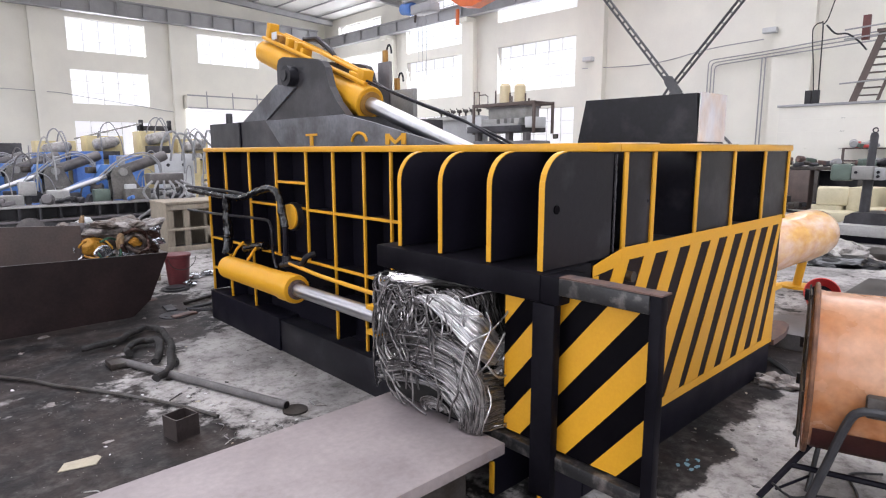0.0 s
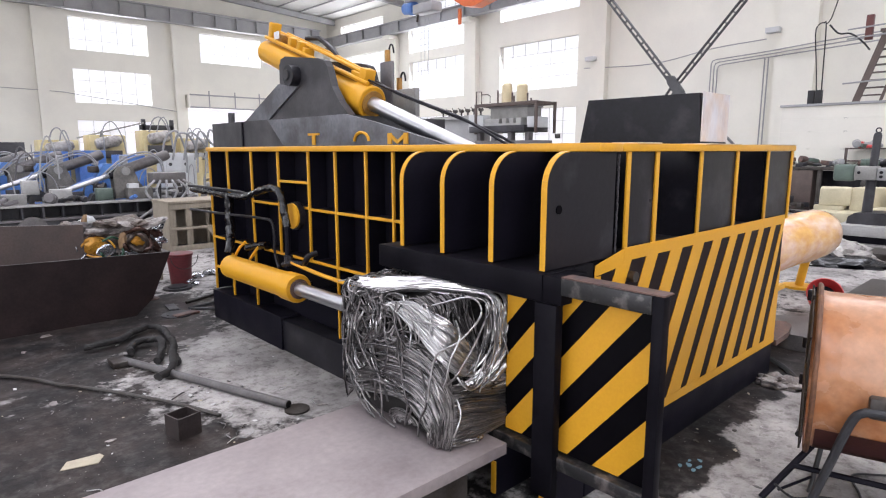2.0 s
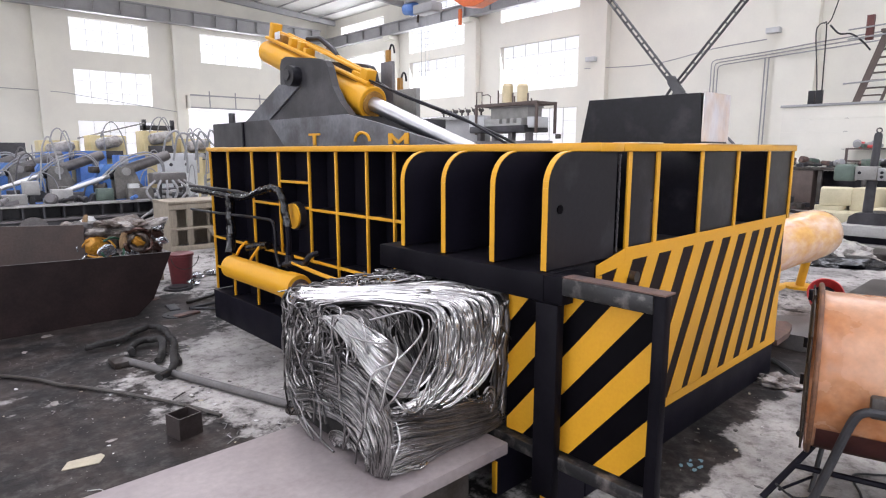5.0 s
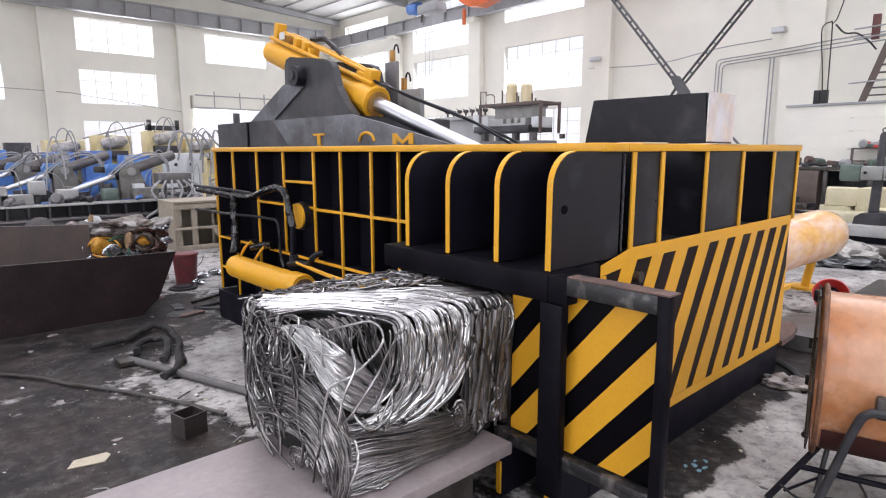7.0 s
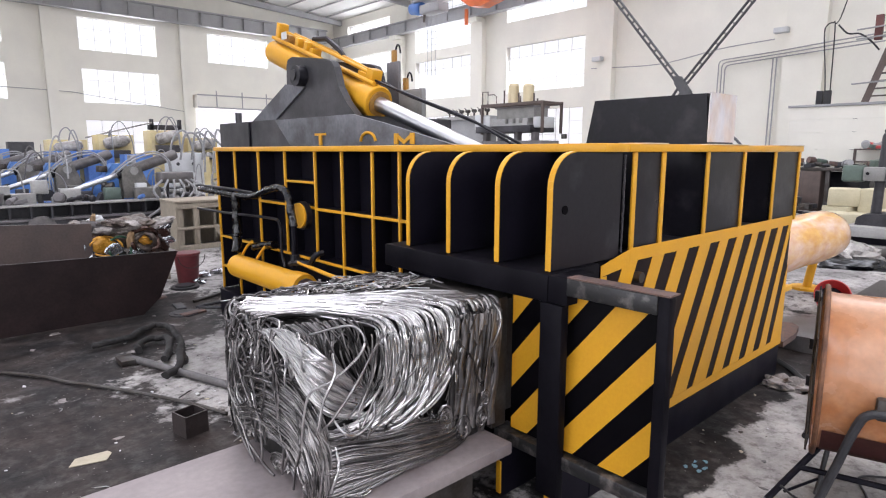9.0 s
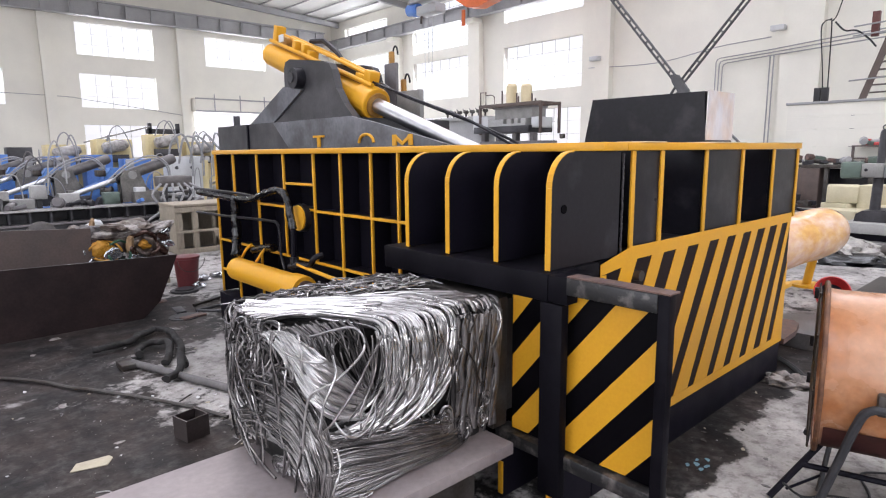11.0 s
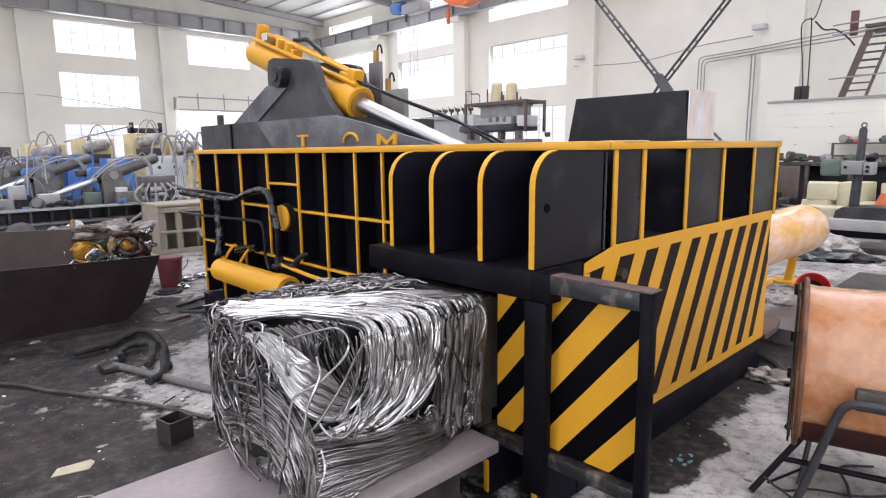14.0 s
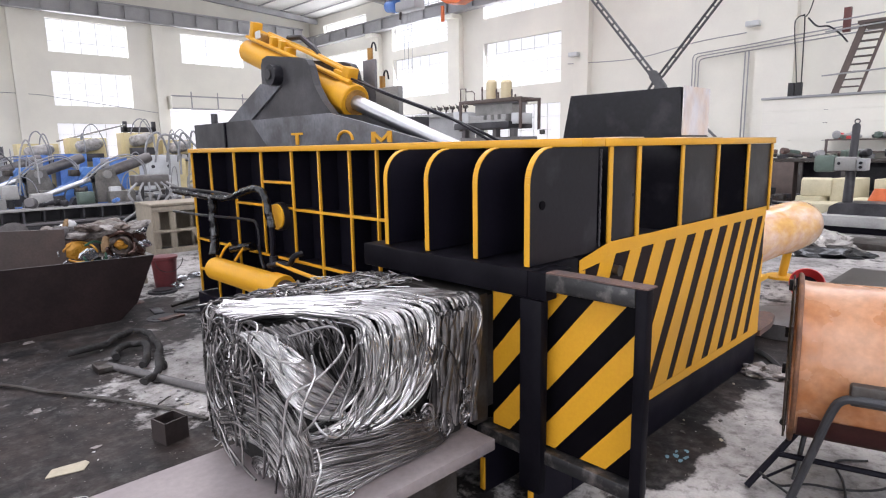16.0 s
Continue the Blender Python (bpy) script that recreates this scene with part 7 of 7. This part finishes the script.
    crumple(-0.79, fy - 0.05, 0.56, 0.145, 0.03, 0.105, M["amber"], 61, 0.16, 12)
    crumple(-0.66, fy - 0.085, 0.50, 0.115, 0.015, 0.075, M["foil"], 62, 0.16, -14)
    fold(-0.75, fy - 0.06, 0.53, 0.19, 0.012, 0.66, M["amber"], 3, 10)
    fold(-0.60, fy - 0.07, 0.52, 0.13, 0.014, 1.0, M["green_dark"], 5, 25)
    fold(-0.30, fy - 0.04, 0.58, 0.17, 0.030, 0.85, M["brown_gloss"], 7, 0)
    fold(-0.29, fy - 0.06, 0.57, 0.115, 0.026, 0.8, M["crushed"], 8, 30)
    crumple(-0.30, fy - 0.03, 0.57, 0.09, 0.03, 0.05, M["amber"], 64, 0.4, 30)
    crumple(-0.47, fy - 0.06, 0.60, 0.05, 0.03, 0.11, M["tan"], 65, 0.35, 10)
    for i, (x, z) in enumerate(((-0.97, 0.55), (-0.93, 0.45), (-0.03, 0.74), (0.0, 0.55), (-0.35, 0.42), (-0.45, 0.43))):
        crumple(x, fy - 0.05, z, 0.045, 0.03, 0.07, M["foil"], 70 + i, 0.45, 35 * i)
    boxpart("skid_board", (cx - 0.5, cx + 0.5, cy - 0.3, cy + 0.3, 0.0, 0.14), M["wood"], cb)
    crumple(cx - 0.30, cy - 0.25, 0.86, 0.07, 0.06, 0.055, M["grey_pale"], 81, 0.2, 0, "white_scrap")
    crumple(cx - 0.40, cy - 0.25, 0.83, 0.11, 0.06, 0.035, M["grey_pale"], 82, 0.3, -20, "white_scrap")
    crumple(cx - 0.36, cy - 0.30, 0.87, 0.03, 0.03, 0.07, M["tan"], 83, 0.3, 15, "brown_scrap")
    cb.matrix_basis = pose(-0.13, 0, 0)
    # wooden crate
    cr = thing("wooden_crate", "open pale wooden crate with braced slats", "crate")
    x0, x1, y0, y1, h = 0.76, 1.75, 9.0, 9.8, 0.82
    for x in (x0, x0 + 0.27, x1 - 0.1):
        boxpart("post", (x, x + 0.10, y0, y0 + 0.06, 0.0, h), M["wood"], cr)
    for z in (0.0, h - 0.10, 0.36):
        boxpart("slat", (x0 - 0.02, x1 + 0.02, y0 - 0.032, y0 - 0.002, z, z + (0.09 if z != 0.36 else 0.05)), M["wood"], cr)
    boxpart("lid", (x0 - 0.04, x1 + 0.04, y0 - 0.05, y1, h + 0.002, h + 0.04), M["wood"], cr)
    boxpart("back", (x0, x1, y1 - 0.03, y1, 0.0, h), M["wood"], cr)
    boxpart("side", (x0 - 0.025, x0 - 0.002, y0, y1, 0.0, h), M["wood"], cr)
    boxpart("side", (x1 + 0.002, x1 + 0.025, y0, y1, 0.0, h), M["wood"], cr)
    bm = bmesh.new()
    prism(bm, [(x0 + 0.6, 0.38), (x0 + 0.68, 0.38), (x1 - 0.12, 0.09), (x1 - 0.22, 0.09)], "y", y0 - 0.02, y0)
    part("brace", bm, M["wood"], cr)
    # maroon bucket
    bk = thing("maroon_bucket", "maroon plastic bucket standing on concrete", "bucket")
    bm = bmesh.new()
    lathe(bm, (0.0, 6.4, 0), (0.0, 6.4, 0.40), [(0, 0.125), (0.9, 0.155), (0.92, 0.168), (0.99, 0.168), (1, 0.15)], 28)
    part("bucket_body", bm, M["red_dark"], bk)
    bm = bmesh.new()
    sweep(bm, [(0.17 * math.cos(a), 6.22, 0.37 - 0.16 * math.sin(a)) for a in [math.pi * i / 12 for i in range(13)]], 0.005, 6)
    part("handle", bm, M["steel_dark"], bk)
    for i in range(11):
        x, y = rnd.uniform(-0.6, 0.15), rnd.uniform(4.7, 6.1)
        bm = bmesh.new()
        if i % 3 == 0:
            r, t = rnd.uniform(0.09, 0.17), rnd.uniform(0.015, 0.05)
            lathe(bm, (0, 0, 0), (0, 0, t), [(0, r), (0.6, r), (0.62, r * 0.7), (1, r * 0.68)], 24)
        elif i % 3 == 1:
            rod(bm, (-0.28, 0, 0.018), (0.28, 0, 0.022), 0.017, seg=10)
        else:
            box(bm, -0.13, 0.13, -0.05, 0.05, 0, 0.022, bevel=0.004)
        bmesh.ops.transform(bm, matrix=pose(x, y, 0.0, 0, 0, rnd.uniform(0, 180)), verts=bm.verts)
        tagged(part("metal_offcut", bm, rnd.choice((M["steel_dark"], M["charcoal"], M["rust"]))), "dark flat metal offcut lying on oily concrete", "scrap", "metal offcuts")
    for i in range(9):
        bm = bmesh.new()
        bmesh.ops.create_icosphere(bm, subdivisions=2, radius=rnd.uniform(0.05, 0.10))
        for v in bm.verts:
            v.co += noise.noise_vector(v.co * 16 + Vector((0, 0, i))) * 0.04
            v.co.z = max(-0.03, v.co.z * 0.5)
        bmesh.ops.transform(bm, matrix=pose(0.25 + rnd.uniform(-0.2, 0.3), 6.7 + rnd.uniform(-0.7, 0.9), 0.03), verts=bm.verts)
        tagged(part("foil_litter", bm, M["foil"]), "crumpled silver foil litter on concrete", "litter", "foil litter")

    # alligator shears
    def shear():
        s = thing("alligator_shear", "blue and grey hydraulic alligator shear with a tilted chrome rod", "shear", "row of shears")
        bm = bmesh.new()
        box(bm, -1.3, 0.7, -0.30, 0.30, 0.0, 0.55, bevel=0.02)
        part("base", bm, M["charcoal"], s)
        bm = bmesh.new()
        prism(bm, [(-0.18, 0.82), (0.30, 0.82), (0.22, 1.22), (0.14, 1.42), (-0.10, 1.42), (-0.18, 1.30)], "y", -0.14, -0.085)
        part("bracket", bm, M["grey_shear"], s, "grey pivot bracket", smooth=False)
        bm = bmesh.new()
        prism(bm, [(-0.18, 0.82), (0.46, 0.82), (0.40, 0.98), (0.22, 1.26), (0.14, 1.42), (-0.10, 1.42), (-0.18, 1.30)], "y", 0.085, 0.14)
        part("bracket", bm, M["grey_shear"], s, "grey pivot bracket", smooth=False)
        rodpart("boss", (0.02, -0.19, 1.33), (0.02, -0.142, 1.33), 0.075, M["grey_warm"], s, seg=24)
        bm = bmesh.new()
        prism(bm, [(-0.75, 0.56), (-0.14, 0.56), (-0.19, 0.86), (-0.36, 1.0), (-0.55, 0.92)], "y", -0.12, 0.12)
        part("lower_jaw", bm, M["charcoal"], s, "dark lower jaw", smooth=False)
        boxpart("block", (-0.02, 0.42, -0.36, -0.15, 0.55, 1.02), M["grey_shear"], s, "grey block", bevel=0.01)
        bm = bmesh.new()
        lathe(bm, (-0.12, 0, 1.29), (0.86, 0, 1.64), [(0, 0.07), (0.05, 0.10), (0.94, 0.10), (1, 0.08)], 20)
        part("cylinder", bm, M["pipe_grey"], s, "dull grey cylinder")
        rodpart("chrome_rod", (-1.18, 0, 0.92), (-0.12, 0, 1.29), 0.045, M["chrome_soft"], s, "bright chrome rod")
        rodpart("gland", (-0.24, 0, 1.25), (-0.12, 0, 1.29), 0.085, M["black_satin"], s)
        bm = bmesh.new()
        prism(bm, [(-0.98, 0.6), (0.05, 0.6), (0.08, 1.12), (-0.02, 1.46), (-0.20, 1.46), (-0.34, 1.22), (-0.62, 1.10), (-0.95, 0.92)], "y", 0.45, 0.75)
        part("jaw_body", bm, M["blue"], s, "blue jaw body", smooth=False)
        for k, (x0, x1, z0, z1, mt_) in enumerate(((-0.45, -0.30, 1.30, 1.42, "steel_dark"), (0.16, 0.34, 1.05, 1.40, "blue"), (0.40, 0.62, 0.62, 1.0, "charcoal"), (-0.80, -0.58, 0.62, 0.95, "charcoal"), (0.12, 0.22, 1.42, 1.62, "hose_grey"))):
            boxpart("housing", (x0, x1, 0.38, 0.62, z0, z1), M[mt_], s, bevel=0.015)
        for k in range(4):
            rodpart("bolt", (-0.10 + 0.12 * k, -0.37, 0.66), (-0.10 + 0.12 * k, -0.36, 0.66), 0.025, M["steel_dark"], s, seg=8)
        rodpart("tie_rod", (-0.9, -0.25, 0.72), (0.5, -0.25, 0.72), 0.025, M["steel_dark"], s, seg=8)
        boxpart("jaw_base", (-0.9, 0.5, 0.42, 0.9, 0.0, 0.6), M["blue"], s, "blue base box", bevel=0.02)
        boxpart("foot_block", (-1.3, -1.05, -0.2, 0.2, 0.55, 0.88), M["charcoal"], s)
        for k in range(2):
            bm = bmesh.new()
            sweep(bm, arc_pts([(-0.35, -0.05 + 0.05 * k, 1.20 + 0.05 * k), (0.0, -0.08 + 0.05 * k, 1.50 + 0.05 * k), (0.42, -0.1, 1.64 + 0.05 * k), (0.66 + 0.04 * k, -0.1, 1.50), (0.72, -0.1, 1.15)], 5), 0.016, 8)
            part("hose", bm, M["hose_grey"], s, "grey hydraulic hose")
        return s
    s0 = shear()
    s0.matrix_basis = pose(0.60, 11.0, 0)
    for x, y in ((-0.22, 12.5), (-0.62, 14.3), (-1.0, 16.2), (-1.5, 18.2)):
        copy_thing(s0, pose(x, y, 0))
    # machine bed in front of the shears
    bed = thing("machine_bed", "long dark steel machine bed with slotted side", "machine bed")
    boxpart("top_rail", (-3.0, 0.95, 10.15, 10.55, 0.80, 0.825), M["beam_dark"], bed)
    boxpart("top_lip", (-3.0, 0.95, 10.12, 10.149, 0.80, 0.835), M["grey_paint"], bed)
    boxpart("web", (-3.0, 0.95, 10.40, 10.46, 0.50, 0.80), M["charcoal"], bed)
    boxpart("lower_rail", (-3.0, 0.95, 10.15, 10.55, 0.56, 0.60), M["beam_dark"], bed)
    for i in range(14):
        boxpart("rib", (-2.9 + i * 0.29, -2.87 + i * 0.29, 10.16, 10.40, 0.60, 0.80), M["charcoal"], bed, bevel=0)
    boxpart("skirt", (-3.0, 0.95, 10.2, 10.5, 0.0, 0.55), M["charcoal"], bed)
    bm = bmesh.new()
    lathe(bm, (-1.02, 10.12, 0.42), (-1.02, 10.2, 0.42), [(0, 0.12), (0.3, 0.22), (1, 0.22)], 24)
    part("flange", bm, M["pipe_grey"], bed, "round grey flange")
    jumble("bed_parts", "grey and blue machine parts on the bed", "machine part", -2.2, 0.6, 10.2, 10.5, 0.832, 0.86, 8, [M["beam_dark"], M["blue"], M["charcoal"]], 31)
    for i, (x, z, m) in enumerate(((-1.55, 1.12, "grey_warm"), (-1.2, 0.98, "grey_warm"))):
        boxpart_thing("steel_box", (x - 0.25, x + 0.2, 10.62, 10.95, 0.0, z), M[m], "plain grey steel box beside the bed", "box")
    for x0, x1, y, z, m in ((-2.30, -1.92, 10.72, 1.06, "grey_warm"), (-0.62, -0.30, 10.75, 1.04, "grey_paint"), (0.08, 0.34, 10.70, 1.03, "green"), (-1.02, -0.78, 10.80, 1.20, "grey_paint"), (0.62, 0.80, 10.72, 1.10, "grey_pale")):
        bx = thing("junction_box", "small grey steel box with a lid on a foot", "box", "junction boxes")
        boxpart("box_body", (x0, x1, y, y + 0.22, z - 0.24, z), M[m], bx, bevel=0.012)
        boxpart("box_lid", (x0 + 0.015, x1 - 0.015, y - 0.012, y - 0.001, z - 0.22, z - 0.02), M[m], bx, bevel=0.004)
        boxpart("foot", (x0 + 0.08, x1 - 0.08, y + 0.06, y + 0.16, 0.0, z - 0.241), M["charcoal"], bx)
    # valve stand with hoses
    vs = thing("valve_stand", "grey valve block on a frame trailing hoses", "valve")
    boxpart("valve_block", (0.82, 1.42, 9.95, 10.25, 1.12, 1.32), M["pipe_grey"], vs, bevel=0.03)
    for x in (0.9, 1.34):
        rodpart("post", (x, 10.1, 0), (x + 0.08, 10.1, 1.12), 0.03, M["charcoal"], vs)
    for k in range(6):
        bm = bmesh.new()
        x = 0.85 + 0.1 * k
        sweep(bm, arc_pts([(x, 9.95, 1.18), (x - 0.18 + 0.08 * k, 9.88, 1.0), (x - 0.05, 9.9, 0.72), (x - 0.3 + 0.1 * k, 9.95, 0.5), (x - 0.35, 10.0, 0.3)], 5), 0.022, 8)
        part("hose", bm, M["hose_grey"], vs, "grey hydraulic hose")
    cab = thing("control_cabinet", "pale grey control cabinet beside the shears", "cabinet")
    boxpart("cabinet_body", (2.0, 2.75, 13.0, 13.5, 0.0, 1.66), M["grey_pale"], cab, bevel=0.02)
    boxpart("door", (2.06, 2.69, 12.985, 13.0, 0.1, 1.58), M["grey_pale"], cab, bevel=0.004)
    for x in (2.15, 2.5):
        rodpart("button", (x, 12.975, 1.4), (x, 12.985, 1.4), 0.04, M["charcoal"], cab, seg=12)
    for k in range(5):
        bm = bmesh.new()
        x = 1.9 + 0.25 * k
        sweep(bm, arc_pts([(x, 12.8, 1.5), (x + 0.1, 12.7, 2.0 + 0.05 * k), (x + 0.35, 12.7, 2.15 - 0.08 * k), (x + 0.55, 12.8, 1.7), (x + 0.55, 12.8, 1.2)], 5), 0.025, 8)
        tagged(part("hydraulic_hose", bm, M["hose_grey"]), "looping grey hydraulic hose", "hose", "looping hoses")
    # yellow power packs
    for i, (x, z) in enumerate(((1.20, 2.12), (2.48, 2.26), (3.45, 2.06), (0.1, 1.98))):
        pk = thing("power_pack", "yellow hydraulic power pack with hoses and a grey motor", "power pack", "power packs")
        boxpart("tank", (x, x + 0.85, 16.0, 16.7, 0.0, z), M["yellow_pale"], pk, bevel=0.02)
        bm = bmesh.new()
        lathe(bm, (x + 0.1, 15.85, z - 0.25), (x + 0.7, 15.85, z - 0.12), [(0, 0.10), (0.1, 0.15), (0.8, 0.15), (1, 0.08)], 16)
        part("motor", bm, M["film_grey"], pk, "motor under grey film")
        boxpart("bracket", (x + 0.1, x + 0.7, 15.8, 16.0, z - 0.6, z - 0.4), M["charcoal"], pk)
        for k in range(2):
            bm = bmesh.new()
            a1, a2, a3 = rnd.uniform(0.1, 0.5), rnd.uniform(0.08, 0.34), rnd.uniform(-0.1, 0.5)
            sweep(bm, arc_pts([(x + a1, 15.9, z - 0.05), (x + a1 + a3 * 0.2, 15.8, z + a2 * 0.8), (x + a1 + a3 * 0.6, 15.75, z + a2), (x + a1 + a3, 15.7, z - 0.1), (x + a1 + a3 * 1.1, 15.7, z - 0.5)], 5), 0.016, 8)
            part("hose", bm, M["hose_grey"], pk)
    fr = thing("gantry_stand", "grey steel gantry above the power packs", "gantry")
    boxpart("beam", (2.7, 3.6, 16.9, 17.0, 2.30, 2.44), M["charcoal"], fr)
    for x in (2.75, 3.52):
        boxpart("post", (x, x + 0.10, 16.9, 17.0, 0, 2.60), M["charcoal"], fr)
    rodpart("rail", (1.1, 16.9, 2.05), (2.8, 16.9, 2.5), 0.022, M["grey_warm"], fr)
    for i, (x, y, z, m) in enumerate(((-0.39, 18.9, 1.95, "charcoal"), (-1.65, 19.6, 1.85, "grey_warm"), (0.75, 15.2, 1.72, "blue"), (1.25, 13.8, 1.62, "blue"), (-0.1, 15.0, 1.70, "blue"), (-1.2, 16.9, 1.75, "blue"), (1.5, 12.2, 0.9, "charcoal"), (2.9, 14.6, 1.55, "yellow_pale"))):
        boxpart_thing("machine_block", (x, x + 0.6, y, y + 0.5, 0.0, z), M[m], "painted steel machine block in the crowded row", "machine", "machine blocks")
    jumble("machine_parts", "crowded grey machine parts and fittings", "machine part", 0.9, 2.0, 11.3, 12.4, 0.0, 1.1, 26, [M["beam_dark"], M["charcoal"], M["grey_warm"]], 41)
    jumble("machine_parts", "crowded grey and blue machine parts", "machine part", -2.5, 1.0, 11.6, 13.8, 0.0, 0.75, 30, [M["beam_dark"], M["blue"], M["charcoal"]], 42)
    jumble("machine_parts", "crowded grey machine parts by the wall", "machine part", 1.0, 5.0, 15.0, 15.6, 0.0, 1.9, 40, [M["beam_dark"], M["hose_grey"], M["grey_warm"], M["grey_paint"]], 43)
    # loose hoses over the crowded row
    for i in range(34):
        x, y, z = rnd.uniform(-2.4, 3.2), rnd.uniform(10.7, 15.2), rnd.uniform(0.7, 1.6)
        w_, up_ = rnd.uniform(-0.5, 0.6), rnd.uniform(0.05, 0.45)
        bm = bmesh.new()
        sweep(bm, arc_pts([(x, y, z - 0.4), (x + 0.05 * w_, y, z), (x + 0.4 * w_, y - 0.05, z + up_), (x + 0.8 * w_, y - 0.05, z + up_ * 0.6), (x + w_, y, z - 0.2), (x + w_ * 1.1, y, z - 0.6)], 5), rnd.choice((0.009, 0.012, 0.016)), 7)
        tagged(part("hydraulic_hose", bm, rnd.choice((M["hose_grey"], M["hose_grey"], M["grey_paint"], M["pipe_grey"]))), "looping hydraulic hose over crowded machines", "hose", "looping hoses")
    for k in range(3):
        jumble("small_fittings", "small grey valves and fittings on the machines", "fitting", -2.2 + 1.6 * k, -0.6 + 1.7 * k, 10.9, 12.0 + 0.8 * k, 0.55, 1.05, 12, [M["beam_dark"], M["grey_warm"], M["blue"], M["steel_dark"]], 61 + k)
    rodpart_thing = rodpart("vertical_post", (1.47, 9.2, 0.0), (1.47, 9.2, 0.84), 0.03, M["wood"])
    tagged(rodpart_thing, "upright pale timber post by the crate", "post")
    pole = rodpart("steel_post", (4.55, 15.0, 0.0), (4.55, 15.0, 2.75), 0.09, M["charcoal"])
    tagged(pole, "dark square-topped steel post behind the baler", "post")


hall_steel()
jib()
wall_pipes()
east_side()
drum_fan()
loose_floor()
west_side()


# ---- what moves ----
BALE_X = [(0.0, -0.783), (0.5, -0.833), (1.0, -0.888), (1.5, -0.938), (2.0, -0.991), (2.5, -1.049), (3.0, -1.108), (3.5, -1.168), (4.0, -1.226),
          (5.0, -1.337), (6.0, -1.446), (6.5, -1.501), (7.0, -1.556), (7.5, -1.607), (7.8, -1.632), (8.0, -1.640), (8.5, -1.641), (16.0, -1.641)]


def motions():
    walk(bale, [(t, pose(x, 0.635, 0.40)) for t, x in BALE_X])
    walk(ram, [(t, pose(x, 0.635, 0.40)) for t, x in BALE_X])


motions()
